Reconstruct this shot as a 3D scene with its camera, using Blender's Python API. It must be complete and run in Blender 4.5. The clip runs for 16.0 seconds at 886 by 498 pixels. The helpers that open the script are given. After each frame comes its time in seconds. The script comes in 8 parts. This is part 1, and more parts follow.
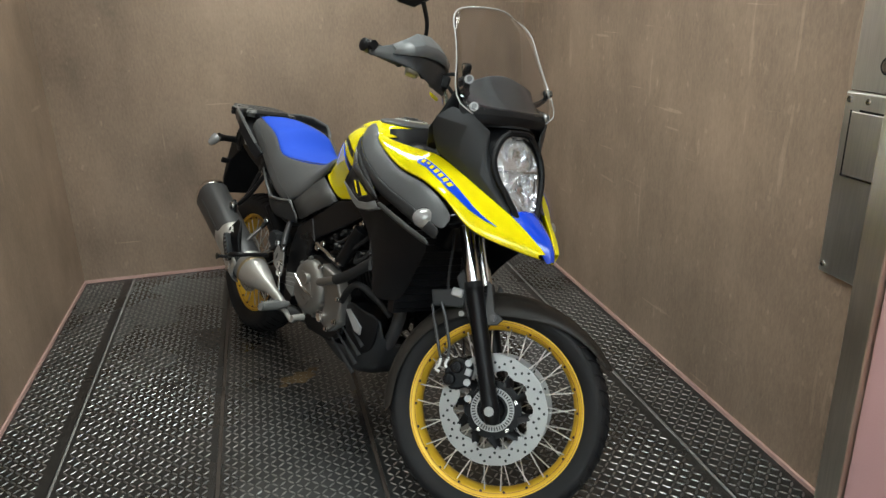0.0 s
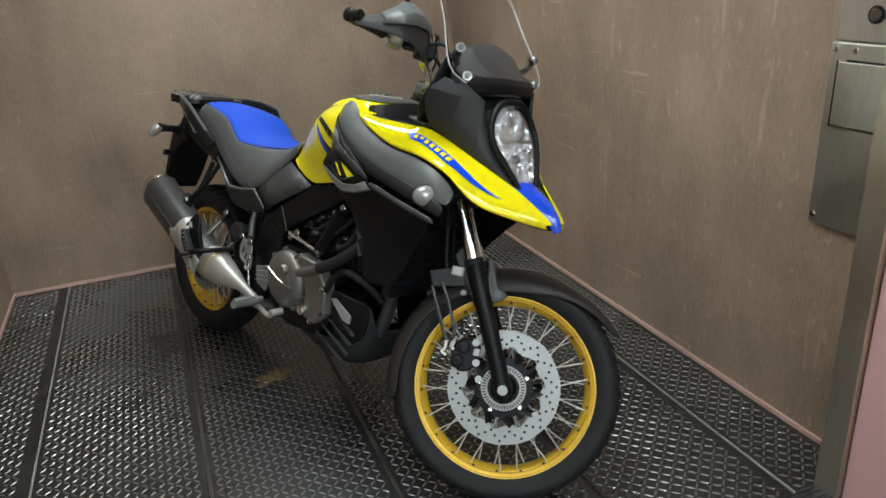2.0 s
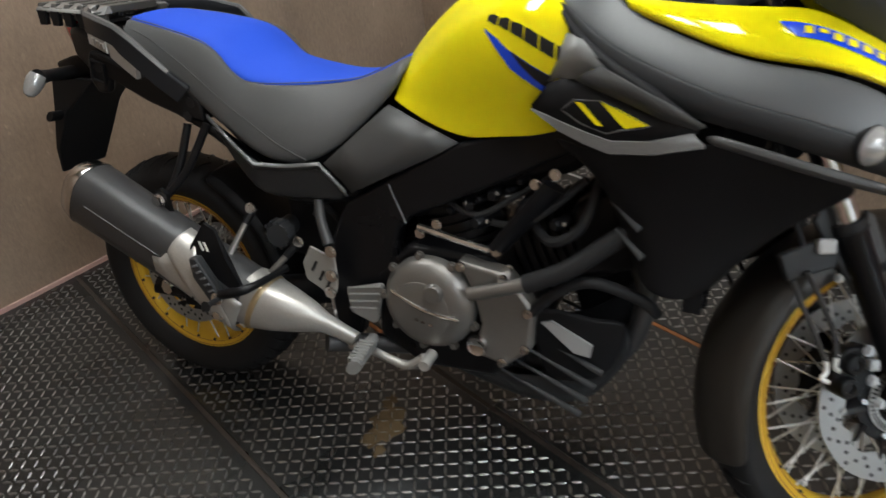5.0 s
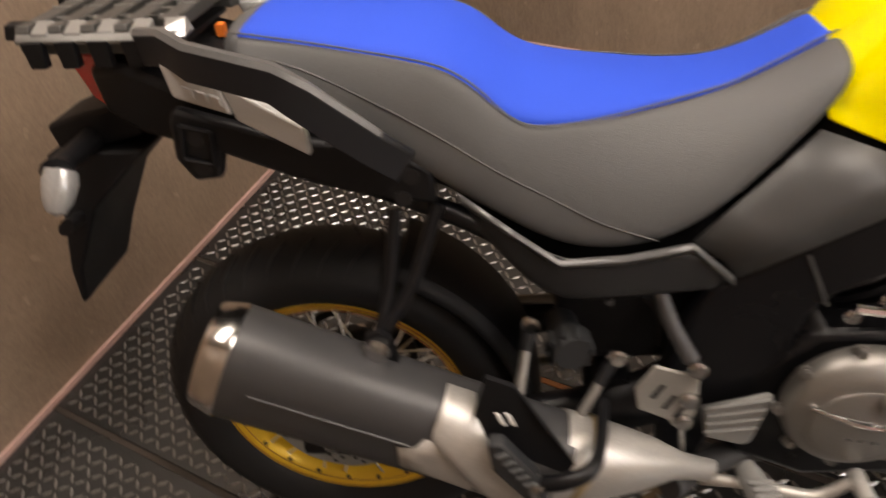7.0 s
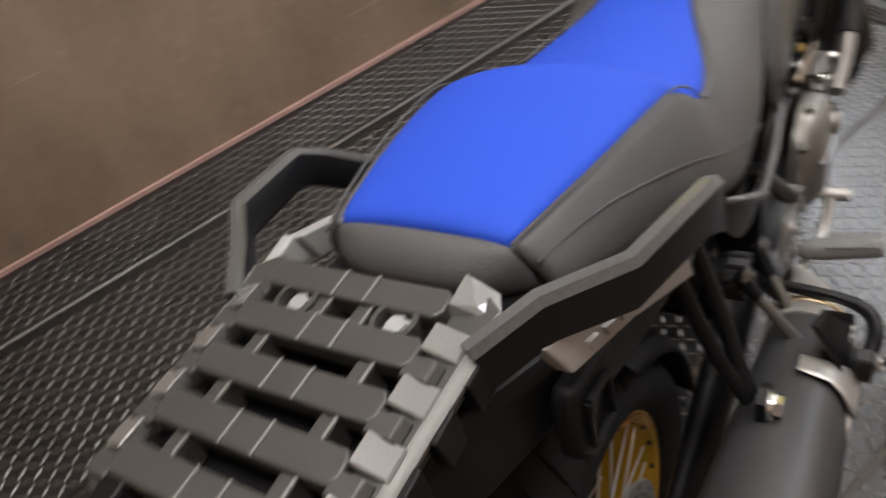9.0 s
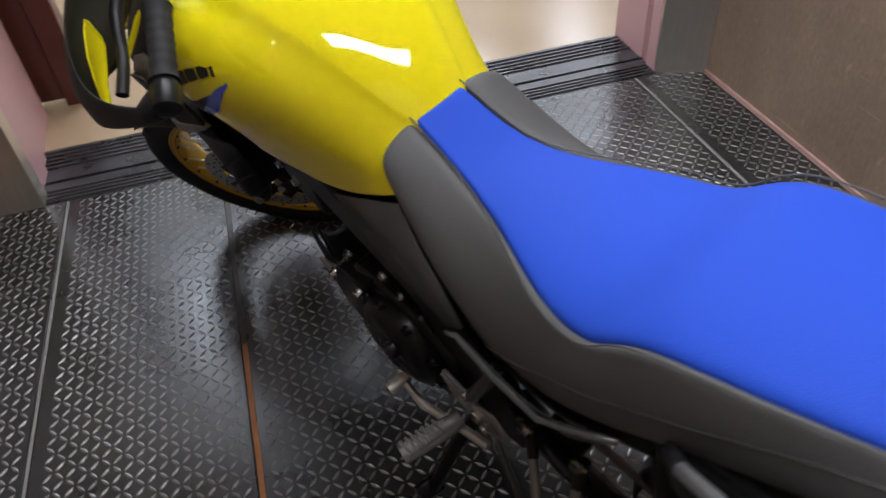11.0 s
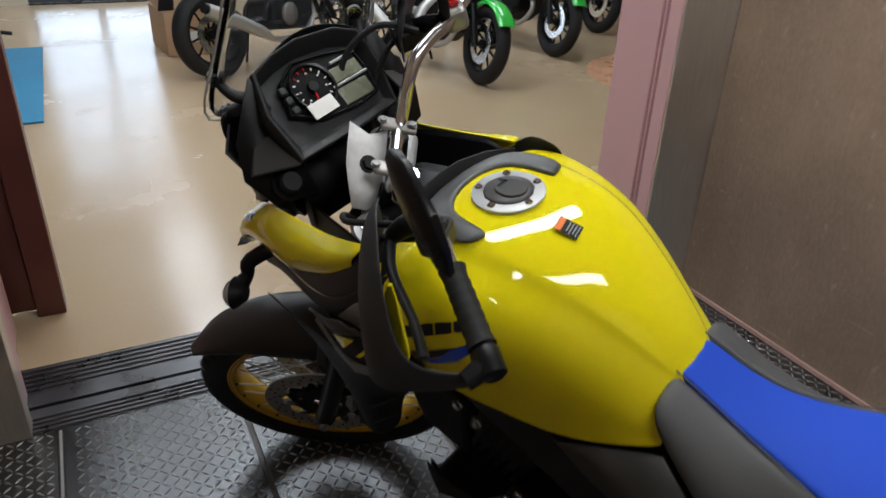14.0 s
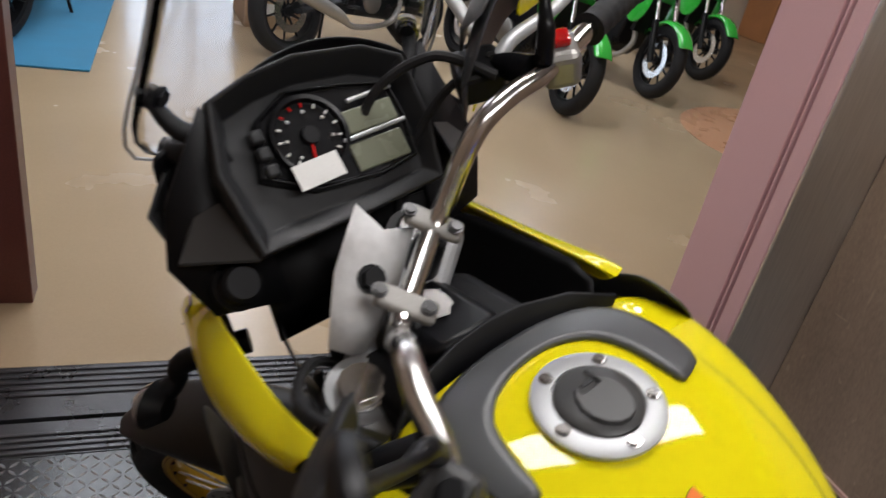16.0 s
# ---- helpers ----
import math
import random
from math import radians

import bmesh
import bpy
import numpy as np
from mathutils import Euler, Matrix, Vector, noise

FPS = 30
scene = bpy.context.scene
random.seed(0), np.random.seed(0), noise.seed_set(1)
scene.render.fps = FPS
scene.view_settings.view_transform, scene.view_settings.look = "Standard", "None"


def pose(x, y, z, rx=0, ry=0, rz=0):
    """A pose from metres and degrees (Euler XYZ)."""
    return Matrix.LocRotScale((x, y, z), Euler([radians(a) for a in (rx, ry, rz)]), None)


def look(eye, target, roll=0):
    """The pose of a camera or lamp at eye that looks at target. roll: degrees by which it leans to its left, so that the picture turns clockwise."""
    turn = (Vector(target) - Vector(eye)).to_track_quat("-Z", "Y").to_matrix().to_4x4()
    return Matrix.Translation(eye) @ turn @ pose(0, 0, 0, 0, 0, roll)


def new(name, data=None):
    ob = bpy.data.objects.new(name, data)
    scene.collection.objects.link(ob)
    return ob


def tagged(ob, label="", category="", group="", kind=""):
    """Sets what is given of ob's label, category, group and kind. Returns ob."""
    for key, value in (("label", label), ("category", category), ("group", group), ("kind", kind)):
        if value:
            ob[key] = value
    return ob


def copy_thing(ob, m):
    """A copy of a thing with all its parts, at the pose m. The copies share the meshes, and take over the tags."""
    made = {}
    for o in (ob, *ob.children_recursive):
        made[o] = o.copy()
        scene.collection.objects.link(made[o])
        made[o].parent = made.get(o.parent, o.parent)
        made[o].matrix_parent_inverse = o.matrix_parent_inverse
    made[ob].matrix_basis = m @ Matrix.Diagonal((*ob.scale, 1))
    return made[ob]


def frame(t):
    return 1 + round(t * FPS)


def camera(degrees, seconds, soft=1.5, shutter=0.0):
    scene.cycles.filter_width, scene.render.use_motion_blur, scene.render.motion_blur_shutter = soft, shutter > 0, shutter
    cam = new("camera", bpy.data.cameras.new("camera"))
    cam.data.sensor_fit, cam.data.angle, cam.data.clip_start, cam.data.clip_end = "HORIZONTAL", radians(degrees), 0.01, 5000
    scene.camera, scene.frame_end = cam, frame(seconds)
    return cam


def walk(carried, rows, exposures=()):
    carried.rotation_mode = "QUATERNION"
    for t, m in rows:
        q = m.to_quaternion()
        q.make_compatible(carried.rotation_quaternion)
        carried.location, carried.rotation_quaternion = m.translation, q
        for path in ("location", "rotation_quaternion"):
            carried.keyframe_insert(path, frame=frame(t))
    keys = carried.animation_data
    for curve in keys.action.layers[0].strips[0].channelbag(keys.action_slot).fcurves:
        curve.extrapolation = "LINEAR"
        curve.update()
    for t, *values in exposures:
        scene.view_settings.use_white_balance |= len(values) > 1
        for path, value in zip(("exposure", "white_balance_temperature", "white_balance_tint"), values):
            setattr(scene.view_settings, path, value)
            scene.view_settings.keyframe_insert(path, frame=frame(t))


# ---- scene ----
PATH = [
    (0, (1.012, 0.077, 1.435), (1.463, 1.902, 0.752), -1.6),
    (0.5, (1.012, 0.076, 1.436), (1.473, 1.896, 0.746), -1.7),
    (1, (1.019, 0.078, 1.433), (1.516, 1.884, 0.732), -2.0),
    (1.5, (1.001, 0.108, 1.423), (1.552, 1.892, 0.706), -2.4),
    (2, (0.814, 0.22, 1.409), (1.483, 1.953, 0.667), -3.4),
    (2.5, (0.684, 0.411, 1.395), (1.534, 2.048, 0.622), -4.1),
    (3, (0.613, 0.652, 1.399), (1.555, 2.204, 0.56), -5.5),
    (3.2, (0.565, 0.75, 1.388), (1.534, 2.262, 0.508), -6.3),
    (5.5, (0.463, 1.821, 1.376), (1.463, 3.065, 0.17), -8.8),
    (6, (0.463, 2.076, 1.355), (1.494, 3.261, 0.116), -8.5),
    (6.5, (0.452, 2.365, 1.348), (1.669, 3.209, 0.005), -5.6),
    (7, (0.475, 2.643, 1.35), (1.606, 3.421, -0.105), -10.1),
    (7.5, (0.49, 2.931, 1.333), (1.784, 3.545, -0.064), -13.7),
    (8, (0.55, 3.172, 1.321), (1.882, 3.497, -0.136), -13.6),
    (8.5, (0.694, 3.323, 1.338), (1.984, 3.229, -0.187), -13.1),
    (9, (0.756, 3.47, 1.335), (1.851, 2.76, -0.181), -9.5),
    (9.5, (0.869, 3.478, 1.32), (1.592, 2.317, -0.139), -7.2),
    (12, (1.892, 3.365, 1.389), (1.168, 1.965, 0.158), -4.0),
    (12.5, (1.964, 3.322, 1.423), (1.134, 1.886, 0.306), -4.1),
    (13, (2.037, 3.299, 1.458), (1.149, 1.836, 0.423), -3.0),
    (13.5, (2.075, 3.289, 1.454), (1.208, 1.764, 0.494), -0.5),
    (14, (2.012, 3.199, 1.431), (1.195, 1.626, 0.504), 2.3),
    (14.5, (1.904, 3.072, 1.416), (1.165, 1.453, 0.502), 3.4),
    (15, (1.966, 2.9, 1.411), (1.24, 1.286, 0.479), 3.7),
    (15.5, (1.935, 2.805, 1.38), (1.17, 1.221, 0.429), 8.4),
    (16, (1.803, 2.755, 1.375), (1.105, 1.127, 0.446), 11.6),
]
cam = camera(63.5, 16.0, shutter=0.5)
walk(cam, [(t, look(eye, target, roll)) for t, eye, target, roll in PATH], exposures=[(0.0, -0.06, 5900, 0), (3.2, -0.12, 5700, -1), (6.0, 0.0, 6450, 12), (7.0, 0.26, 7150, 17), (8.0, 0.22, 7250, 19), (8.5, 0.14, 6850, 19), (9.0, 0.02, 6300, 14), (9.7, -0.16, 6250, 14), (12.0, -0.17, 5500, 11), (13.0, -0.40, 5700, 9), (14.5, -0.62, 5900, 10), (16.0, -0.64, 6050, 14)])

# ---- light ----
world = bpy.data.worlds.new("world")
scene.world = world
world.use_nodes = True
sky = world.node_tree.nodes.new("ShaderNodeTexSky")
sky.sky_type = "NISHITA"
sky.sun_disc = False
sky.sun_elevation = radians(40)
sky.sun_rotation = radians(200)
background = world.node_tree.nodes["Background"]
background.inputs["Strength"].default_value = 0.1
world.node_tree.links.new(sky.outputs[0], background.inputs[0])


def area(name, m, sx, sy, watts, colour):
    data = bpy.data.lights.new(name, "AREA")
    data.shape, data.size, data.size_y, data.energy, data.color = "RECTANGLE", sx, sy, watts, colour
    lamp = new(name, data)
    lamp.matrix_world = m
    return lamp


CAR_TOP = 2.4
LIFT_LAMPS = ((1.22, 1.95), (1.22, 3.35))
for lx, ly in LIFT_LAMPS:
    area("lift_lamp", pose(lx, ly, CAR_TOP - 0.06), 1.2, 0.25, 22, (1.0, 0.95, 0.86))
HALL_LAMPS = ((2.35, -1.0), (1.35, -1.0), (0.35, -1.0), (-1.4, -1.9), (1.2, -3.3), (-0.8, -3.6), (1.2, -5.2), (-2.4, -4.6))
for lx, ly in HALL_LAMPS:
    area("hall_lamp", pose(lx, ly, 2.96), 0.55, 1.3, 23, (0.93, 0.97, 1.0))
area("window_light", pose(1.67, -6.12, 1.2, -90, 0, 0), 1.4, 2.1, 85, (0.82, 0.91, 1.0))

# ---- materials ----
def shader(name):
    mat = bpy.data.materials.new(name)
    mat.use_nodes = True
    return mat, mat.node_tree, mat.node_tree.nodes["Principled BSDF"]


def paint(name, colour, rough=0.5, metal=0.0, vary=0.12, scale=30.0, fine=400.0, bump=0.05, coat=0.0, spread=0.08, sheen=0.0):
    """A procedural surface: base colour with variation at two scales, uneven gloss and fine relief."""
    mat, tree, bsdf = shader(name)
    nodes, links = tree.nodes, tree.links
    coord = nodes.new("ShaderNodeTexCoord")
    big, small = nodes.new("ShaderNodeTexNoise"), nodes.new("ShaderNodeTexNoise")
    big.inputs["Scale"].default_value, big.inputs["Detail"].default_value = scale * 0.2, 5
    small.inputs["Scale"].default_value, small.inputs["Detail"].default_value = fine, 3
    for n in (big, small):
        links.new(coord.outputs["Object"], n.inputs["Vector"])
    mix = nodes.new("ShaderNodeMath")
    mix.operation = "ADD"
    links.new(big.outputs["Fac"], mix.inputs[0])
    links.new(small.outputs["Fac"], mix.inputs[1])
    ramp = nodes.new("ShaderNodeMapRange")
    ramp.inputs["From Min"].default_value, ramp.inputs["From Max"].default_value = 0.6, 1.4
    ramp.inputs["To Min"].default_value, ramp.inputs["To Max"].default_value = 1 - vary, 1 + vary
    links.new(mix.outputs[0], ramp.inputs["Value"])
    tint = nodes.new("ShaderNodeVectorMath")
    tint.operation = "SCALE"
    tint.inputs[0].default_value = colour
    links.new(ramp.outputs[0], tint.inputs["Scale"])
    links.new(tint.outputs[0], bsdf.inputs["Base Color"])
    gloss = nodes.new("ShaderNodeMapRange")
    gloss.inputs["From Min"].default_value, gloss.inputs["From Max"].default_value = 0.3, 0.7
    gloss.inputs["To Min"].default_value, gloss.inputs["To Max"].default_value = max(0.02, rough - spread), rough + spread
    links.new(big.outputs["Fac"], gloss.inputs["Value"])
    links.new(gloss.outputs[0], bsdf.inputs["Roughness"])
    bsdf.inputs["Metallic"].default_value = metal
    bsdf.inputs["Coat Weight"].default_value = coat
    if max(colour) < 0.03:
        bsdf.inputs["Specular IOR Level"].default_value = 0.22
    bsdf.inputs["Coat Roughness"].default_value = 0.04
    if bump:
        relief = nodes.new("ShaderNodeBump")
        relief.inputs["Strength"].default_value, relief.inputs["Distance"].default_value = bump, 0.002
        links.new(small.outputs["Fac"], relief.inputs["Height"])
        links.new(relief.outputs[0], bsdf.inputs["Normal"])
    return mat


def hardboard(name, colour):
    """Brown hardboard lining: speckled fibres, soft blotches, faint vertical smears."""
    mat, tree, bsdf = shader(name)
    nodes, links = tree.nodes, tree.links
    coord = nodes.new("ShaderNodeTexCoord")
    stretch = nodes.new("ShaderNodeMapping")
    stretch.inputs["Scale"].default_value = (1, 1, 0.35)
    links.new(coord.outputs["Object"], stretch.inputs[0])
    speck, blotch, smear = (nodes.new("ShaderNodeTexNoise") for _ in range(3))
    speck.inputs["Scale"].default_value, speck.inputs["Detail"].default_value, speck.inputs["Roughness"].default_value = 95, 8, 0.8
    blotch.inputs["Scale"].default_value, blotch.inputs["Detail"].default_value = 1.7, 4
    smear.inputs["Scale"].default_value, smear.inputs["Detail"].default_value = 9, 6
    links.new(stretch.outputs[0], smear.inputs["Vector"])
    links.new(stretch.outputs[0], speck.inputs["Vector"])
    links.new(coord.outputs["Object"], blotch.inputs["Vector"])
    total = None
    for n, w in ((speck, 0.9), (blotch, 0.8), (smear, 0.4)):
        step = nodes.new("ShaderNodeMath")
        step.operation = "MULTIPLY_ADD"
        links.new(n.outputs["Fac"], step.inputs[0])
        step.inputs[1].default_value = w
        if total is None:
            step.inputs[2].default_value = 0
        else:
            links.new(total.outputs[0], step.inputs[2])
        total = step
    ramp = nodes.new("ShaderNodeMapRange")
    ramp.inputs["From Min"].default_value, ramp.inputs["From Max"].default_value = 0.72, 1.38
    links.new(total.outputs[0], ramp.inputs["Value"])
    mix = nodes.new("ShaderNodeMix")
    mix.data_type = "RGBA"
    mix.inputs["A"].default_value = (*(c * 0.58 for c in colour), 1)
    mix.inputs["B"].default_value = (*(c * 1.42 for c in colour), 1)
    links.new(ramp.outputs[0], mix.inputs["Factor"])
    last = mix.outputs["Result"]
    # damp stains, rubbed patches and thin scratches, each with a shape of its own
    for scale, detail, lo, hi, factor, shape in ((1.3, 6, 0.60, 0.74, 0.72, (1, 1, 0.8)), (34, 4, 0.66, 0.70, 1.28, (1, 1, 0.5)), (7, 3, 0.70, 0.715, 1.35, (0.25, 0.25, 5.0)), (5, 2, 0.70, 0.712, 1.25, (3.0, 3.0, 0.3))):
        place = nodes.new("ShaderNodeMapping")
        place.inputs["Scale"].default_value = shape
        links.new(coord.outputs["Object"], place.inputs[0])
        spot, cut = nodes.new("ShaderNodeTexNoise"), nodes.new("ShaderNodeMapRange")
        spot.inputs["Scale"].default_value, spot.inputs["Detail"].default_value = scale, detail
        links.new(place.outputs[0], spot.inputs["Vector"])
        cut.inputs["From Min"].default_value, cut.inputs["From Max"].default_value = lo, hi
        cut.inputs["To Min"].default_value, cut.inputs["To Max"].default_value = 1.0, factor
        links.new(spot.outputs["Fac"], cut.inputs["Value"])
        tint = nodes.new("ShaderNodeVectorMath")
        tint.operation = "SCALE"
        links.new(last, tint.inputs[0])
        links.new(cut.outputs[0], tint.inputs["Scale"])
        last = tint.outputs[0]
    links.new(last, bsdf.inputs["Base Color"])
    bsdf.inputs["Roughness"].default_value = 0.5
    relief = nodes.new("ShaderNodeBump")
    relief.inputs["Strength"].default_value, relief.inputs["Distance"].default_value = 0.25, 0.001
    links.new(speck.outputs["Fac"], relief.inputs["Height"])
    links.new(relief.outputs[0], bsdf.inputs["Normal"])
    return mat


def steel(name, colour, rough, stretch=(1, 1, 40)):
    """Brushed metal: fine lines along one way, smudges in the gloss."""
    mat, tree, bsdf = shader(name)
    nodes, links = tree.nodes, tree.links
    coord, mapping = nodes.new("ShaderNodeTexCoord"), nodes.new("ShaderNodeMapping")
    mapping.inputs["Scale"].default_value = tuple(60.0 / s for s in stretch)
    links.new(coord.outputs["Object"], mapping.inputs[0])
    lines, smudge = nodes.new("ShaderNodeTexNoise"), nodes.new("ShaderNodeTexNoise")
    lines.inputs["Scale"].default_value, lines.inputs["Detail"].default_value = 6, 4
    smudge.inputs["Scale"].default_value, smudge.inputs["Detail"].default_value = 6, 5
    links.new(mapping.outputs[0], lines.inputs["Vector"])
    links.new(coord.outputs["Object"], smudge.inputs["Vector"])
    ramp = nodes.new("ShaderNodeMapRange")
    ramp.inputs["To Min"].default_value, ramp.inputs["To Max"].default_value = rough * 0.7, rough * 1.4
    links.new(smudge.outputs["Fac"], ramp.inputs["Value"])
    links.new(ramp.outputs[0], bsdf.inputs["Roughness"])
    shade = nodes.new("ShaderNodeMapRange")
    shade.inputs["To Min"].default_value, shade.inputs["To Max"].default_value = 0.8, 1.2
    links.new(lines.outputs["Fac"], shade.inputs["Value"])
    tint = nodes.new("ShaderNodeVectorMath")
    tint.operation = "SCALE"
    tint.inputs[0].default_value = colour
    links.new(shade.outputs[0], tint.inputs["Scale"])
    links.new(tint.outputs[0], bsdf.inputs["Base Color"])
    bsdf.inputs["Metallic"].default_value = 1.0
    return mat


def clear(name, colour=(1, 1, 1), rough=0.0, ior=1.45):
    mat, tree, bsdf = shader(name)
    bsdf.inputs["Base Color"].default_value = (*colour, 1)
    bsdf.inputs["Roughness"].default_value = rough
    bsdf.inputs["Transmission Weight"].default_value = 1.0
    bsdf.inputs["IOR"].default_value = ior
    return mat


def glow(name, colour, strength):
    mat, tree, bsdf = shader(name)
    bsdf.inputs["Base Color"].default_value = (*colour, 1)
    bsdf.inputs["Emission Color"].default_value = (*colour, 1)
    bsdf.inputs["Emission Strength"].default_value = strength
    return mat


BOARD = hardboard("hardboard", (0.278, 0.204, 0.149))
PLATE = paint("tread_plate", (0.088, 0.091, 0.093), 0.28, 0.85, 0.22, 12, 250, 0.15, spread=0.05)
PLATE_WORN = paint("tread_worn", (0.30, 0.298, 0.293), 0.34, 0.9, 0.25, 12, 250, 0.1)
BEAD = paint("worn_bead", (0.30, 0.295, 0.285), 0.5, 0.2, 0.3, 40, 300)
SEAM = paint("seam_strip", (0.060, 0.048, 0.040), 0.5, 0.3, 0.4)
STAINLESS = steel("stainless", (0.76, 0.74, 0.70), 0.36)
HAIRLINE = steel("hairline_steel", (0.66, 0.60, 0.52), 0.40)
SILL = paint("sill_metal", (0.09, 0.09, 0.095), 0.30, 0.7, 0.3)
PINK = paint("pink_paint", (0.60, 0.37, 0.38), 0.4, 0, 0.06, 6, 300, 0.05)
TRIM_PINK = paint("pink_skirting", (0.52, 0.34, 0.30), 0.5, 0, 0.2)
CEIL = paint("ceiling_paint", (0.55, 0.53, 0.50), 0.6, 0, 0.05)
DAYLIGHT = glow("daylight", (0.80, 0.90, 1.0), 3.0)
LAMP = glow("lamp_diffuser", (1.0, 0.96, 0.88), 5.0)
HALL_CEIL = paint("white_ceiling", (0.80, 0.79, 0.77), 0.6, 0, 0.04)
VINYL = paint("tan_vinyl", (0.43, 0.325, 0.203), 0.22, 0, 0.05, 8, 120, 0.02)
CREAM = paint("cream_wall", (0.72, 0.66, 0.56), 0.6, 0, 0.05)
DARKWOOD = paint("dark_red_wood", (0.085, 0.025, 0.018), 0.35, 0, 0.3, 20, 200)
MAT_BLUE = paint("blue_mat", (0.05, 0.24, 0.42), 0.9, 0, 0.15, 20, 600, 0.4)
CARD = paint("cardboard", (0.48, 0.32, 0.19), 0.8, 0, 0.1)
YELLOW = paint("yellow_gloss", (0.76, 0.66, 0.0), 0.22, 0, 0.02, 6, 300, 0.0, coat=1.0, spread=0.02)
YELLOW.node_tree.nodes["Principled BSDF"].inputs["Specular IOR Level"].default_value = 0.0
BLUE_GLOSS = paint("blue_gloss", (0.008, 0.055, 0.60), 0.22, 0, 0.03, coat=1.0, bump=0.0, spread=0.02)
BLUE_SEAT = paint("blue_vinyl", (0.022, 0.075, 0.55), 0.72, 0, 0.07, 10, 700, 0.3)
BLUE_SEAT.node_tree.nodes["Principled BSDF"].inputs["Specular IOR Level"].default_value = 0.22
GREY_SEAT = paint("grey_vinyl", (0.078, 0.079, 0.081), 0.6, 0, 0.08, 10, 600, 0.35)
PLASTIC = paint("black_plastic", (0.006, 0.006, 0.007), 0.5, 0, 0.12, 20, 900, 0.15)
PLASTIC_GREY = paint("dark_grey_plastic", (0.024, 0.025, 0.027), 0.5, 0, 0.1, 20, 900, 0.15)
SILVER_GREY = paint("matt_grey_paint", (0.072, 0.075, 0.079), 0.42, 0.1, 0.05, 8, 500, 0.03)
LIGHT_SILVER = paint("light_silver_paint", (0.42, 0.43, 0.44), 0.38, 0.4, 0.05)
BLACK_METAL = paint("black_metal", (0.006, 0.006, 0.007), 0.33, 0.0, 0.15, 20, 500, 0.05)
for m in (PLASTIC, BLACK_METAL):
    m.node_tree.nodes["Principled BSDF"].inputs["Specular IOR Level"].default_value = 0.2
RUBBER = paint("tyre_rubber", (0.012, 0.012, 0.013), 0.66, 0, 0.25, 30, 500, 0.3)
for m in (PLASTIC_GREY, RUBBER):
    m.node_tree.nodes["Principled BSDF"].inputs["Specular IOR Level"].default_value = 0.3
GOLD = paint("gold_rim", (0.74, 0.47, 0.03), 0.38, 0.3, 0.06, 10, 300, 0.02, coat=0.15)
DISC = paint("disc_steel", (0.36, 0.365, 0.36), 0.42, 0.6, 0.12, 30, 600, 0.05)
SPOKE = paint("bright_spoke", (0.72, 0.72, 0.70), 0.3, 0.5, 0.05)
GRAB = paint("grab_rail_grey", (0.013, 0.0135, 0.016), 0.42, 0.1, 0.1, 20, 700, 0.05)
TOP_LIT = paint("top_lit_black_paint", (0.078, 0.078, 0.079), 0.34, 0.0, 0.3, 40, 300, 0.05)
LIP = paint("lip_silver", (0.15, 0.15, 0.148), 0.36, 0.1, 0.2, 30, 300, 0.05)
GUARD_GREY = paint("satin_grey_plastic", (0.11, 0.115, 0.12), 0.38, 0, 0.1, 20, 700, 0.05)
GUARD = paint("guard_plastic", (0.024, 0.021, 0.018), 0.42, 0, 0.1, 20, 900, 0.1)
ENGINE = paint("engine_silver", (0.21, 0.20, 0.188), 0.43, 0.75, 0.12, 25, 500, 0.1)
SIDE_GREY = paint("dark_side_grey", (0.040, 0.040, 0.040), 0.45, 0.0, 0.06, 8, 500, 0.05)
TRIM_SILVER = paint("dull_silver_trim", (0.085, 0.085, 0.087), 0.32, 0.4, 0.05)
TAIL_SILVER = paint("tail_silver", (0.42, 0.42, 0.415), 0.38, 0.2, 0.06)
# PALE puts lamp glints into the colour; FACET does so for rack ridges.
PALE = paint("glint_plastic", (0.17, 0.17, 0.168), 0.28, 0, 0.12, 30, 500, coat=1.0)
FACET = paint("grey_and_glint", (0.18, 0.18, 0.176), 0.4, 0, 0.15, 30, 500)
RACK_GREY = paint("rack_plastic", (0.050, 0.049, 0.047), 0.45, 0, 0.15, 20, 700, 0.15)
LENS_GREY = paint("pale_lens", (0.30, 0.30, 0.30), 0.16, 0.3, 0.15, 40, 200, 0.05, coat=1.0)
CHROME = paint("bright_steel", (0.62, 0.61, 0.60), 0.2, 1.0, 0.08, 20, 500, 0.02)
HEAT_TINT = paint("heat_tint_steel", (0.50, 0.40, 0.24), 0.3, 0.8, 0.2, 20, 300, 0.03)
EXHAUST = paint("exhaust_steel", (0.47, 0.455, 0.43), 0.42, 0.6, 0.15, 14, 300, 0.05, spread=0.1)
CAN = paint("grey_muffler", (0.045, 0.045, 0.047), 0.45, 0.2, 0.08, 14, 500, 0.05)
RED = paint("red_lens", (0.55, 0.008, 0.008), 0.15, 0, 0.05, bump=0.0, coat=1.0)
ORANGE = paint("orange_tag", (0.8, 0.2, 0.03), 0.5, 0, 0.05)
CLEAR_LENS = clear("clear_lens", (0.95, 0.96, 0.97), 0.03, 1.35)
SCREEN = clear("windscreen_acrylic", (0.86, 0.86, 0.87), 0.0, 1.42)
EDGE_PALE = paint("polished_acrylic_edge", (0.42, 0.42, 0.41), 0.2, 0, 0.1, coat=0.5)
ORANGE_WOOD = paint("orange_wood", (0.45, 0.20, 0.08), 0.4, 0, 0.2, 20, 200)
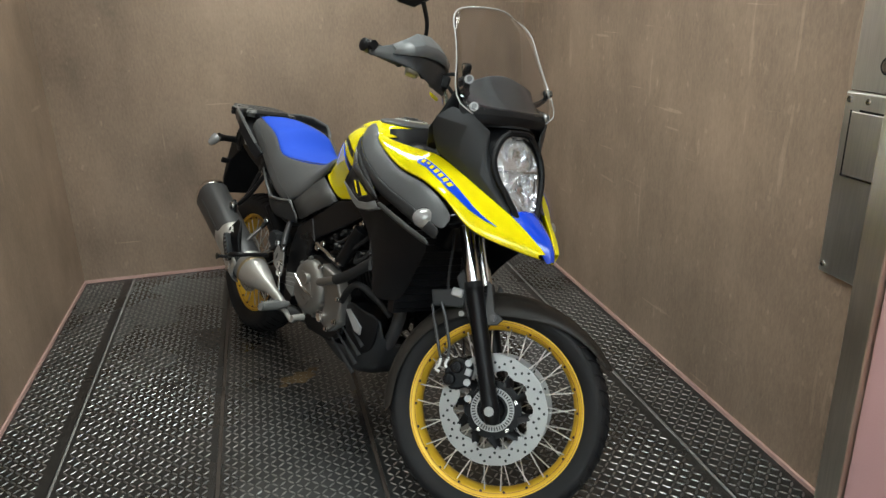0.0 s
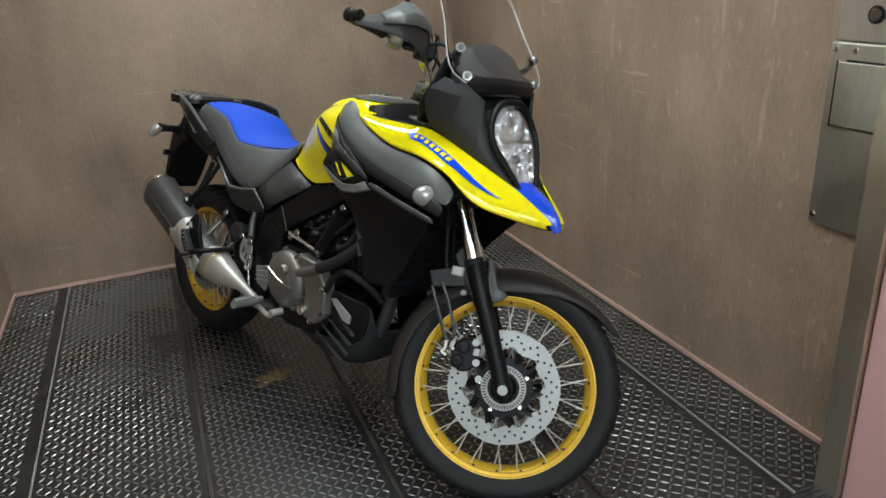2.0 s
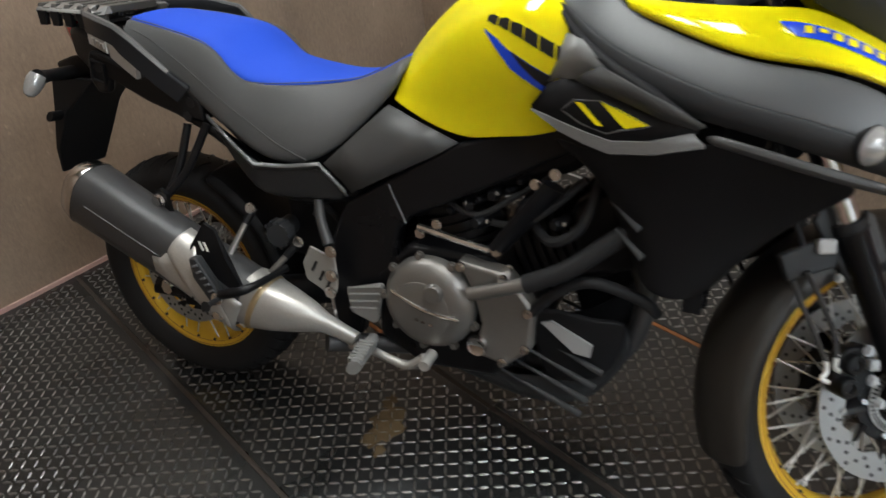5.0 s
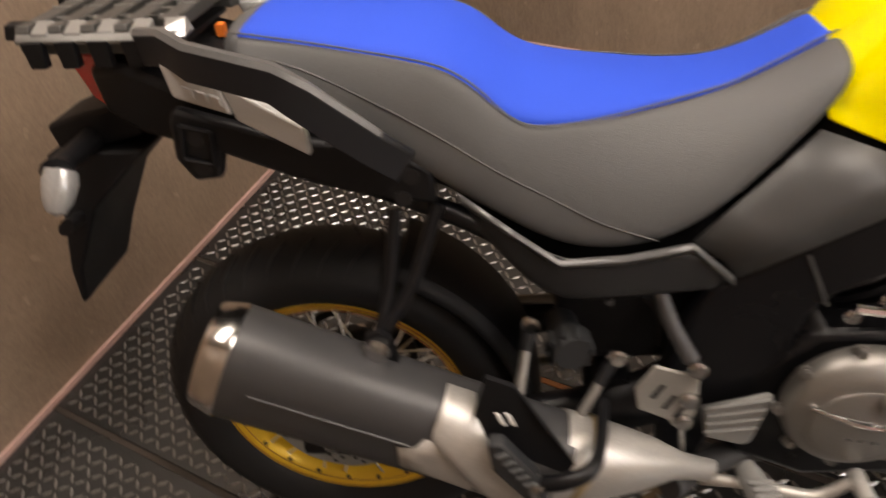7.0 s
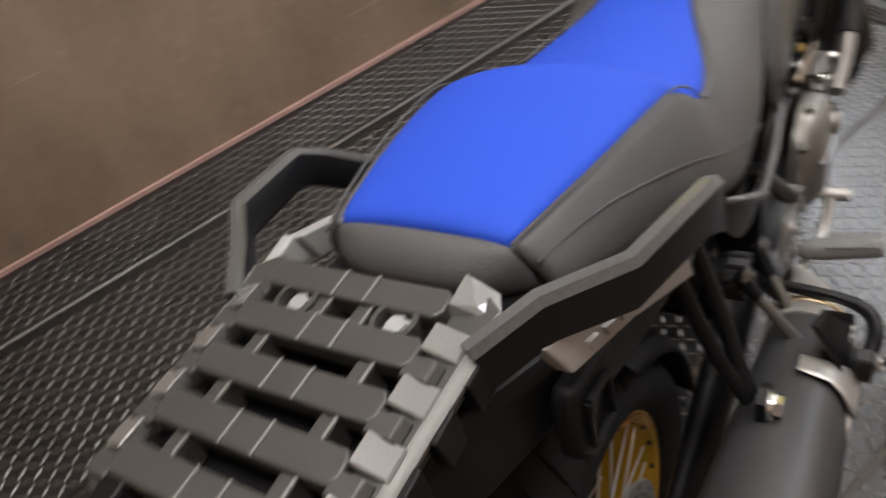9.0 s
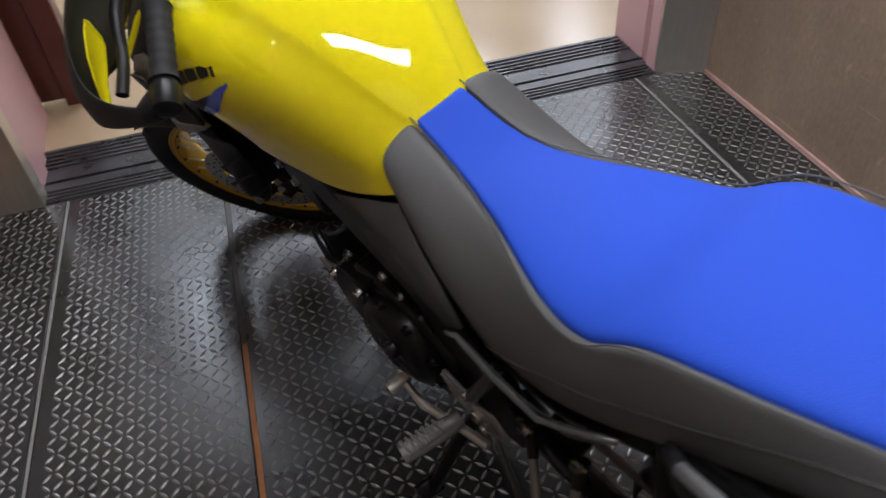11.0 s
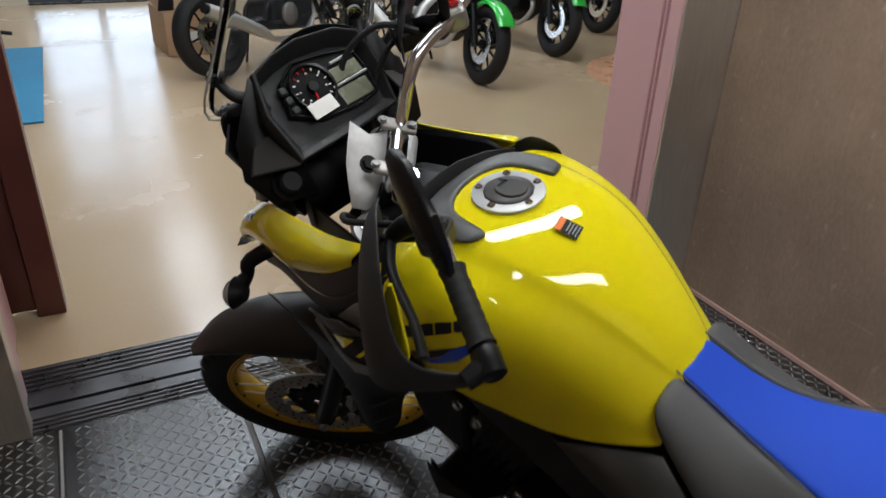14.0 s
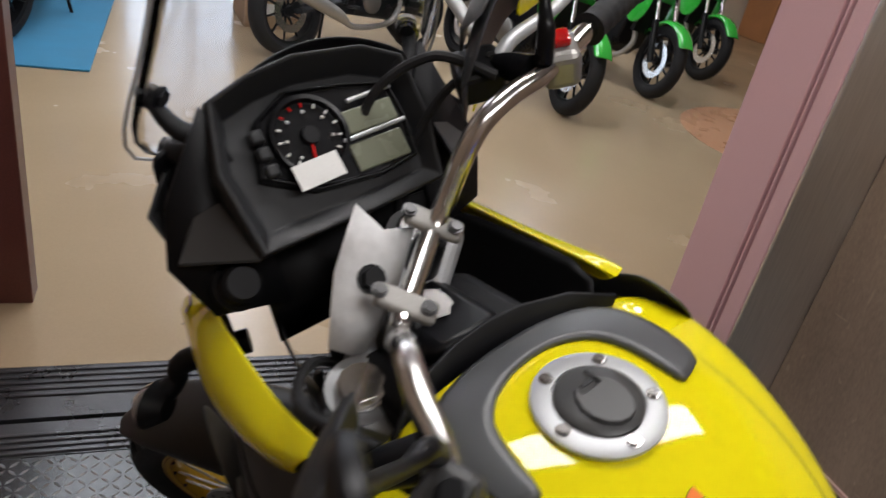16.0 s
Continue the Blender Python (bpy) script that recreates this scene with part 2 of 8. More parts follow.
RUST = paint("rust_strip", (0.30, 0.12, 0.04), 0.8, 0, 0.4, 60, 400)
LENS_WHITE = paint("frosted_lens", (0.30, 0.30, 0.30), 0.15, 0.3, 0.15, 60, 200, 0.2, coat=1.0)
REFLECTOR = paint("lamp_reflector", (0.84, 0.84, 0.86), 0.14, 0.82, 0.1, 40, 60, 0.6)
WHITE = paint("white_paper", (0.75, 0.75, 0.73), 0.6, 0, 0.05)
SILVER_WRAP = paint("clear_film_wrap", (0.60, 0.60, 0.60), 0.55, 0.0, 0.1, 30, 90, 0.5)
HEEL = paint("dull_aluminium", (0.27, 0.26, 0.245), 0.42, 0.4, 0.1, 30, 400)
INK = paint("black_ink", (0.015, 0.015, 0.016), 0.4, 0, 0.05)
DIAL = paint("dial_black", (0.008, 0.008, 0.009), 0.25, 0, 0.05, bump=0.0)
MIRROR = paint("mirror_silver", (0.9, 0.9, 0.9), 0.03, 1.0, 0.0, bump=0.0, spread=0.01)
LCD = paint("lcd_grey", (0.16, 0.17, 0.12), 0.25, 0, 0.05, bump=0.0)
GREEN = paint("green_paint", (0.04, 0.5, 0.05), 0.25, 0, 0.04, coat=1.0)
TERRACOTTA = paint("terracotta_vinyl", (0.55, 0.30, 0.17), 0.3, 0, 0.06)
STAIN = paint("dried_stain", (0.11, 0.075, 0.035), 0.7, 0.0, 0.4, 60, 300)


# ---- shaping helpers ----
def finish(ob, mat, parent, label, smooth):
    ob.data.materials.append(mat)
    if smooth:
        ob.data.polygons.foreach_set("use_smooth", [True] * len(ob.data.polygons))
        try:
            ob.data.set_sharp_from_angle(angle=radians(smooth))
        except AttributeError:
            pass
    if parent is not None:
        ob.parent = parent
    return tagged(ob, label)


def part(name, bm, mat, parent=None, label="", smooth=40):
    """One bmesh as one mesh object under a thing or a part."""
    bmesh.ops.recalc_face_normals(bm, faces=bm.faces)
    me = bpy.data.meshes.new(name)
    bm.to_mesh(me)
    bm.free()
    return finish(new(name, me), mat, parent, label, smooth)


def soft(ob, levels=2):
    mod = ob.modifiers.new("soft", "SUBSURF")
    mod.levels = mod.render_levels = levels
    return ob


def thick(ob, depth, offset=-1.0):
    mod = ob.modifiers.new("thick", "SOLIDIFY")
    mod.thickness, mod.offset = depth, offset
    return ob


def bevelled(ob, width, segments=2, angle=35):
    mod = ob.modifiers.new("worn_edge", "BEVEL")
    mod.width, mod.segments, mod.limit_method, mod.angle_limit = width, segments, "ANGLE", radians(angle)
    return ob


def box(bm, x0, x1, y0, y1, z0, z1, m=None):
    vs = [bm.verts.new((x, y, z)) for x in (x0, x1) for y in (y0, y1) for z in (z0, z1)]
    for f in ((0, 1, 3, 2), (4, 6, 7, 5), (0, 4, 5, 1), (2, 3, 7, 6), (0, 2, 6, 4), (1, 5, 7, 3)):
        bm.faces.new([vs[i] for i in f])
    if m is not None:
        bmesh.ops.transform(bm, matrix=m, verts=vs)
    return vs


def loft(sections, closed=True, caps=True, m=None, bm=None):
    """Skins loops of equal length; closed: each loop is a ring."""
    bm = bm or bmesh.new()
    rings = [[bm.verts.new(p) for p in ring] for ring in sections]
    n = len(rings[0])
    for a, b in zip(rings, rings[1:]):
        for i in range(n if closed else n - 1):
            j = (i + 1) % n
            bm.faces.new((a[i], a[j], b[j], b[i]))
    if closed and caps:
        bm.faces.new(rings[0][::-1])
        bm.faces.new(rings[-1])
    if m is not None:
        bmesh.ops.transform(bm, matrix=m, verts=[v for r in rings for v in r])
    return bm


def curve_points(points, steps=6):
    """A smooth line through the points."""
    pts = [Vector(p) for p in points]
    if len(pts) < 3:
        return pts
    out = []
    for i in range(len(pts) - 1):
        a, b, c, d = pts[max(i - 1, 0)], pts[i], pts[i + 1], pts[min(i + 2, len(pts) - 1)]
        for k in range(steps):
            u = k / steps
            out.append(0.5 * (2 * b + (c - a) * u + (2 * a - 5 * b + 4 * c - d) * u * u + (3 * b - a - 3 * c + d) * u**3))
    return out + [pts[-1]]


def tube(points, radius, seg=10, steps=6, m=None, bm=None, flat=1.0):
    """A round bar along a smooth line; radius: one number or one for each point."""
    pts = curve_points(points, steps)
    if isinstance(radius, (int, float)):
        radii = [radius] * len(pts)
    else:
        radii = [float(r) for r in np.interp(np.linspace(0, len(points) - 1, len(pts)), range(len(points)), radius)]
    rings, side = [], None
    for i, p in enumerate(pts):
        way = (pts[min(i + 1, len(pts) - 1)] - pts[max(i - 1, 0)]).normalized()
        if side is None:
            side = way.orthogonal().normalized()
        side = (side - way * side.dot(way)).normalized()
        other = way.cross(side)
        rings.append([p + radii[i] * (math.cos(2 * math.pi * k / seg) * side + flat * math.sin(2 * math.pi * k / seg) * other) for k in range(seg)])
    return loft(rings, m=m, bm=bm)


def turned(profile, seg=48, m=None, bm=None, closed=False):
    """Turns (radius, along y) pairs round the y axis."""
    rings = []
    for r, y in profile:
        rings.append([(r * math.cos(2 * math.pi * k / seg), y, r * math.sin(2 * math.pi * k / seg)) for k in range(seg)])
    if closed:
        rings.append(rings[0])
    bm = loft(rings, caps=not closed, m=m, bm=bm)
    if closed:
        bmesh.ops.remove_doubles(bm, verts=bm.verts, dist=1e-6)
    return bm


def slab(outline, y0, y1, m=None, bm=None):
    """An outline of (x, z) pairs, drawn out from y0 to y1."""
    bm = bm or bmesh.new()
    return loft([[(x, y0, z) for x, z in outline], [(x, y1, z) for x, z in outline]], m=m, bm=bm)


def rod(a, b, radius, seg=10, m=None, bm=None):
    return tube([a, b], radius, seg, m=m, bm=bm)


def bolt(bm, at, way, radius=0.008, depth=0.008, m=None):
    a = Vector(at)
    w = Vector(way).normalized()
    tube([a, a + w * depth * 0.4], radius * 1.35, 12, bm=bm, m=m)
    tube([a + w * depth * 0.4, a + w * depth], radius, 6, bm=bm, m=m)
    return bm


def sheet(rows):
    """An open skin over rows of points."""
    return loft(rows, closed=False, caps=False)


# ---- the lift car ----
def structure(name, bm, mat, label, smooth=None):
    return tagged(part(name, bm, mat, None, label, smooth), kind="structure")


CAR_W, CAR_D, CAR_F, RAIL = 2.48, 4.0, 1.41, 0.004
bm = bmesh.new()
box(bm, -0.06, CAR_W + 0.06, 1.34, CAR_D + 0.06, -0.08, -0.006)
floor = structure("floor", bm, SEAM, "dark steel lift floor under chequered tread plates")


def lug_mesh(x0, x1, y0, y1, pitch=0.0245):
    """Raised lugs of tread plate, turned alternately, as one mesh."""
    verts, faces = [], []
    half, wide, high = 0.0138, 0.0034, 0.0018
    nx, ny = int((x1 - x0 - 0.02) / pitch), int((y1 - y0 - 0.02) / pitch)
    for i in range(nx):
        for j in range(ny):
            cx, cy = x0 + 0.02 + i * pitch, y0 + 0.02 + j * pitch
            a = radians(45 if (i + j) % 2 else -45)
            ux, uy = math.cos(a), math.sin(a)
            base = len(verts)
            for s, w, z in ((-1, 0, 0), (-0.35, -1, 0), (0.35, -1, 0), (1, 0, 0), (0.35, 1, 0), (-0.35, 1, 0), (-0.6, 0, 1), (0.6, 0, 1)):
                verts.append((cx + s * half * ux - w * wide * uy, cy + s * half * uy + w * wide * ux, z * high))
            for f in ((0, 1, 6), (1, 2, 7, 6), (2, 3, 7), (3, 4, 7), (4, 5, 6, 7), (5, 0, 6)):
                faces.append([base + k for k in f])
    me = bpy.data.meshes.new("tread")
    me.from_pydata(verts, [], faces)
    return me


SEAMS = (0.0, 0.25, 0.755, 1.257, 1.757, 2.245, CAR_W)
for a, b in zip(SEAMS, SEAMS[1:]):
    bm = bmesh.new()
    box(bm, a + 0.0065, b - 0.0065, 1.342, CAR_D - 0.002, -0.005, 0.0)
    plate = bevelled(part("tread_plate", bm, PLATE, floor, "dark worn chequered steel plate", None), 0.002, 1)
    ob = new("tread", lug_mesh(a + 0.0065, b - 0.0065, 1.342, CAR_D - 0.002))
    finish(ob, PLATE_WORN, plate, "raised worn lugs", None)
    ob["kind"] = "stuff"


def wall(name, x0, x1, y0, y1, z0, z1, mat, label):
    bm = bmesh.new()
    box(bm, x0, x1, y0, y1, z0, z1)
    return structure(name, bm, mat, label)


wall("wall_back", -0.05, CAR_W + 0.05, CAR_D, CAR_D + 0.05, -0.005, CAR_TOP, BOARD, "brown hardboard lining of the lift's rear wall")
wall("wall_left", -0.05, 0.0, CAR_F, CAR_D, -0.005, CAR_TOP, BOARD, "brown hardboard lining of the lift's side wall")
wall("wall_right", CAR_W, CAR_W + 0.05, 1.35, CAR_D, -0.005, CAR_TOP, BOARD, "brown hardboard lining with rubbed stains")
wall("ceiling", -0.05, CAR_W + 0.05, 1.2, CAR_D + 0.05, CAR_TOP, CAR_TOP + 0.05, CEIL, "pale painted lift ceiling")
wall("trim", 0.0, CAR_W, CAR_D - 0.010, CAR_D - 0.001, 0.001, 0.016, TRIM_PINK, "thin pink trim along the rear wall's foot")
wall("trim", 0.001, 0.010, CAR_F, CAR_D - 0.011, 0.001, 0.016, TRIM_PINK, "thin pink trim along the wall's foot")
wall("trim", CAR_W - 0.010, CAR_W - 0.001, 1.35, CAR_D - 0.011, 0.001, 0.016, TRIM_PINK, "thin pink trim along the wall's foot")

# entrance: sill, steel returns, pink jambs
bm = bmesh.new()
box(bm, -0.03, CAR_W + 0.02, 1.0, 1.205, -0.06, -0.002)
box(bm, -0.03, CAR_W + 0.02, 1.221, 1.338, -0.06, -0.002)
box(bm, -0.03, CAR_W + 0.02, 1.205, 1.221, -0.06, -0.03)
sill = structure("door_sill", bm, SILL, "dark ribbed metal door sill with a running groove")
for y in (1.015, 1.040, 1.065, 1.090, 1.115, 1.262, 1.282, 1.302, 1.322):
    bm = bmesh.new()
    box(bm, -0.02, CAR_W + 0.01, y, y + 0.010, -0.002, 0.003)
    bevelled(part("rib", bm, SILL, sill, "", None), 0.003, 2)

bm = loft([[(-0.10, 1.322, z), (0.165, 1.322, z), (0.165, 1.334, z), (0.0, CAR_F - 0.003, z), (-0.10, CAR_F - 0.003, z)] for z in (-0.005, CAR_TOP)])
bevelled(structure("column_left", bm, STAINLESS, "brushed stainless steel return beside the lift entrance"), 0.004)
bm = bmesh.new()
box(bm, CAR_W - 0.165, CAR_W + 0.10, 1.275, 1.347, -0.005, CAR_TOP)
bevelled(structure("column_right", bm, HAIRLINE, "brushed stainless steel return beside the lift entrance"), 0.003)
JAMBS = (("left", 0.165, -0.10, ((1.319, 1.258), (1.240, 1.232), (1.214, 0.995))), ("right", CAR_W - 0.15, CAR_W + 0.12, ((1.272, 1.13), (1.122, 1.05), (1.042, 0.95), (0.942, 0.75))))
for side, inner, outer, bands in JAMBS:
    bm = bmesh.new()
    s = 1 if outer < inner else -1
    for k, (ya, yb) in enumerate(bands):
        lo, hi = sorted((inner - s * (0.012 * k if side == "right" else 0.004 * k), outer))
        box(bm, lo, hi, yb, ya, -0.005, 2.3)
    lo, hi = sorted((inner - s * 0.03 - s * 0.012 * len(bands), outer - s * 0.01))
    box(bm, lo, hi, bands[-1][1] + 0.002, bands[0][0] - 0.002, -0.005, 2.299)
    bevelled(structure("door_jamb_" + side, bm, PINK, "dusty pink painted steel lift jamb with stepped faces"), 0.004)
wall("lintel", -0.2, CAR_W + 0.2, 0.83, 1.187, 2.303, 3.0, PINK, "pink painted panel over the lift entrance")
wall("hall_wall_left", -7.0, -0.203, 0.83, 1.0, 0.0, 3.0, CREAM, "cream painted showroom wall")
wall("hall_wall_right", CAR_W + 0.123, 6.0, 0.83, 1.0, 0.0, 3.0, CREAM, "cream painted showroom wall")
wall("shaft_wall_left", -0.30, -0.105, 1.003, 4.1, -0.1, 2.6, CREAM, "plain shaft wall behind the lining")
wall("shaft_wall_right", CAR_W + 0.103, CAR_W + 0.3, 1.003, 4.1, -0.1, 2.6, CREAM, "plain shaft wall behind the lining")

# lift operating panel
def operating_panel():
    """Two brushed plates on the side wall behind the return, the lower one with a flush hatch."""
    face = CAR_W - 0.020
    bm = bmesh.new()
    box(bm, face, CAR_W - 0.0005, 1.3495, 1.613, 0.676, 1.166)
    panel = bevelled(part("lift_control_panel", bm, STAINLESS, None, "", None), 0.005, 3)
    tagged(panel, "brushed stainless steel lift control panel on the side wall", "control panel")
    bm = bmesh.new()
    box(bm, face + 0.004, CAR_W - 0.0008, 1.3495, 1.606, 1.169, 2.0)
    upper = bevelled(part("upper_plate", bm, STAINLESS, panel, "upper button plate", None), 0.004, 2)
    for y, z in ((1.597, 0.700), (1.597, 1.146), (1.538, 1.146), (1.40, 0.700), (1.40, 1.146)):
        part("screw", bolt(bmesh.new(), (face, y, z), (-1, 0, 0), 0.006, 0.005), CHROME, panel)
    bm = bmesh.new()
    box(bm, face - 0.003, face + 0.001, 1.42, 1.584, 0.957, 1.118)
    hatch = bevelled(part("hatch", bm, STAINLESS, panel, "small flush hatch", None), 0.002, 1)
    bm = bmesh.new()
    box(bm, face - 0.0012, face + 0.001, 1.5842, 1.589, 0.955, 1.120)
    box(bm, face - 0.0012, face + 0.001, 1.42, 1.56, 1.1185, 1.124)
    part("hatch_gap", bm, INK, hatch, "dark gap round the hatch", None)
    bm = bmesh.new()
    box(bm, face - 0.006, face + 0.001, 1.42, 1.586, 0.9515, 0.9565)
    part("hatch_lip", bm, CHROME, hatch, "bright lower lip", None)
    for k in range(6):
        spot = Matrix.Translation((face + 0.003, 1.50, 1.235 + k * 0.085)) @ pose(0, 0, 0, 0, 0, -90)
        button = part("button", turned([(0.0, -0.006), (0.015, -0.006), (0.017, 0.0), (0.017, 0.004)], 20, spot), CHROME, upper, "round steel lift button")
        part("button_ring", turned([(0.0175, -0.003), (0.022, -0.003), (0.022, 0.003), (0.0175, 0.003)], 24, spot, closed=True), INK, button, "dark button surround")
    return panel


operating_panel()


def ceiling_light(name, x, y, z, sx, sy, label):
    lamp = new(name)
    lamp.location = (x, y, z)
    tagged(lamp, label, "lamp")
    bm = bmesh.new()
    for a in ((-sx / 2 - 0.02, -sx / 2, -sy / 2 - 0.02, sy / 2 + 0.02), (sx / 2, sx / 2 + 0.02, -sy / 2 - 0.02, sy / 2 + 0.02), (-sx / 2, sx / 2, -sy / 2 - 0.02, -sy / 2), (-sx / 2, sx / 2, sy / 2, sy / 2 + 0.02)):
        box(bm, *a, -0.045, 0.0)
    part("frame", bm, CEIL, lamp, "", None)
    bm = bmesh.new()
    box(bm, -sx / 2 + 0.001, sx / 2 - 0.001, -sy / 2 + 0.001, sy / 2 - 0.001, -0.035, -0.002)
    part("diffuser", bm, LAMP, lamp, "glowing white diffuser", None)


for lx, ly in LIFT_LAMPS:
    ceiling_light("ceiling_light", lx, ly, CAR_TOP, 1.2, 0.25, "long flush white lift ceiling lamp, lit")

# ---- the showroom outside ----
bm = bmesh.new()
box(bm, -7.0, 6.0, -6.3, 0.997, -0.1, -0.003)
structure("hall_floor", bm, VINYL, "glossy tan vinyl showroom floor")
wall("hall_ceiling", -7.0, 6.0, -6.3, 1.0, 3.0, 3.1, HALL_CEIL, "white showroom ceiling")
DOOR_X0, DOOR_X1, DOOR_TOP = 0.95, 2.40, 2.25
bm = bmesh.new()
box(bm, -7.0, DOOR_X0, -6.3, -6.15, -0.1, 3.1)
box(bm, DOOR_X1, 6.0, -6.3, -6.15, -0.1, 3.1)
box(bm, DOOR_X0, DOOR_X1, -6.3, -6.15, DOOR_TOP, 3.1)
structure("hall_wall_far", bm, CREAM, "cream far showroom wall with a glazed entrance")
bm = bmesh.new()
box(bm, DOOR_X0 + 0.002, DOOR_X1 - 0.002, -6.29, -6.13, -0.003, 0.012)
structure("threshold", bm, SILL, "dark metal threshold of the glazed entrance")
bm = bmesh.new()
MID = (DOOR_X0 + DOOR_X1) / 2
for xa, xb in ((DOOR_X0 + 0.003, DOOR_X0 + 0.06), (MID - 0.04, MID + 0.04), (DOOR_X1 - 0.06, DOOR_X1 - 0.003)):
    box(bm, xa, xb, -6.25, -6.20, 0.014, DOOR_TOP - 0.003)
entrance = structure("door_1", bm, SILL, "glazed showroom entrance door with dark metal frame")
for xa, xb in ((DOOR_X0 + 0.061, MID - 0.041), (MID + 0.041, DOOR_X1 - 0.061)):
    for za, zb in ((0.014, 0.10), (DOOR_TOP - 0.07, DOOR_TOP - 0.004)):
        bm = bmesh.new()
        box(bm, xa, xb, -6.248, -6.202, za, zb)
        part("rail", bm, SILL, entrance, "", None)
    bm = bmesh.new()
    box(bm, xa, xb, -6.228, -6.222, 0.10, DOOR_TOP - 0.07)
    part("pane", bm, CLEAR_LENS, entrance, "clear door glass", None).visible_shadow = False
bm = bmesh.new()
box(bm, -3.0, 6.0, -11.0, -6.303, -0.1, -0.006)
structure("pavement", bm, CREAM, "pale pavement outside the glazed entrance")
bm = bmesh.new()
box(bm, -6.0, 9.0, -11.1, -11.0, -0.1, 5.0)
structure("backdrop", bm, DAYLIGHT, "bright daylight outside the entrance")
wall("hall_wall_west", -7.1, -7.003, -6.3, 1.0, -0.1, 3.1, CREAM, "cream showroom side wall")
wall("hall_wall_east", 6.003, 6.1, -6.3, 1.0, -0.1, 3.1, CREAM, "cream showroom side wall")
for lx, ly in HALL_LAMPS:
    ceiling_light("ceiling_light", lx, ly, 3.0, 0.55, 1.3, "long white showroom ceiling lamp, lit")
bm = turned([(0.0, 0.0), (0.95, 0.0), (0.95, 0.0012), (0.0, 0.0012)], 64, pose(-2.65, -1.2, -0.0028, 90, 0, 0))
structure("floor_inlay", bm, TERRACOTTA, "round terracotta inlay in the showroom floor")

bm = bmesh.new()
box(bm, 2.21, 2.30, 0.60, 0.69, -0.002, 2.1)
box(bm, 2.30, 3.1, 0.63, 0.67, 0.02, 2.1)
leaf = part("showroom_door", bm, DARKWOOD, None, "", None)
tagged(bevelled(leaf, 0.004), "dark red-brown wooden door standing open on the showroom floor", "door")
bm = turned([(0.0, 0.0), (0.012, 0.0), (0.012, 0.04), (0.025, 0.05), (0.025, 0.07), (0.0, 0.075)], 20, pose(2.36, 0.63, 1.0, 0, 0, 180))
part("handle", bm, CHROME, leaf, "round steel handle")

bm = bmesh.new()
box(bm, 2.27, 3.3, -3.85, -1.66, -0.002, 0.012)
tagged(bevelled(part("floor_mat", bm, MAT_BLUE, None, "", None), 0.005), "flat blue floor mat on tan vinyl", "mat")


def carton(x, y, z, sx, sy, sz, turn):
    bm = bmesh.new()
    box(bm, -sx / 2, sx / 2, -sy / 2, sy / 2, 0, sz)
    ob = bevelled(part("cardboard_box", bm, CARD, None, "", None), 0.004)
    ob.matrix_world = pose(x, y, z, 0, 0, turn)
    tagged(ob, "plain brown cardboard box stacked on the showroom floor", "box", "cartons")
    for k in (-1, 1):
        bm = bmesh.new()
        box(bm, -sx * 0.32, sx * 0.32, k * sy / 2, k * (sy / 2 + 0.002), sz * 0.3, sz * 0.55)
        part("print", bm, WHITE, ob, "faded printed patch", None)
    bm = bmesh.new()
    box(bm, -0.03, 0.03, -sy / 2, sy / 2, sz, sz + 0.002)
    part("tape", bm, TRIM_PINK, ob, "strip of packing tape", None)


for k in range(3):
    carton(1.13, -3.52, 0.0 + k * 0.352, 0.46, 0.60, 0.35, 5 - 3 * k)

# ---- the motorcycle: x forward from the rear axle, y to its left, z up, leaning on its stand ----
HEADING, LEAN, STEER, RAKE = -67.1, 13.2, 38.0, 26.0


def leaning_frame():
    h, l = radians(HEADING), radians(LEAN)
    f = Vector((math.cos(h), math.sin(h), 0))
    s = Vector((-math.sin(h) * math.cos(l), math.cos(h) * math.cos(l), -math.sin(l)))
    u = f.cross(s)
    at = -2.58 * f + 2.0028 * s + 0.4697 * u
    return Matrix(((f.x, s.x, u.x, at.x), (f.y, s.y, u.y, at.y), (f.z, s.z, u.z, at.z), (0, 0, 0, 1)))


bike = new("motorcycle")
bike.matrix_world = leaning_frame()
tagged(bike, "yellow adventure motorcycle with blue seat, leaning on its stand, bars turned", "motorcycle")
AXLE = Vector((1.556, 0.0, 0.306))
PIVOT = AXLE + Vector((-0.051, 0, 0))
TURN = Matrix.Translation(PIVOT) @ Matrix.Rotation(radians(STEER), 4, Vector((-math.sin(radians(RAKE)), 0, math.cos(radians(RAKE))))) @ Matrix.Translation(-PIVOT)


def both(name, rows, mat, parent, depth=0.004, levels=2, label="", smooth=60):
    """A right-hand panel and its mirrored twin."""
    made = []
    for s in (1, -1):
        ob = part(name, sheet([[(x, s * y, z) for x, y, z in row] for row in rows]), mat, parent, label, smooth)
        made.append(soft(thick(ob, depth * 1, -1 if s > 0 else -1), levels))
    return made


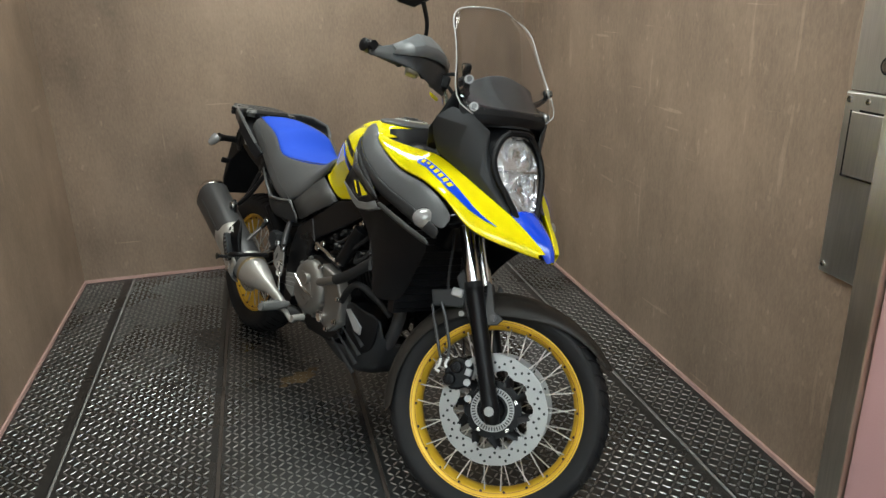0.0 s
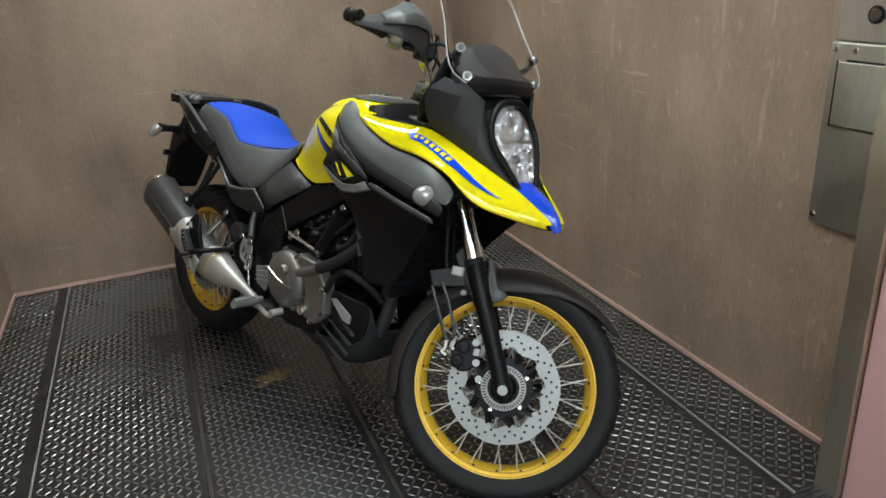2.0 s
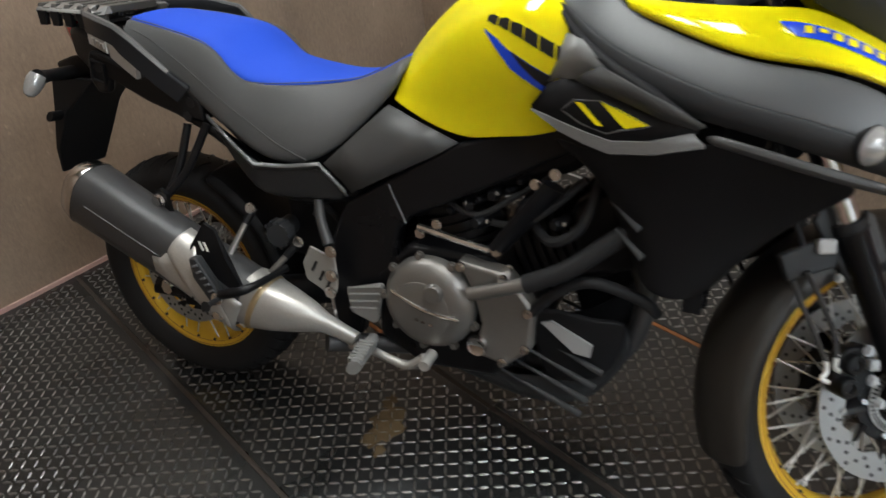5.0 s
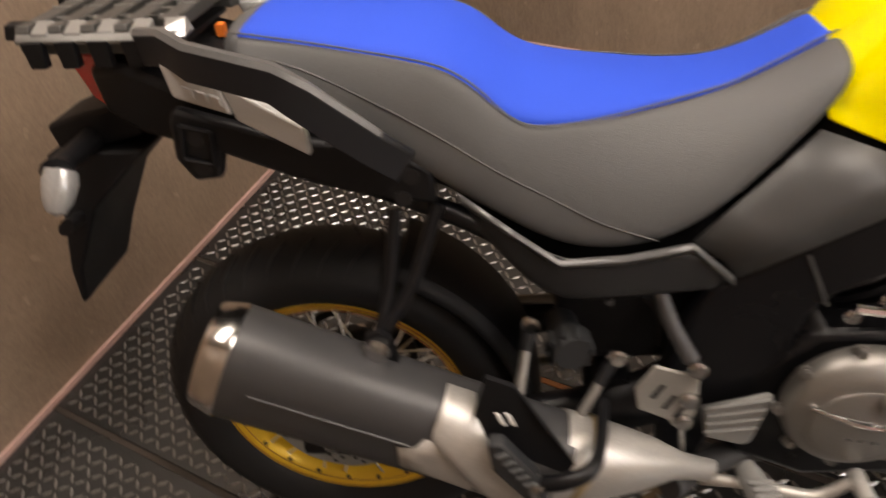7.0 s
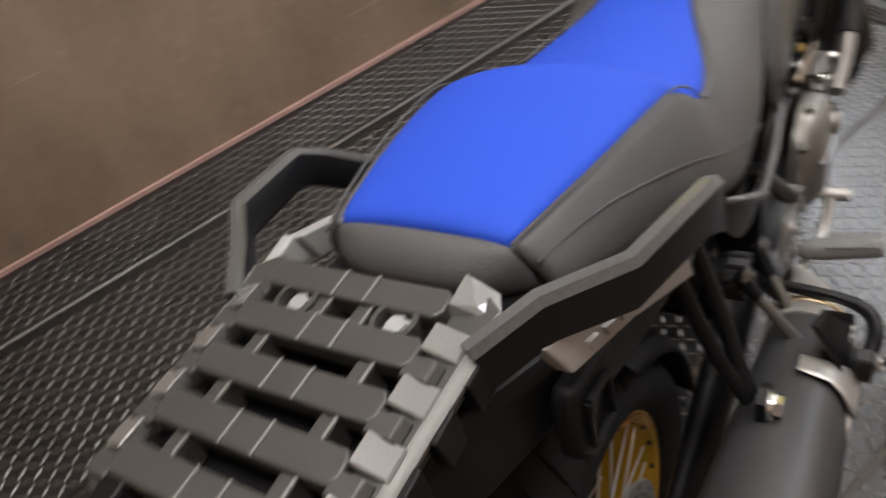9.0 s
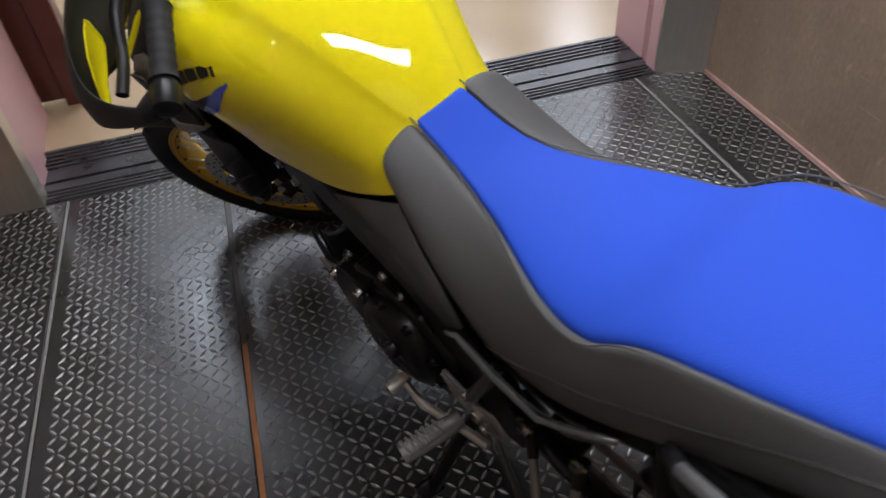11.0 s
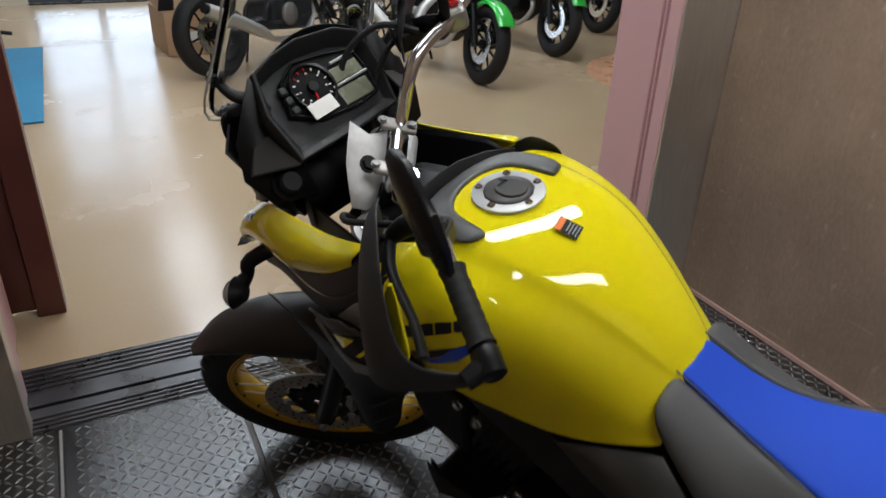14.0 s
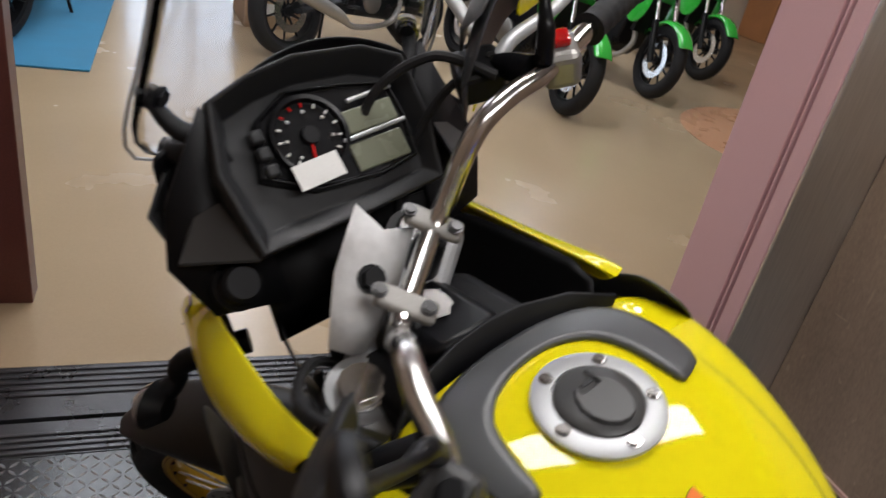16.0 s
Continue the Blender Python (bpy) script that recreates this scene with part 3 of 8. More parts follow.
# wheels
def wheel(name, m, R, width, rim_r, disc_sides, parent):
    """Hub mesh with tyre, rim, spokes and discs round the local y axis."""
    hub = part(name, turned([(0.0, -0.055), (0.028, -0.055), (0.032, -0.045), (0.05, -0.042), (0.055, -0.036), (0.03, -0.02), (0.028, 0.02), (0.055, 0.036), (0.05, 0.042), (0.032, 0.045), (0.028, 0.055), (0.0, 0.055)], 32), BLACK_METAL, parent)
    hub.matrix_local = m
    w = width / 2
    crown = R - rim_r
    prof = []
    for k in range(17):
        a = math.pi * (k / 16 - 0.5) * 1.18
        prof.append((rim_r + 0.008 + crown * (0.10 + 0.86 * max(0.0, math.cos(a)) ** 0.62) if abs(a) < math.pi / 2 else rim_r + 0.004, w * math.sin(max(-math.pi / 2, min(math.pi / 2, a))) * (1.0 if abs(a) < math.pi / 2 else 0.78)))
    top = max(r for r, _ in prof)
    prof = [(r + (R - top) * max(0, (r - rim_r) / (top - rim_r)), y) for r, y in prof]
    tyre = part("tyre", turned(prof + [(rim_r - 0.012, w * 0.55), (rim_r - 0.012, -w * 0.55)], 96, closed=True), RUBBER, hub, "black road tyre with shallow cut grooves", 50)
    count = 44
    bm = bmesh.new()
    for k in range(count):
        for s in (-1, 1):
            a0 = 2 * math.pi * (k + (0.5 if s > 0 else 0)) / count
            line = []
            for q in range(5):
                y = s * w * (0.12 + 0.78 * q / 4)
                r = float(np.interp(abs(y), [abs(p[1]) for p in prof[8:15]], [p[0] for p in prof[8:15]])) + 0.0006
                a = a0 + 0.09 * q / 4
                line.append((r * math.cos(a), y, r * math.sin(a)))
            tube(line, [0.0036, 0.0044, 0.0044, 0.004, 0.002], 5, 1, bm=bm, flat=0.5)
    part("tread_groove", bm, PLASTIC, tyre, "shiny cut groove lines")["kind"] = "stuff"
    rw = w * 0.66
    part("rim", turned([(rim_r + 0.003, -rw), (rim_r + 0.004, -rw + 0.005), (rim_r - 0.010, -rw + 0.008), (rim_r - 0.022, -rw * 0.5), (rim_r - 0.023, 0), (rim_r - 0.022, rw * 0.5), (rim_r - 0.010, rw - 0.008), (rim_r + 0.004, rw - 0.005), (rim_r + 0.003, rw), (rim_r - 0.007, rw + 0.001), (rim_r - 0.018, rw - 0.003), (rim_r - 0.030, rw * 0.55), (rim_r - 0.033, 0), (rim_r - 0.030, -rw * 0.55), (rim_r - 0.018, -rw + 0.003), (rim_r - 0.007, -rw - 0.001)], 96, closed=True), GOLD, hub, "gold anodised spoked rim", 50)
    for s in (-1, 1):
        for r, y in ((rim_r - 0.0085, rw + 0.0012), (rim_r - 0.0195, rw - 0.0022)):
            part("rim_groove", turned([(r - 0.0008, s * y), (r + 0.0008, s * y), (r + 0.0008, s * (y + 0.0006)), (r - 0.0008, s * (y + 0.0006))], 96, closed=True), RUST, hub, "dark groove round the rim")
    for k in range(11):
        for s in (-1, 1):
            for e in (-1, 1):
                a = 2 * math.pi * (k + (0.25 if s > 0 else 0.75)) / 11
                b = a + e * 0.62
                bm = rod((0.05 * math.cos(b), s * 0.04, 0.05 * math.sin(b)), ((rim_r - 0.026) * math.cos(a + e * 0.10), s * rw * 0.72, (rim_r - 0.026) * math.sin(a + e * 0.10)), 0.0021, 6)
                part("spoke", bm, SPOKE, hub)
    for k in range(22):
        a = 2 * math.pi * k / 22
        for s in (-1, 1):
            bm = bmesh.new()
            bolt(bm, ((rim_r - 0.0215) * math.cos(a), s * rw * 0.86, (rim_r - 0.0215) * math.sin(a)), (-math.cos(a) * 0.4, s, -math.sin(a) * 0.4), 0.003, 0.004)
            part("nipple", bm, PLASTIC_GREY, hub)
    return hub


def brake_disc(hub, y, radius, inner):
    rings = []
    for r, at, wave in ((radius, y - 0.0025, 0.0012), (radius, y + 0.0025, 0.0012), (inner, y + 0.0025, 0.006), (inner, y - 0.0025, 0.006), (radius, y - 0.0025, 0.0012)):
        ring = []
        for k in range(120):
            a = 2 * math.pi * k / 120
            q = r - wave * math.cos(10 * a) * (1 if r < radius else 0.6)
            ring.append((q * math.cos(a), at, q * math.sin(a)))
        rings.append(ring)
    bm = loft(rings, caps=False)
    bmesh.ops.remove_doubles(bm, verts=bm.verts, dist=1e-6)
    disc = part("brake_disc", bm, DISC, hub, "grey drilled steel brake disc with wavy edge")
    bm = bmesh.new()
    for k in range(60):
        a = 2 * math.pi * k / 60 + 0.05
        r = inner + (radius - inner) * (0.24, 0.5, 0.78, 0.5)[k % 4]
        for s in (-1, 1):
            turned([(0.0, 0.0), (0.0040, 0.0), (0.0040, 0.0008), (0.0, 0.0008)], 8, Matrix.Translation((r * math.cos(a), y + s * 0.0027, r * math.sin(a))), bm)
    part("drill_hole", bm, INK, disc, "ring of drilled holes")["kind"] = "stuff"
    part("carrier", turned([(0.036, y - 0.004), (0.082, y - 0.003), (0.082, y + 0.003), (0.036, y + 0.004)], 40, closed=True), BLACK_METAL, disc, "black disc carrier")
    out = math.copysign(1, y)
    for k in range(10):
        a = 2 * math.pi * k / 10
        p, q = Vector((math.cos(a), 0, math.sin(a))), Vector((math.cos(a + 0.14), 0, math.sin(a + 0.14)))
        part("carrier_arm", tube([p * 0.074 + Vector((0, y, 0)), q * (inner - 0.001) + Vector((0, y, 0))], [0.020, 0.011], 8, flat=0.3), BLACK_METAL, disc)
        part("rotor_button", bolt(bmesh.new(), q * (inner + 0.001) + Vector((0, y + out * 0.002, 0)), (0, out, 0), 0.0052, 0.005), DISC, disc)
        if k % 2:
            part("carrier_bolt", bolt(bmesh.new(), p * 0.070 + Vector((0, y + out * 0.003, 0)), (0, out, 0), 0.0045, 0.006), CHROME, disc)
    return disc


FRONT = TURN @ Matrix.Translation(AXLE)
front = wheel("front_wheel", FRONT, 0.320, 0.112, 0.256, (-1, 1), bike)
for s in (-1, 1):
    brake_disc(front, s * 0.062, 0.155, 0.108)
sensor = part("sensor_ring", turned([(0.044, -0.071), (0.062, -0.071), (0.062, -0.069), (0.044, -0.069)], 60, closed=True), DISC, front, "toothed steel sensor ring")
bm = bmesh.new()
for k in range(44):
    box(bm, 0.049, 0.059, -0.0716, -0.0708, -0.0017, 0.0017, Matrix.Rotation(2 * math.pi * k / 44, 4, "Y"))
part("sensor_slot", bm, INK, sensor, "slots of the sensor ring")["kind"] = "stuff"
rear = wheel("rear_wheel", Matrix.Translation((-0.012, 0, 0.303)), 0.310, 0.15, 0.222, (-1,), bike)
brake_disc(rear, -0.07, 0.13, 0.09)
bm = turned([(0.095, 0.078), (0.11, 0.078), (0.11, 0.084), (0.095, 0.084)], 47, closed=True)
part("sprocket", bm, BLACK_METAL, rear, "rear chain sprocket")


# seat: blue top, grey sides and rear
SEAT_X = (-0.022, -0.005, 0.025, 0.08, 0.14, 0.20, 0.235, 0.265, 0.29, 0.32, 0.37, 0.43, 0.49, 0.55, 0.60, 0.64, 0.665)
TOPZ = ((-0.022, 0.0, 0.1, 0.2, 0.235, 0.27, 0.305, 0.36, 0.42, 0.50, 0.56, 0.62, 0.665), (0.953, 0.961, 0.953, 0.942, 0.935, 0.908, 0.878, 0.862, 0.852, 0.842, 0.844, 0.868, 0.899))
EDGE = ((-0.040, -0.016, 0.1, 0.2, 0.25, 0.285, 0.31, 0.35, 0.40, 0.45, 0.50, 0.55, 0.60, 0.665), (0.075, 0.086, 0.112, 0.124, 0.128, 0.130, 0.130, 0.128, 0.113, 0.090, 0.068, 0.054, 0.046, 0.042), (0.945, 0.950, 0.936, 0.916, 0.898, 0.858, 0.836, 0.832, 0.831, 0.832, 0.834, 0.841, 0.861, 0.893))
LOWE = ((-0.055, 0.0, 0.164, 0.25, 0.355, 0.43, 0.498, 0.57, 0.638, 0.665), (0.10, 0.118, 0.142, 0.152, 0.155, 0.155, 0.152, 0.138, 0.115, 0.105), (0.905, 0.885, 0.806, 0.745, 0.676, 0.674, 0.690, 0.745, 0.812, 0.845))
rows_top, rows_r = [], []
for x in SEAT_X:
    zt = float(np.interp(x, *TOPZ))
    ye, ze = float(np.interp(x, EDGE[0], EDGE[1])), float(np.interp(x, EDGE[0], EDGE[2]))
    yl, zl = float(np.interp(x, LOWE[0], LOWE[1])), float(np.interp(x, LOWE[0], LOWE[2]))
    rows_top.append([(x, u * ye, zt + (ze - zt) * abs(u) ** 2.2) for u in (-1, -0.8, -0.5, 0, 0.5, 0.8, 1)])
    bulge = 0.012 + 0.22 * max(0.0, 0.115 - ye) * (1 if x > 0.3 else 0)
    rows_r.append([(x, -(ye + (yl - ye) * u + bulge * 4 * u * (1 - u)), ze + (zl - ze) * u + (bulge - 0.012) * 2.4 * u * (1 - u)) for u in (0, 0.12, 0.4, 0.72, 1)])
def rows_r_at(spots):
    """Points on the saddle's right flank at given (x, z)."""
    out = []
    for x, z in spots:
        k = int(np.searchsorted(SEAT_X, x)) or 1
        k = min(k, len(SEAT_X) - 1)
        f = (x - SEAT_X[k - 1]) / (SEAT_X[k] - SEAT_X[k - 1])
        ring = [tuple(p[i] + (q[i] - p[i]) * f for i in range(3)) for p, q in zip(rows_r[k - 1], rows_r[k])]
        out.append((x, float(np.interp(-z, [-q[2] for q in ring], [q[1] for q in ring])) + 0.0005, z))
    return out


seat = soft(thick(part("seat", sheet(rows_top), BLUE_SEAT, bike, "blue vinyl saddle top", 60), 0.03), 2)
for s in (1, -1):
    soft(thick(part("seat_side", sheet([[(x, s * y, z) for x, y, z in r] for r in rows_r]), GREY_SEAT, seat, "dark grey vinyl saddle side", 60), 0.02), 2)
    bm = tube([(x, -s * (float(np.interp(x, EDGE[0], EDGE[1])) + 0.0015), float(np.interp(x, EDGE[0], EDGE[2])) + 0.001) for x in SEAT_X], 0.0012, 6, 3)
    part("piping", bm, GREY_SEAT, seat, "stitched seam")
    seam = []
    for x, y, z in rows_r_at(((-0.02, 0.932), (0.06, 0.915), (0.153, 0.872), (0.22, 0.832), (0.28, 0.79), (0.34, 0.752), (0.40, 0.715), (0.465, 0.688))):
        seam.append((x, s * y, z))
    bm = tube(seam, 0.0014, 6, 4)
    part("piping", bm, SIDE_GREY, seat, "stitched seam")
rows = []
for u in (-1, -0.7, -0.35, 0, 0.35, 0.7, 1):
    zt = 0.957 - 0.010 * abs(u) ** 2.2
    rows.append([(-0.018 + 0.004 * u * u, u * 0.084, zt - 0.002), (-0.038 + 0.014 * u * u, u * 0.089, zt - 0.005), (-0.056 + 0.034 * u ** 4, u * 0.096, zt - 0.022), (-0.055 + 0.038 * u ** 4, u * 0.101, zt - 0.042), (-0.034 + 0.022 * u ** 4, u * 0.103, 0.893)])
soft(thick(part("seat_end", sheet(rows), GREY_SEAT, seat, "grey vinyl rear roll of the saddle", 60), 0.02), 2)

# fuel tank
TX = (0.648, 0.665, 0.70, 0.76, 0.82, 0.88, 0.94, 1.0, 1.04, 1.07)
TANK = {
    "top": (0.880, 0.905, 0.945, 0.996, 1.034, 1.050, 1.055, 1.056, 1.050, 1.035),
    "y1": (0.035, 0.045, 0.060, 0.080, 0.100, 0.112, 0.118, 0.118, 0.112, 0.10),
    "z1": (0.872, 0.892, 0.930, 0.980, 1.018, 1.036, 1.043, 1.044, 1.038, 1.022),
    "y2": (0.062, 0.075, 0.096, 0.132, 0.162, 0.186, 0.205, 0.216, 0.208, 0.195),
    "z2": (0.855, 0.870, 0.892, 0.930, 0.962, 0.980, 0.990, 0.995, 0.995, 0.985),
    "y3": (0.092, 0.102, 0.118, 0.140, 0.164, 0.188, 0.211, 0.228, 0.212, 0.196),
    "z3": (0.832, 0.838, 0.845, 0.858, 0.878, 0.896, 0.905, 0.91, 0.915, 0.915),
    "y4": (0.106, 0.113, 0.122, 0.134, 0.144, 0.158, 0.172, 0.178, 0.18, 0.178),
    "z4": (0.812, 0.806, 0.790, 0.769, 0.760, 0.774, 0.782, 0.80, 0.83, 0.85),
}
rows = []
for i, x in enumerate(TX):
    y1, z1, y2, z2, y3, z3, y4, z4 = (TANK[k][i] for k in ("y1", "z1", "y2", "z2", "y3", "z3", "y4", "z4"))
    dip = float(np.interp(x, (0.66, 0.78, 0.95), (0.0, 0.5, 1.0)))
    half = [(y1 * 0.5, TANK["top"][i] - 0.001), (y1 * 0.92, z1 + 0.003), (y1 + 0.004, z1 - 0.006 * dip), (y1 * 0.78 + y2 * 0.22, z1 * 0.78 + z2 * 0.22 - 0.007 * dip), (y1 * 0.45 + y2 * 0.55, z1 * 0.45 + z2 * 0.55 + 0.006 * dip), (y2 * 0.985, z2 + 0.004), (y2 * 0.6 + y3 * 0.4 + 0.004, z2 * 0.6 + z3 * 0.4), (y3, z3), ((y3 + y4) / 2 - 0.002, (z3 + z4) / 2), (y4, z4 + 0.006), (y4, z4)]
    rows.append([(x, -y, z) for y, z in half[::-1]] + [(x, 0, TANK["top"][i])] + [(x, y, z) for y, z in half])
tank = soft(thick(part("fuel_tank", sheet(rows), YELLOW, bike, "glossy yellow fuel tank", 60), 0.006), 2)

# side covers under the saddle
both("side_cover", [
    [(0.642, -0.116, 0.806), (0.72, -0.128, 0.776), (0.795, -0.142, 0.752)],
    [(0.60, -0.132, 0.770), (0.68, -0.142, 0.735), (0.745, -0.148, 0.722)],
    [(0.55, -0.145, 0.725), (0.61, -0.152, 0.692), (0.66, -0.152, 0.680)],
    [(0.508, -0.158, 0.688), (0.545, -0.158, 0.658), (0.565, -0.152, 0.630)],
], SIDE_GREY, bike, 0.006, 0, "dark matt grey side cover")
both("side_cover", [
    [(0.235, -0.160, 0.762), (0.24, -0.158, 0.745), (0.26, -0.150, 0.69)],
    [(0.30, -0.170, 0.712), (0.30, -0.168, 0.690), (0.31, -0.155, 0.63)],
    [(0.352, -0.174, 0.672), (0.352, -0.172, 0.652), (0.345, -0.158, 0.598)],
    [(0.43, -0.172, 0.676), (0.43, -0.170, 0.655), (0.43, -0.156, 0.600)],
    [(0.506, -0.166, 0.686), (0.508, -0.164, 0.665), (0.51, -0.152, 0.606)],
    [(0.556, -0.158, 0.634), (0.552, -0.156, 0.625), (0.545, -0.150, 0.608)],
], PLASTIC_GREY, bike, 0.006, 1, "dark plastic panel below the saddle")
for s in (1, -1):
    pts = [(0.235, -s * 0.163, 0.766), (0.30, -s * 0.173, 0.716), (0.35, -s * 0.177, 0.677), (0.43, -s * 0.175, 0.680), (0.505, -s * 0.168, 0.690), (0.558, -s * 0.160, 0.634)]
    rows = [[(x, y, z + 0.004) for x, y, z in pts], [(x, y - s * 0.004, z - 0.003) for x, y, z in pts], [(x, y, z - 0.011) for x, y, z in pts]]
    thick(part("silver_trim", sheet(rows), TRIM_SILVER, bike, "dull silver edge trim", 30), 0.004)

# main frame beams
for s in (1, -1):
    y0, y1 = -s * 0.105, -s * 0.142
    out = [(0.540, 0.604), (0.791, 0.748), (0.867, 0.772), (1.0, 0.80), (1.10, 0.86), (1.14, 0.81), (0.960, 0.728), (0.880, 0.684), (0.779, 0.634), (0.690, 0.592), (0.662, 0.560), (0.648, 0.490), (0.632, 0.440), (0.600, 0.400), (0.565, 0.34), (0.55, 0.29), (0.49, 0.29), (0.48, 0.40), (0.50, 0.52)]
    bevelled(part("frame_beam", slab(out, y0, y1), BLACK_METAL, bike, "satin black frame spar"), 0.008, 3)
for s in (1, -1):
    for x, z in ((0.711, 0.562), (0.748, 0.586), (0.870, 0.548), (0.945, 0.690), (0.980, 0.712), (0.896, 0.514)):
        part("frame_bolt", bolt(bmesh.new(), (x, -s * 0.144, z), (0, -s, 0), 0.008, 0.01), CHROME, bike, "bright frame bolt")



part("seam_line", rod((0.645, -0.1435, 0.655), (0.679, -0.1435, 0.578), 0.0022, 6), TRIM_SILVER, bike, "pale edge of the frame cover")
# injectors, plugs and brackets in the dark gap over the engine
random.seed(23)
for x, z, r, d in ((0.800, 0.628, 0.011, 0.030), (0.836, 0.640, 0.008, 0.022), (0.862, 0.655, 0.012, 0.030), (0.893, 0.664, 0.008, 0.020), (0.912, 0.686, 0.007, 0.024), (0.770, 0.610, 0.009, 0.020), (0.845, 0.600, 0.014, 0.040), (0.925, 0.640, 0.016, 0.040), (0.965, 0.650, 0.010, 0.030), (0.990, 0.612, 0.012, 0.030)):
    plug = part("injector_plug", turned([(0.0, -d), (r * 0.7, -d), (r, -d * 0.7), (r, 0.02), (r * 1.3, 0.022), (r * 1.3, 0.03)], 14, Matrix.Translation((x, -0.112, z)) @ pose(0, 0, 0, 0, random.uniform(-30, 30), random.uniform(-30, 30))), BLACK_METAL, bike, "black injector plug")
    if d > 0.025:
        part("clip", bolt(bmesh.new(), (x + 0.006, -0.118 - d * 0.6, z + 0.005), (0.2, -1, 0.3), 0.0030, 0.004), ENGINE, plug, "small dull clip")
for line, r in (([(0.76, -0.115, 0.622), (0.83, -0.135, 0.612), (0.90, -0.128, 0.655), (0.97, -0.12, 0.70)], 0.006), ([(0.80, -0.10, 0.60), (0.88, -0.13, 0.598), (0.95, -0.14, 0.628), (1.03, -0.12, 0.70)], 0.008), ([(0.93, -0.11, 0.60), (0.98, -0.15, 0.585), (1.03, -0.14, 0.62), (1.05, -0.11, 0.70)], 0.010)):
    part("wiring_loom", tube(line, r, 8, 6), RUBBER, bike, "black wiring and hose run")


def steered(ob):
    ob.matrix_local = TURN
    return ob


def bolts(name, spots, way, parent, radius=0.008, depth=0.008, mat=None):
    for at in spots:
        part(name, bolt(bmesh.new(), at, way, radius, depth), mat or CHROME, parent)


def decal(name, top, bottom, side, target, mat, parent, label="", gap=0.0014, cuts=10, reach=0.23):
    """A thin film laid on a body panel from its side; top and bottom: (x, z) lines of two points or more."""
    bm = bmesh.new()
    rows = []
    for k in range(cuts + 1):
        u = k / cuts * (len(top) - 1)
        i = min(int(u), len(top) - 2)
        a, b = [(line[i][0] + (line[i + 1][0] - line[i][0]) * (u - i), line[i][1] + (line[i + 1][1] - line[i][1]) * (u - i)) for line in (top, bottom)]
        rows.append([(a[0] + (b[0] - a[0]) * v / 4, side * (reach(a[0]) if callable(reach) else reach), a[1] + (b[1] - a[1]) * v / 4) for v in range(5)])
    ob = part(name, sheet(rows), mat, parent, label, 60)
    mod = ob.modifiers.new("laid_on", "SHRINKWRAP")
    mod.target, mod.wrap_method, mod.wrap_mode, mod.offset = target, "NEAREST_SURFACEPOINT", "OUTSIDE_SURFACE", gap
    return ob


# ---- tank dress: cap, sticker, stripes, front trim ----
CAP = Matrix.Translation((0.957, 0.004, 1.048)) @ pose(0, 0, 0, -90, 0, 0) @ Matrix.Scale(0.86, 4)
cap = part("fuel_cap", turned([(0.0, -0.004), (0.060, -0.004), (0.063, -0.008), (0.063, -0.012), (0.058, -0.014), (0.044, -0.014), (0.044, -0.009), (0.0, -0.009)], 64, CAP), LIGHT_SILVER, bike, "silver fuel cap ring")
part("cap_disc", turned([(0.0, -0.008), (0.042, -0.008), (0.042, -0.015), (0.038, -0.018), (0.0, -0.019)], 48, CAP), SIDE_GREY, cap, "dark grey cap centre")
outline = [(0.030 * math.cos(radians(a)) - 0.006, 0.026 * math.sin(radians(a))) for a in range(30, 331, 25)] + [(0.010, -0.012), (0.010, 0.012)]
flap = bevelled(part("key_flap", loft([[CAP @ Vector((x, y, z)) for x, z in outline] for y in (-0.018, -0.0225)]), SIDE_GREY, cap, "hinged grey key flap", None), 0.0015, 2)
bm = bmesh.new()
box(bm, 0.016, 0.030, -0.0195, -0.0185, -0.016, -0.012, CAP)
box(bm, 0.016, 0.020, -0.0195, -0.0185, -0.012, 0.004, CAP)
part("flap_gap", bm, INK, cap, "dark gap beside the flap", None)
for k in range(5):
    a = 2 * math.pi * (k + 0.3) / 5
    part("screw", bolt(bmesh.new(), CAP @ Vector((0.052 * math.cos(a), -0.0135, 0.052 * math.sin(a))), CAP.to_3x3() @ Vector((0, -1, 0)), 0.0045, 0.004), CHROME, cap)

bm = bmesh.new()
box(bm, -0.022, 0.022, -0.019, 0.019, 0.0, 0.0012)
sticker = part("warning_label", bm, INK, bike, "small black and orange warning sticker", None)
sticker.matrix_local = Matrix.Translation((0.847, 0.018, 1.0425)) @ Matrix.Rotation(radians(-20), 4, "Y") @ Matrix.Rotation(radians(6), 4, "X") @ Matrix.Rotation(radians(12), 4, "Z") @ Matrix.Scale(0.8, 4)
bm = bmesh.new()
box(bm, 0.010, 0.022, -0.019, 0.019, 0.0013, 0.0018)
part("stripe", bm, ORANGE, sticker, "orange heading bar", None)
for k in range(4):
    bm = bmesh.new()
    box(bm, -0.018 + k * 0.006, -0.0163 + k * 0.006, -0.016, 0.016 - 0.004 * (k % 2), 0.0013, 0.0017)
    part("text_bar", bm, LIGHT_SILVER, sticker, "", None)

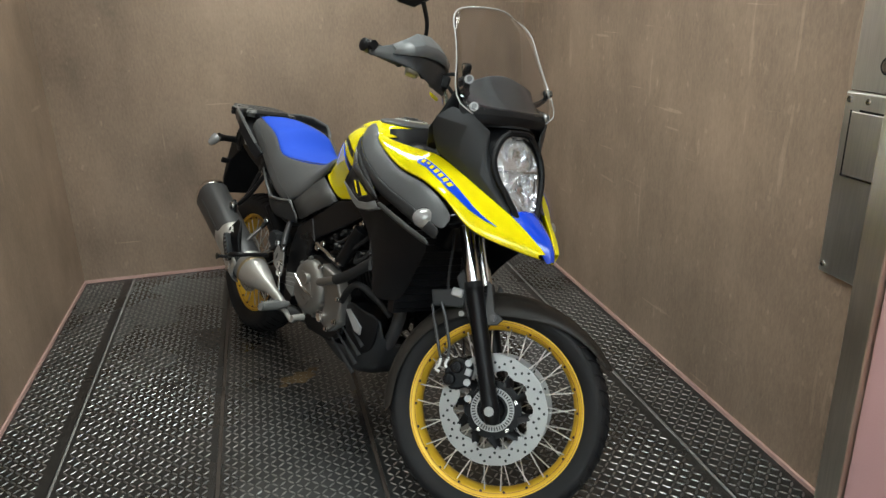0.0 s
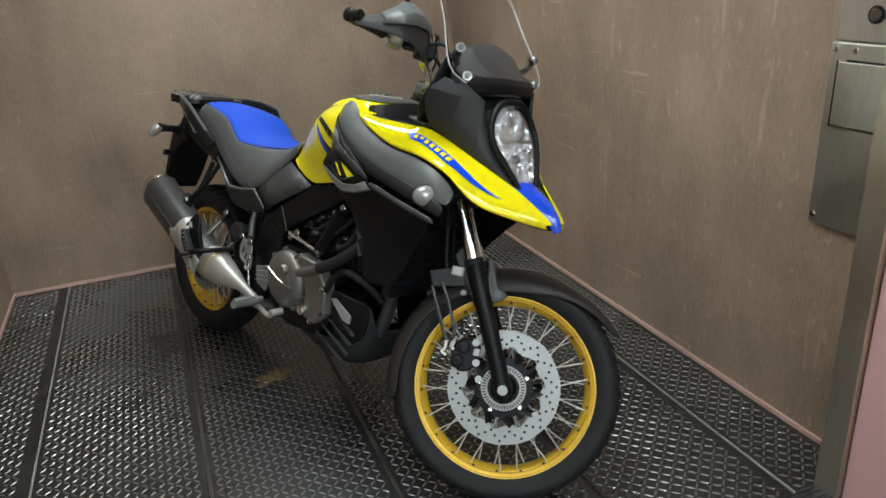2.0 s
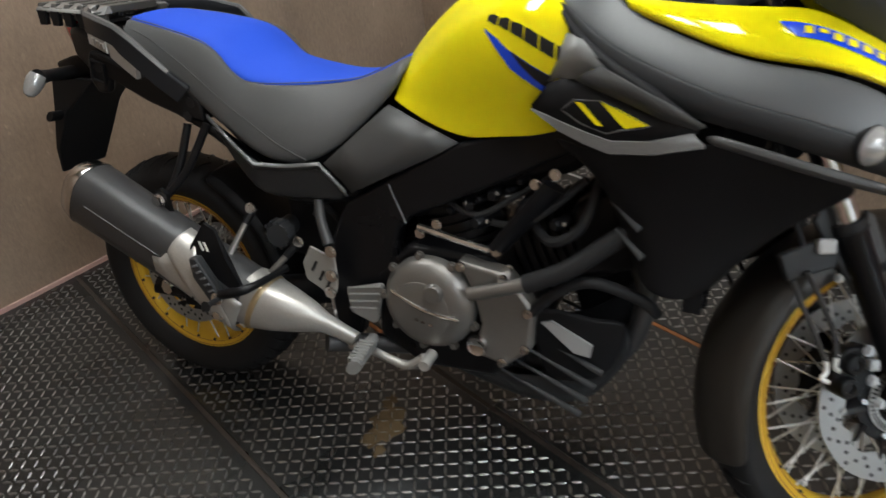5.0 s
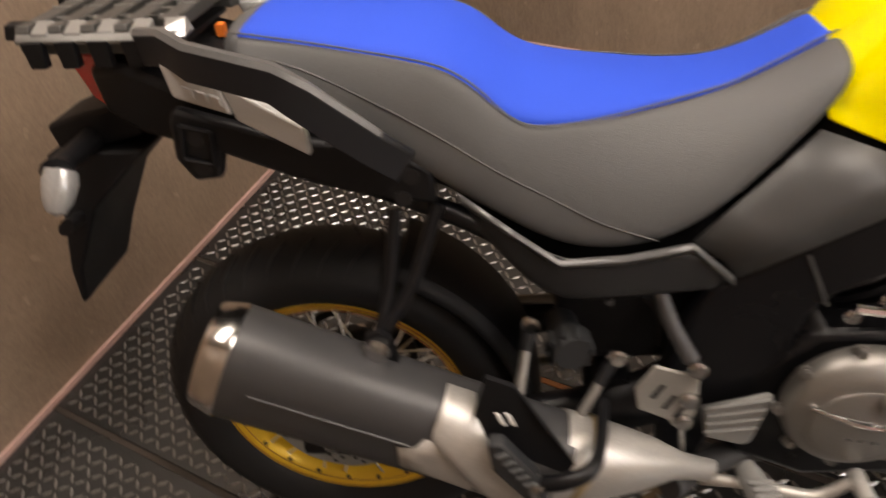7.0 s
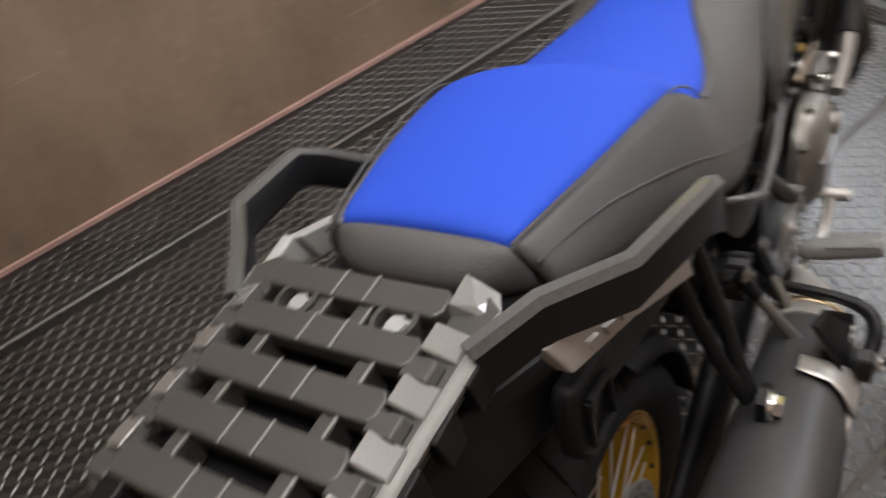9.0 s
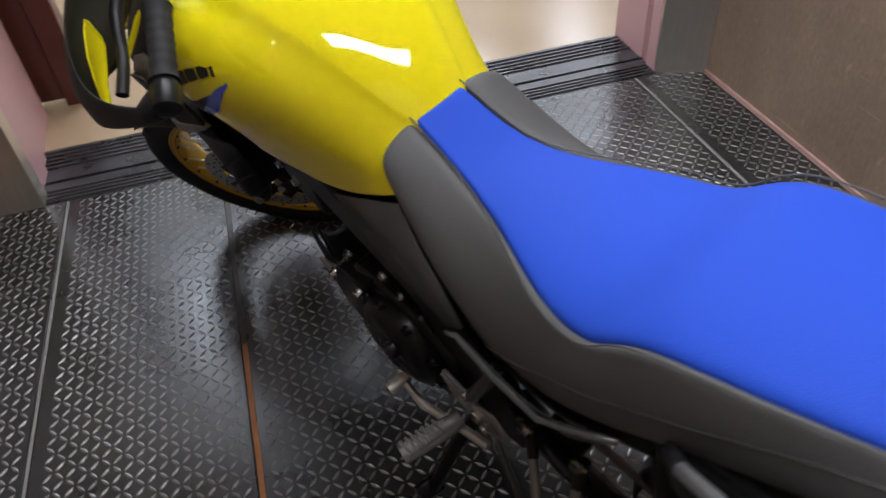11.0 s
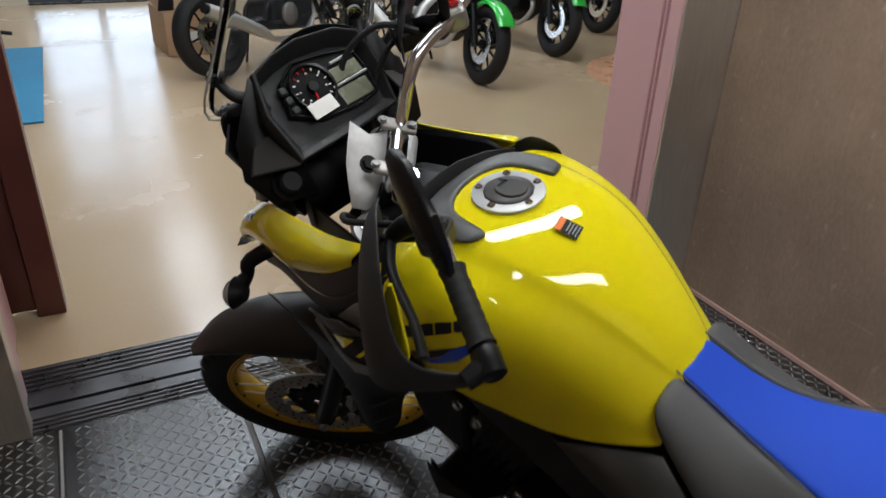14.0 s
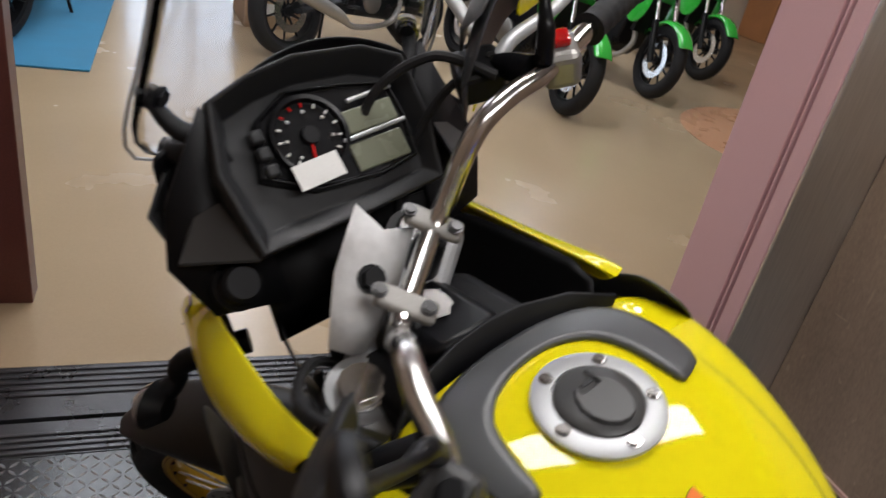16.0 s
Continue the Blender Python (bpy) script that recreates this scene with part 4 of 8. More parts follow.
for s in (-1, 1):
    # maker's name as plain dark blocks
    for k in range(6):
        u0, u1 = k / 6 + 0.010, (k + 1) / 6 - 0.010
        f = lambda u, z: (0.842 + u * 0.182, z + 0.008 - u * 0.082)
        if k == 5 and s < 0:
            u1 = u0 + 0.045
        if k == 0 and s > 0:
            u0 = u1 - 0.045
        for lo, hi in ((0.0, 0.024),):
            decal("name_block", [f(u0, 0.985 + hi - 0.004), f(u1, 0.985 + hi - 0.004)], [f(u0, 0.985 + lo - 0.004), f(u1, 0.985 + lo - 0.004)], s, tank, INK, tank, "plain dark block of the name", cuts=3)
    decal("stripe", [(0.842, 0.970), (0.90, 0.930), (0.985, 0.890)], [(0.845, 0.962), (0.905, 0.893), (0.978, 0.850)], s, tank, BLUE_GLOSS, tank, "blue tank flash")
    decal("stripe", [(0.905, 0.928), (0.95, 0.905), (0.99, 0.888)], [(0.925, 0.905), (0.955, 0.880), (0.985, 0.862)], s, tank, INK, tank, "black tank flash", 0.0022)

# dark trim round the tank's nose, with an arm running back on each side of the cap
INNER = [(1.034, 0.0), (1.032, 0.030), (1.020, 0.062), (0.998, 0.086), (0.965, 0.094), (0.940, 0.096), (0.926, 0.100)]
OUTER = [(1.080, 0.0), (1.078, 0.045), (1.070, 0.090), (1.048, 0.125), (1.005, 0.142), (0.960, 0.143), (0.934, 0.122)]
ARMS = [(-1, a, b, 0.74, 0.92) for a, b in list(zip(INNER, OUTER))[:0:-1]] + [(1, a, b, 1.0, 1.04) for a, b in zip(INNER, OUTER)]
rows = [[(a[0] + (b[0] - a[0]) * v / 3, s * (a[1] * fa + (b[1] * fb - a[1] * fa) * v / 3), 1.075) for v in range(4)] for s, a, b, fa, fb in ARMS]
trim = part("tank_trim", sheet(rows), SILVER_GREY, bike, "dark grey plastic surround at the tank's front", 60)
soft(trim, 1)
mod = trim.modifiers.new("laid_on", "SHRINKWRAP")
mod.target, mod.wrap_method, mod.wrap_mode, mod.offset = tank, "NEAREST_SURFACEPOINT", "OUTSIDE_SURFACE", 0.006
thick(trim, 0.006)
rows = [[(1.052, -0.140, 1.030), (1.078, -0.098, 1.038), (1.090, -0.04, 1.046), (1.092, 0.0, 1.048), (1.090, 0.04, 1.046), (1.078, 0.098, 1.038), (1.052, 0.140, 1.030)], [(1.07, -0.140, 0.93), (1.09, -0.098, 0.92), (1.10, -0.04, 0.91), (1.10, 0.0, 0.91), (1.10, 0.04, 0.91), (1.09, 0.098, 0.92), (1.07, 0.140, 0.93)]]
thick(part("trim_skirt", sheet(rows), PLASTIC, trim, "black front wall below the surround", 60), 0.004)

# ---- side fairings ----
def slim(x, s):
    """The nose stands a little to the right of the frame's middle line."""
    return 1.0 if s > 0 else float(np.interp(x, (1.10, 1.29, 1.37, 1.45, 1.55, 1.66), (1.0, 0.89, 0.81, 0.74, 0.74, 1.0)))


for s in (1, -1):
    def mir(rows):
        tuck = [1.0, 0.96, 0.86, 0.78, 0.72] if s < 0 else [1.0] * 5
        back = 0.0 if s > 0 else 0.036
        return [[(x + back * float(np.interp(x, (1.0, 1.3), (1, 0))), s * y * slim(x, s) * float(np.interp(x, (1.0, 1.1, 1.2, 1.3, 1.45), tuck)), z) for x, y, z in r] for r in rows]

    upper = [(1.00, -0.165, 1.046), (1.06, -0.188, 1.034), (1.10, -0.205, 0.992), (1.16, -0.218, 0.970), (1.23, -0.226, 0.944), (1.29, -0.230, 0.930), (1.37, -0.228, 0.924), (1.45, -0.222, 0.896), (1.50, -0.208, 0.850)]
    middle = [(0.985, -0.190, 1.010), (1.02, -0.222, 0.985), (1.07, -0.240, 0.950), (1.14, -0.252, 0.920), (1.21, -0.260, 0.895), (1.28, -0.264, 0.875), (1.36, -0.264, 0.860), (1.44, -0.256, 0.835), (1.50, -0.240, 0.812)]
    lower = [(0.985, -0.200, 0.955), (1.02, -0.228, 0.925), (1.07, -0.246, 0.898), (1.14, -0.258, 0.872), (1.20, -0.264, 0.850), (1.28, -0.268, 0.835), (1.36, -0.268, 0.815), (1.43, -0.262, 0.795), (1.48, -0.255, 0.780)]
    # Left shroud takes a darker grey for the shade it stands in.
    shroud = part("side_fairing", sheet(mir([upper, [((a[0] + b[0]) / 2, (a[1] + b[1]) / 2 - 0.003, (a[2] + b[2]) / 2 + 0.002) for a, b in zip(upper, middle)], middle])), SILVER_GREY if s > 0 else PLASTIC_GREY, bike, "matt grey side fairing" if s > 0 else "left side fairing, darkened for the shade there", 60)
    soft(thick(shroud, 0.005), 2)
    # Same panel turned under: its shade is painted as a darker grey.
    under = [[(x, y - 0.002, z + 0.004) for x, y, z in middle], [((a[0] + c[0]) / 2, (a[1] + c[1]) / 2 - 0.004, (a[2] + c[2]) / 2) for a, c in zip(middle, lower)], [(x, y + 0.016, z) for x, y, z in lower]]
    soft(thick(part("fairing_lower", sheet(mir(under)), PLASTIC_GREY, shroud, "lower half of the fairing, its shade put in as darker grey", 60), 0.005), 2)
    fold = [(0.99, -0.198, 1.000), (1.03, -0.232, 0.962), (1.09, -0.252, 0.920), (1.15, -0.262, 0.888), (1.21, -0.268, 0.852)]
    if s > 0:
        part("fold_line", tube([(x, s * y, z) for x, y, z in fold], [0.002, 0.006, 0.008, 0.008, 0.003], 8, 5, flat=0.4), PLASTIC, shroud, "dark recessed fold")
    facet = [[(0.978, -0.206, 0.882), (1.0, -0.216, 0.930), (1.015, -0.226, 0.962)], [(1.0, -0.220, 0.893), (1.025, -0.233, 0.935), (1.04, -0.240, 0.955)], [(1.034, -0.232, 0.897), (1.060, -0.245, 0.916), (1.082, -0.251, 0.919)]]
    thick(part("fairing_facet", sheet(mir(facet)), FACET, shroud, "paler grey facet", 30), 0.004)
    facet = [[(1.030, -0.236, 0.897), (1.05, -0.246, 0.910), (1.074, -0.256, 0.921)], [(1.10, -0.248, 0.874), (1.11, -0.255, 0.888), (1.12, -0.262, 0.900)], [(1.17, -0.258, 0.850), (1.175, -0.263, 0.861), (1.18, -0.268, 0.873)], [(1.215, -0.263, 0.841), (1.22, -0.266, 0.845), (1.226, -0.270, 0.849)]]
    thick(part("fairing_facet", sheet(mir(facet)), SIDE_GREY, shroud, "dark grey facet over the vent", 30), 0.004)

    def vent_y(x):
        return -float(np.interp(x, (0.955, 1.0, 1.05, 1.10, 1.17, 1.22), (0.214, 0.219, 0.233, 0.241, 0.252, 0.261)))

    vent = [[(x, vent_y(x), lo), (x, vent_y(x) + 0.002, lo * 0.5 + hi * 0.5), (x, vent_y(x) - 0.001, hi)] for x, lo, hi in ((0.957, 0.843, 0.850), (0.984, 0.826, 0.884), (1.025, 0.814, 0.904), (1.06, 0.806, 0.897), (1.12, 0.804, 0.868), (1.17, 0.815, 0.852), (1.215, 0.834, 0.843))]
    thick(part("vent_panel", sheet(mir(vent)), PLASTIC, shroud, "black recessed vent panel", 40), 0.004)
    slot = [(1.008, 0.846), (1.028, 0.863), (1.072, 0.867), (1.147, 0.836), (1.106, 0.826), (1.083, 0.818), (1.039, 0.829)]
    if s > 0:
        part("vent_rim", tube([(x, s * slim(x, s) * (vent_y(x) - 0.002), z) for x, z in slot + slot[:1]], 0.0022, 6, 1), SIDE_GREY, shroud, "raised rim of the vent")
    for top, low in ((((1.030, 0.861), (1.042, 0.860)), ((1.066, 0.829), (1.076, 0.829))), (((1.071, 0.866), (1.101, 0.857), (1.146, 0.838)), ((1.088, 0.849), (1.100, 0.838), (1.111, 0.829)))):
        rows = [[(x, vent_y(x) - 0.004, z) for x, z in line] for line in (top, low)]
        thick(part("slit", sheet(mir(rows)), YELLOW, shroud, "yellow vent slit", None), 0.003)
    upper_lip = [(0.957, 0.843), (0.995, 0.831), (1.043, 0.818), (1.091, 0.808), (1.148, 0.814), (1.210, 0.834)]
    lower_lip = [(0.962, 0.838), (1.004, 0.812), (1.046, 0.799), (1.088, 0.788), (1.157, 0.796), (1.227, 0.816)]
    rows = [[(x, vent_y(x) + 0.004, z + 0.003) for x, z in upper_lip], [(x, vent_y(x) - 0.007, z) for x, z in upper_lip], [(x, vent_y(x) - 0.006, z) for x, z in lower_lip], [(x, vent_y(x) + 0.008, z - 0.005) for x, z in lower_lip]]
    thick(part("silver_lip", sheet(mir(rows)), LIP, shroud, "dull silver lower lip", 25), 0.004)
    edge = [(1.225, -0.266, 0.836), (1.30, -0.269, 0.820), (1.38, -0.268, 0.800), (1.48, -0.256, 0.778)]
    rows = [[(x, y, z + 0.005) for x, y, z in edge], [(x, y - 0.006, z - 0.006) for x, y, z in edge], [(x, y + 0.002, z - 0.016) for x, y, z in edge]]
    if s > 0:
        soft(thick(part("lower_edge", sheet(mir(rows)), SIDE_GREY, shroud, "dark grey lower edge", 60), 0.004), 1)
    fin = [[(0.985, -0.195, 0.800), (1.03, -0.205, 0.786), (1.13, -0.225, 0.788), (1.22, -0.240, 0.826), (1.32, -0.244, 0.812), (1.46, -0.235, 0.776)],
           [(1.00, -0.190, 0.778), (1.06, -0.200, 0.760), (1.14, -0.212, 0.745), (1.22, -0.216, 0.752), (1.31, -0.212, 0.745), (1.40, -0.200, 0.725)],
           [(1.05, -0.180, 0.745), (1.12, -0.200, 0.712), (1.165, -0.208, 0.690), (1.22, -0.205, 0.680), (1.28, -0.195, 0.672), (1.34, -0.175, 0.665)],
           [(1.10, -0.165, 0.660), (1.145, -0.195, 0.630), (1.168, -0.202, 0.615), (1.21, -0.198, 0.605), (1.25, -0.182, 0.600), (1.295, -0.155, 0.605)],
           [(1.13, -0.155, 0.560), (1.152, -0.190, 0.545), (1.172, -0.197, 0.535), (1.20, -0.194, 0.530), (1.225, -0.178, 0.530), (1.25, -0.155, 0.540)]]
    soft(thick(part("radiator_cowl", sheet([[(x, s * y * slim(x, s), z) for x, y, z in r] for r in fin]), PLASTIC, shroud, "black plastic radiator side cowl", 60), 0.005), 2)
    for k in range(2):
        part("slat", tube([(1.085 + 0.01 * k, -s * 0.178, 0.69 - 0.05 * k), (1.14 + 0.008 * k, -s * 0.206, 0.655 - 0.05 * k)], [0.002, 0.007], 8, flat=0.35), PLASTIC_GREY, shroud)
    # indicator
    stalk = part("indicator", tube([(1.40, -s * (0.17 if s > 0 else 0.11), 0.862), (1.43, -s * 0.185, 0.850), (1.432, -s * (0.215 if s > 0 else 0.20), 0.842 if s > 0 else 0.825), (1.434, -s * (0.240 if s > 0 else 0.225), 0.836 if s > 0 else 0.810)], [0.016, 0.015, 0.012, 0.018], 12, 4), PLASTIC, bike, "front turn indicator")
    part("indicator_housing", turned([(0.0, 0.022), (0.018, 0.022), (0.030, 0.006), (0.034, 0.0)], 24, Matrix.Translation((1.432, -s * (0.250 if s > 0 else 0.236), 0.833 if s > 0 else 0.806)) @ pose(0, 0, 0, 0, 0, s * 55) @ Matrix.Diagonal((1.0, s, 0.85, 1))), PLASTIC, stalk)
    part("lens", turned([(0.0, -0.020), (0.016, -0.017), (0.027, -0.008), (0.032, 0.0), (0.028, 0.002), (0.0, 0.001)], 24, Matrix.Translation((1.433, -s * (0.251 if s > 0 else 0.237), 0.833 if s > 0 else 0.806)) @ pose(0, 0, 0, 0, 0, s * 55) @ Matrix.Diagonal((1.0, s, 0.85, 1))), LENS_WHITE, stalk, "clear indicator lens")

    # yellow nose cowl
    cu = [(1.08, -0.180, 1.026), (1.126, -0.186, 1.019), (1.19, -0.183, 1.012), (1.294, -0.173, 1.006), (1.337, -0.167, 1.002), (1.403, -0.138, 0.965), (1.466, -0.110, 0.929), (1.537, -0.078, 0.889), (1.561, -0.066, 0.876), (1.622, -0.040, 0.834), (1.669, -0.016, 0.793)]
    cl = [(1.092, -0.205, 0.994), (1.156, -0.222, 0.972), (1.228, -0.230, 0.946), (1.29, -0.234, 0.932), (1.368, -0.231, 0.928), (1.452, -0.226, 0.900), (1.481, -0.216, 0.882), (1.515, -0.195, 0.842), (1.545, -0.165, 0.816), (1.602, -0.105, 0.797), (1.664, -0.034, 0.778)]
    cl = [(x, y * slim(x, s), z) for x, y, z in cl]
    if s > 0:
        cu = [(x, y, z - float(np.interp(x, (1.08, 1.30, 1.36), (0.013, 0.009, 0.0)))) for x, y, z in cu]
    rows = [cu, [(a[0] * 0.93 + b[0] * 0.07, a[1] * 0.93 + b[1] * 0.07 - 0.003, a[2] * 0.93 + b[2] * 0.07) for a, b in zip(cu, cl)], [((a[0] + b[0]) / 2, (a[1] + b[1]) / 2 - 0.012, (a[2] + b[2]) / 2 + 0.008) for a, b in zip(cu, cl)], [(b[0], b[1] - 0.003, b[2] + 0.010) for b in cl], cl] + ([[(x, y + 0.004, z - float(np.interp(x, (1.09, 1.2, 1.4, 1.55, 1.66), (0.012, 0.022, 0.024, 0.010, 0.004)))) for x, y, z in cl]] if s < 0 else []) + [[(x, y + 0.02, z - (0.004 if s > 0 else 0.026)) for x, y, z in cl]]
    cowl = soft(thick(part("nose_cowl", sheet([[(x, s * y, z) for x, y, z in q] for q in rows]), YELLOW, bike, "glossy yellow nose cowl", 60), 0.004), 2)
    def on_cowl(x, v):
        a, q = [[float(np.interp(x, [p[0] for p in line], [p[k] for p in line])) for k in (1, 2)] for line in (cu, cl)]
        return (x, s * (a[0] + (q[0] - a[0]) * v - 0.020), a[1] + (q[1] - a[1]) * v + 0.018)

    def film(name, rows, mat, label, gap):
        ob = part(name, sheet(rows), mat, cowl, label, 60)
        mod = ob.modifiers.new("laid_on", "SHRINKWRAP")
        mod.target, mod.wrap_method, mod.wrap_mode, mod.offset = cowl, "NEAREST_SURFACEPOINT", "OUTSIDE_SURFACE", gap

    def flash(x):
        return float(np.interp(x, (1.30, 1.45, 1.575), (0.30, 0.40, 0.56))), float(np.interp(x, (1.30, 1.32, 1.46, 1.575), (0.34, 0.62, 0.70, 0.575)))

    film("stripe", [[on_cowl(x, flash(x)[0] + (flash(x)[1] - flash(x)[0]) * v / 4) for v in range(5)] for x in np.linspace(1.30 if s > 0 else 1.40, 1.575, 24)], BLUE_GLOSS, "blue cowl flash", 0.0014)
    for k in range(0 if s > 0 else 4, 7):
        x0 = 1.332 + k * 0.0185
        v0, v1 = flash(x0)
        lo, hi = v0 + (v1 - v0) * 0.22, v0 + (v1 - v0) * (0.74 if k != 1 else 0.5)
        film("name_block", [[on_cowl(x, lo + (hi - lo) * v / 3) for v in range(4)] for x in (x0, x0 + 0.006, x0 + 0.012)], YELLOW, "plain yellow block of the model name", 0.0026)
    # inner black liner seen from the saddle
    rows = [[(1.08, -0.176, 1.022), (1.19, -0.178, 1.004), (1.29, -0.165, 0.998), (1.34, -0.16, 0.99)], [(1.08, -0.15, 0.93), (1.19, -0.15, 0.90), (1.29, -0.15, 0.88), (1.36, -0.14, 0.87)], [(1.08, -0.10, 0.86), (1.19, -0.10, 0.84), (1.29, -0.10, 0.82), (1.38, -0.10, 0.80)]]
    soft(thick(part("cowl_liner", sheet(mir(rows)), PLASTIC, bike, "black inner fairing liner", 60), 0.003), 1)

# blue beak
rows = []
for x, w, z, d in ((1.545, 0.056, 0.884, 0.000), (1.585, 0.050, 0.860, 0.004), (1.622, 0.042, 0.835, 0.007), (1.650, 0.032, 0.812, 0.010), (1.672, 0.020, 0.790, 0.006), (1.678, 0.014, 0.772, 0.0)):
    rows.append([(x - 0.01, -w, z - 0.006), (x, -w * 0.6, z + d), (x + 0.004, 0, z + d * 1.5 + 0.004), (x, w * 0.6, z + d), (x - 0.01, w, z - 0.006)])
soft(thick(part("beak", sheet(rows), BLUE_GLOSS, bike, "glossy blue beak tip", 60), 0.004), 2)
rows = [[(1.50, -0.19, 0.838), (1.50, 0, 0.82), (1.50, 0.19, 0.838)], [(1.56, -0.14, 0.808), (1.56, 0, 0.80), (1.56, 0.14, 0.808)], [(1.66, -0.03, 0.776), (1.664, 0, 0.774), (1.66, 0.03, 0.776)]]
soft(thick(part("beak_underside", sheet(rows), PLASTIC, bike, "black beak underside", 60), 0.004), 1)

# ---- headlamp and nose ----
lamp_out = [(-0.030, 1.078), (-0.062, 1.055), (-0.085, 1.010), (-0.082, 0.965), (-0.062, 0.925), (-0.045, 0.890), (-0.020, 0.850), (0.020, 0.850), (0.045, 0.890), (0.062, 0.925), (0.082, 0.965), (0.085, 1.010), (0.062, 1.055), (0.030, 1.078)]
def lamp_x(z, y, push=0.0):
    return 1.468 + (1.078 - z) * 0.42 - 2.2 * y * y + push
rings = []
for f, push in ((1.0, -0.012), (1.0, 0.0), (0.93, 0.008), (0.6, 0.013), (0.2, 0.015)):
    rings.append([(lamp_x(0.965 + (z - 0.965) * f, y * f, push), y * f, 0.965 + (z - 0.965) * f) for y, z in lamp_out])
headlamp = soft(thick(part("headlamp", loft(rings[1:] + [[(lamp_x(0.965, 0, 0.0155), 0.004 * y, 0.965 + 0.004 * (z - 0.965)) for y, z in lamp_out]], caps=False), CLEAR_LENS, bike, "clear stacked headlamp lens", 60), 0.002), 1)
headlamp.visible_shadow = False
random.seed(11)
rings = []
for f, push in ((0.98, -0.006), (0.9, -0.016), (0.78, -0.022), (0.64, -0.030), (0.48, -0.036), (0.3, -0.042), (0.12, -0.045)):
    ring = []
    for k in range(28):
        a, e = lamp_out[k // 2], lamp_out[(k // 2 + 1) % 14]
        y, z = (a[0] * (1 - k % 2 / 2) + e[0] * (k % 2 / 2)) * f, 0.965 + ((a[1] * (1 - k % 2 / 2) + e[1] * (k % 2 / 2)) - 0.965) * f
        ring.append((lamp_x(z, y, push + random.uniform(-0.013, 0.009) - 0.006 * math.sin(z * 420)), y, z))
    rings.append(ring)
part("reflector", loft(rings), REFLECTOR, headlamp, "faceted silver reflector", None)
for z, r in ((1.028, 0.040), (0.935, 0.044)):
    spot = Matrix.Translation((lamp_x(z, 0, -0.024), 0, z)) @ pose(0, 0, 0, 0, 0, 90)
    part("bulb_shield", turned([(0.0, -0.010), (r * 0.25, -0.008), (r * 0.3, 0.0), (r * 0.42, 0.003), (r * 0.42, 0.010)], 24, spot), CHROME, headlamp, "round projector shield")
    part("reflector_ring", turned([(r * 0.86, -0.012), (r * 0.95, -0.014), (r, -0.010), (r * 0.8, 0.006)], 28, spot, closed=True), REFLECTOR, headlamp, "bright reflector bowl ring")
    for k in range(10):
        a = 2 * math.pi * k / 10
        part("reflector_facet", slab([(0.48 * r * math.cos(a), 0.48 * r * math.sin(a)), (0.84 * r * math.cos(a - 0.22), 0.84 * r * math.sin(a - 0.22)), (0.84 * r * math.cos(a + 0.22), 0.84 * r * math.sin(a + 0.22))], -0.006 - 0.003 * (k % 3), 0.002, spot), REFLECTOR, headlamp, "wedge of the reflector", None)
bm = bmesh.new()
tube([(lamp_x(0.984, -0.075, -0.002), -0.078, 0.984), (lamp_x(0.984, 0, -0.002), 0, 0.984), (lamp_x(0.984, 0.075, -0.002), 0.078, 0.984)], 0.004, 8, 4, bm=bm)
part("lamp_divider", bm, CHROME, headlamp)
rings = [[(lamp_x(0.965 + (z - 0.965) * f, y * f, push) + (0 if push > -0.05 else 0.0), y * f, 0.965 + (z - 0.965) * f) for y, z in lamp_out] for f, push in ((1.02, -0.010), (1.16, -0.022), (1.12, -0.10))]
part("lamp_housing", loft(rings, caps=False), PLASTIC, headlamp, "black lamp housing", 50)
rim = [(lamp_x(z, y, 0.004), y * 1.05, 0.965 + (z - 0.965) * 1.04) for y, z in lamp_out]
part("lamp_bezel", tube(rim + rim[:1], 0.009, 8, 3), PLASTIC, headlamp, "black lamp bezel")

for s in (1, -1):
    rows = [[(1.337, -0.168, 1.001), (1.403, -0.139, 0.964), (1.466, -0.111, 0.928), (1.537, -0.079, 0.888), (1.561, -0.066, 0.876)],
            [(1.338, -0.190, 1.040), (1.410, -0.150, 1.005), (1.468, -0.115, 0.965), (1.512, -0.088, 0.915), (1.548, -0.060, 0.884)],
            [(1.350, -0.208, 1.072), (1.415, -0.155, 1.045), (1.462, -0.112, 1.005), (1.490, -0.088, 0.945), (1.538, -0.052, 0.892)],
            [(1.372, -0.217, 1.099), (1.425, -0.150, 1.085), (1.462, -0.105, 1.045), (1.474, -0.092, 0.985), (1.530, -0.046, 0.897)],
            [(1.392, -0.182, 1.130), (1.432, -0.140, 1.115), (1.460, -0.096, 1.080), (1.464, -0.092, 1.020), (1.528, -0.044, 0.898)]]
    bevelled(thick(part("nose_panel", sheet([[(x, s * y * (1.0 if s > 0 or y > -0.16 else 0.9), z) for x, y, z in r] for r in rows]), PLASTIC_GREY, bike, "black plastic nose side panel", 32), 0.005), 0.004, 2, 20)
rows = []
for u in (-1, -0.75, -0.4, 0, 0.4, 0.75, 1):
    y = u * 0.140
    rows.append([(1.366 - 0.012 * u * u, y * 0.86, 1.236 - 0.042 * u * u), (1.385 - 0.012 * u * u, y * 0.92, 1.222 - 0.050 * u * u), (1.410 - 0.02 * u * u, y * 0.98, 1.182 - 0.035 * u * u), (1.455 - 0.045 * u * u, y * 1.02, 1.140 - 0.02 * u * u), (1.468 - 0.05 * u * u, y * 0.8, 1.095 - 0.01 * u * u)])
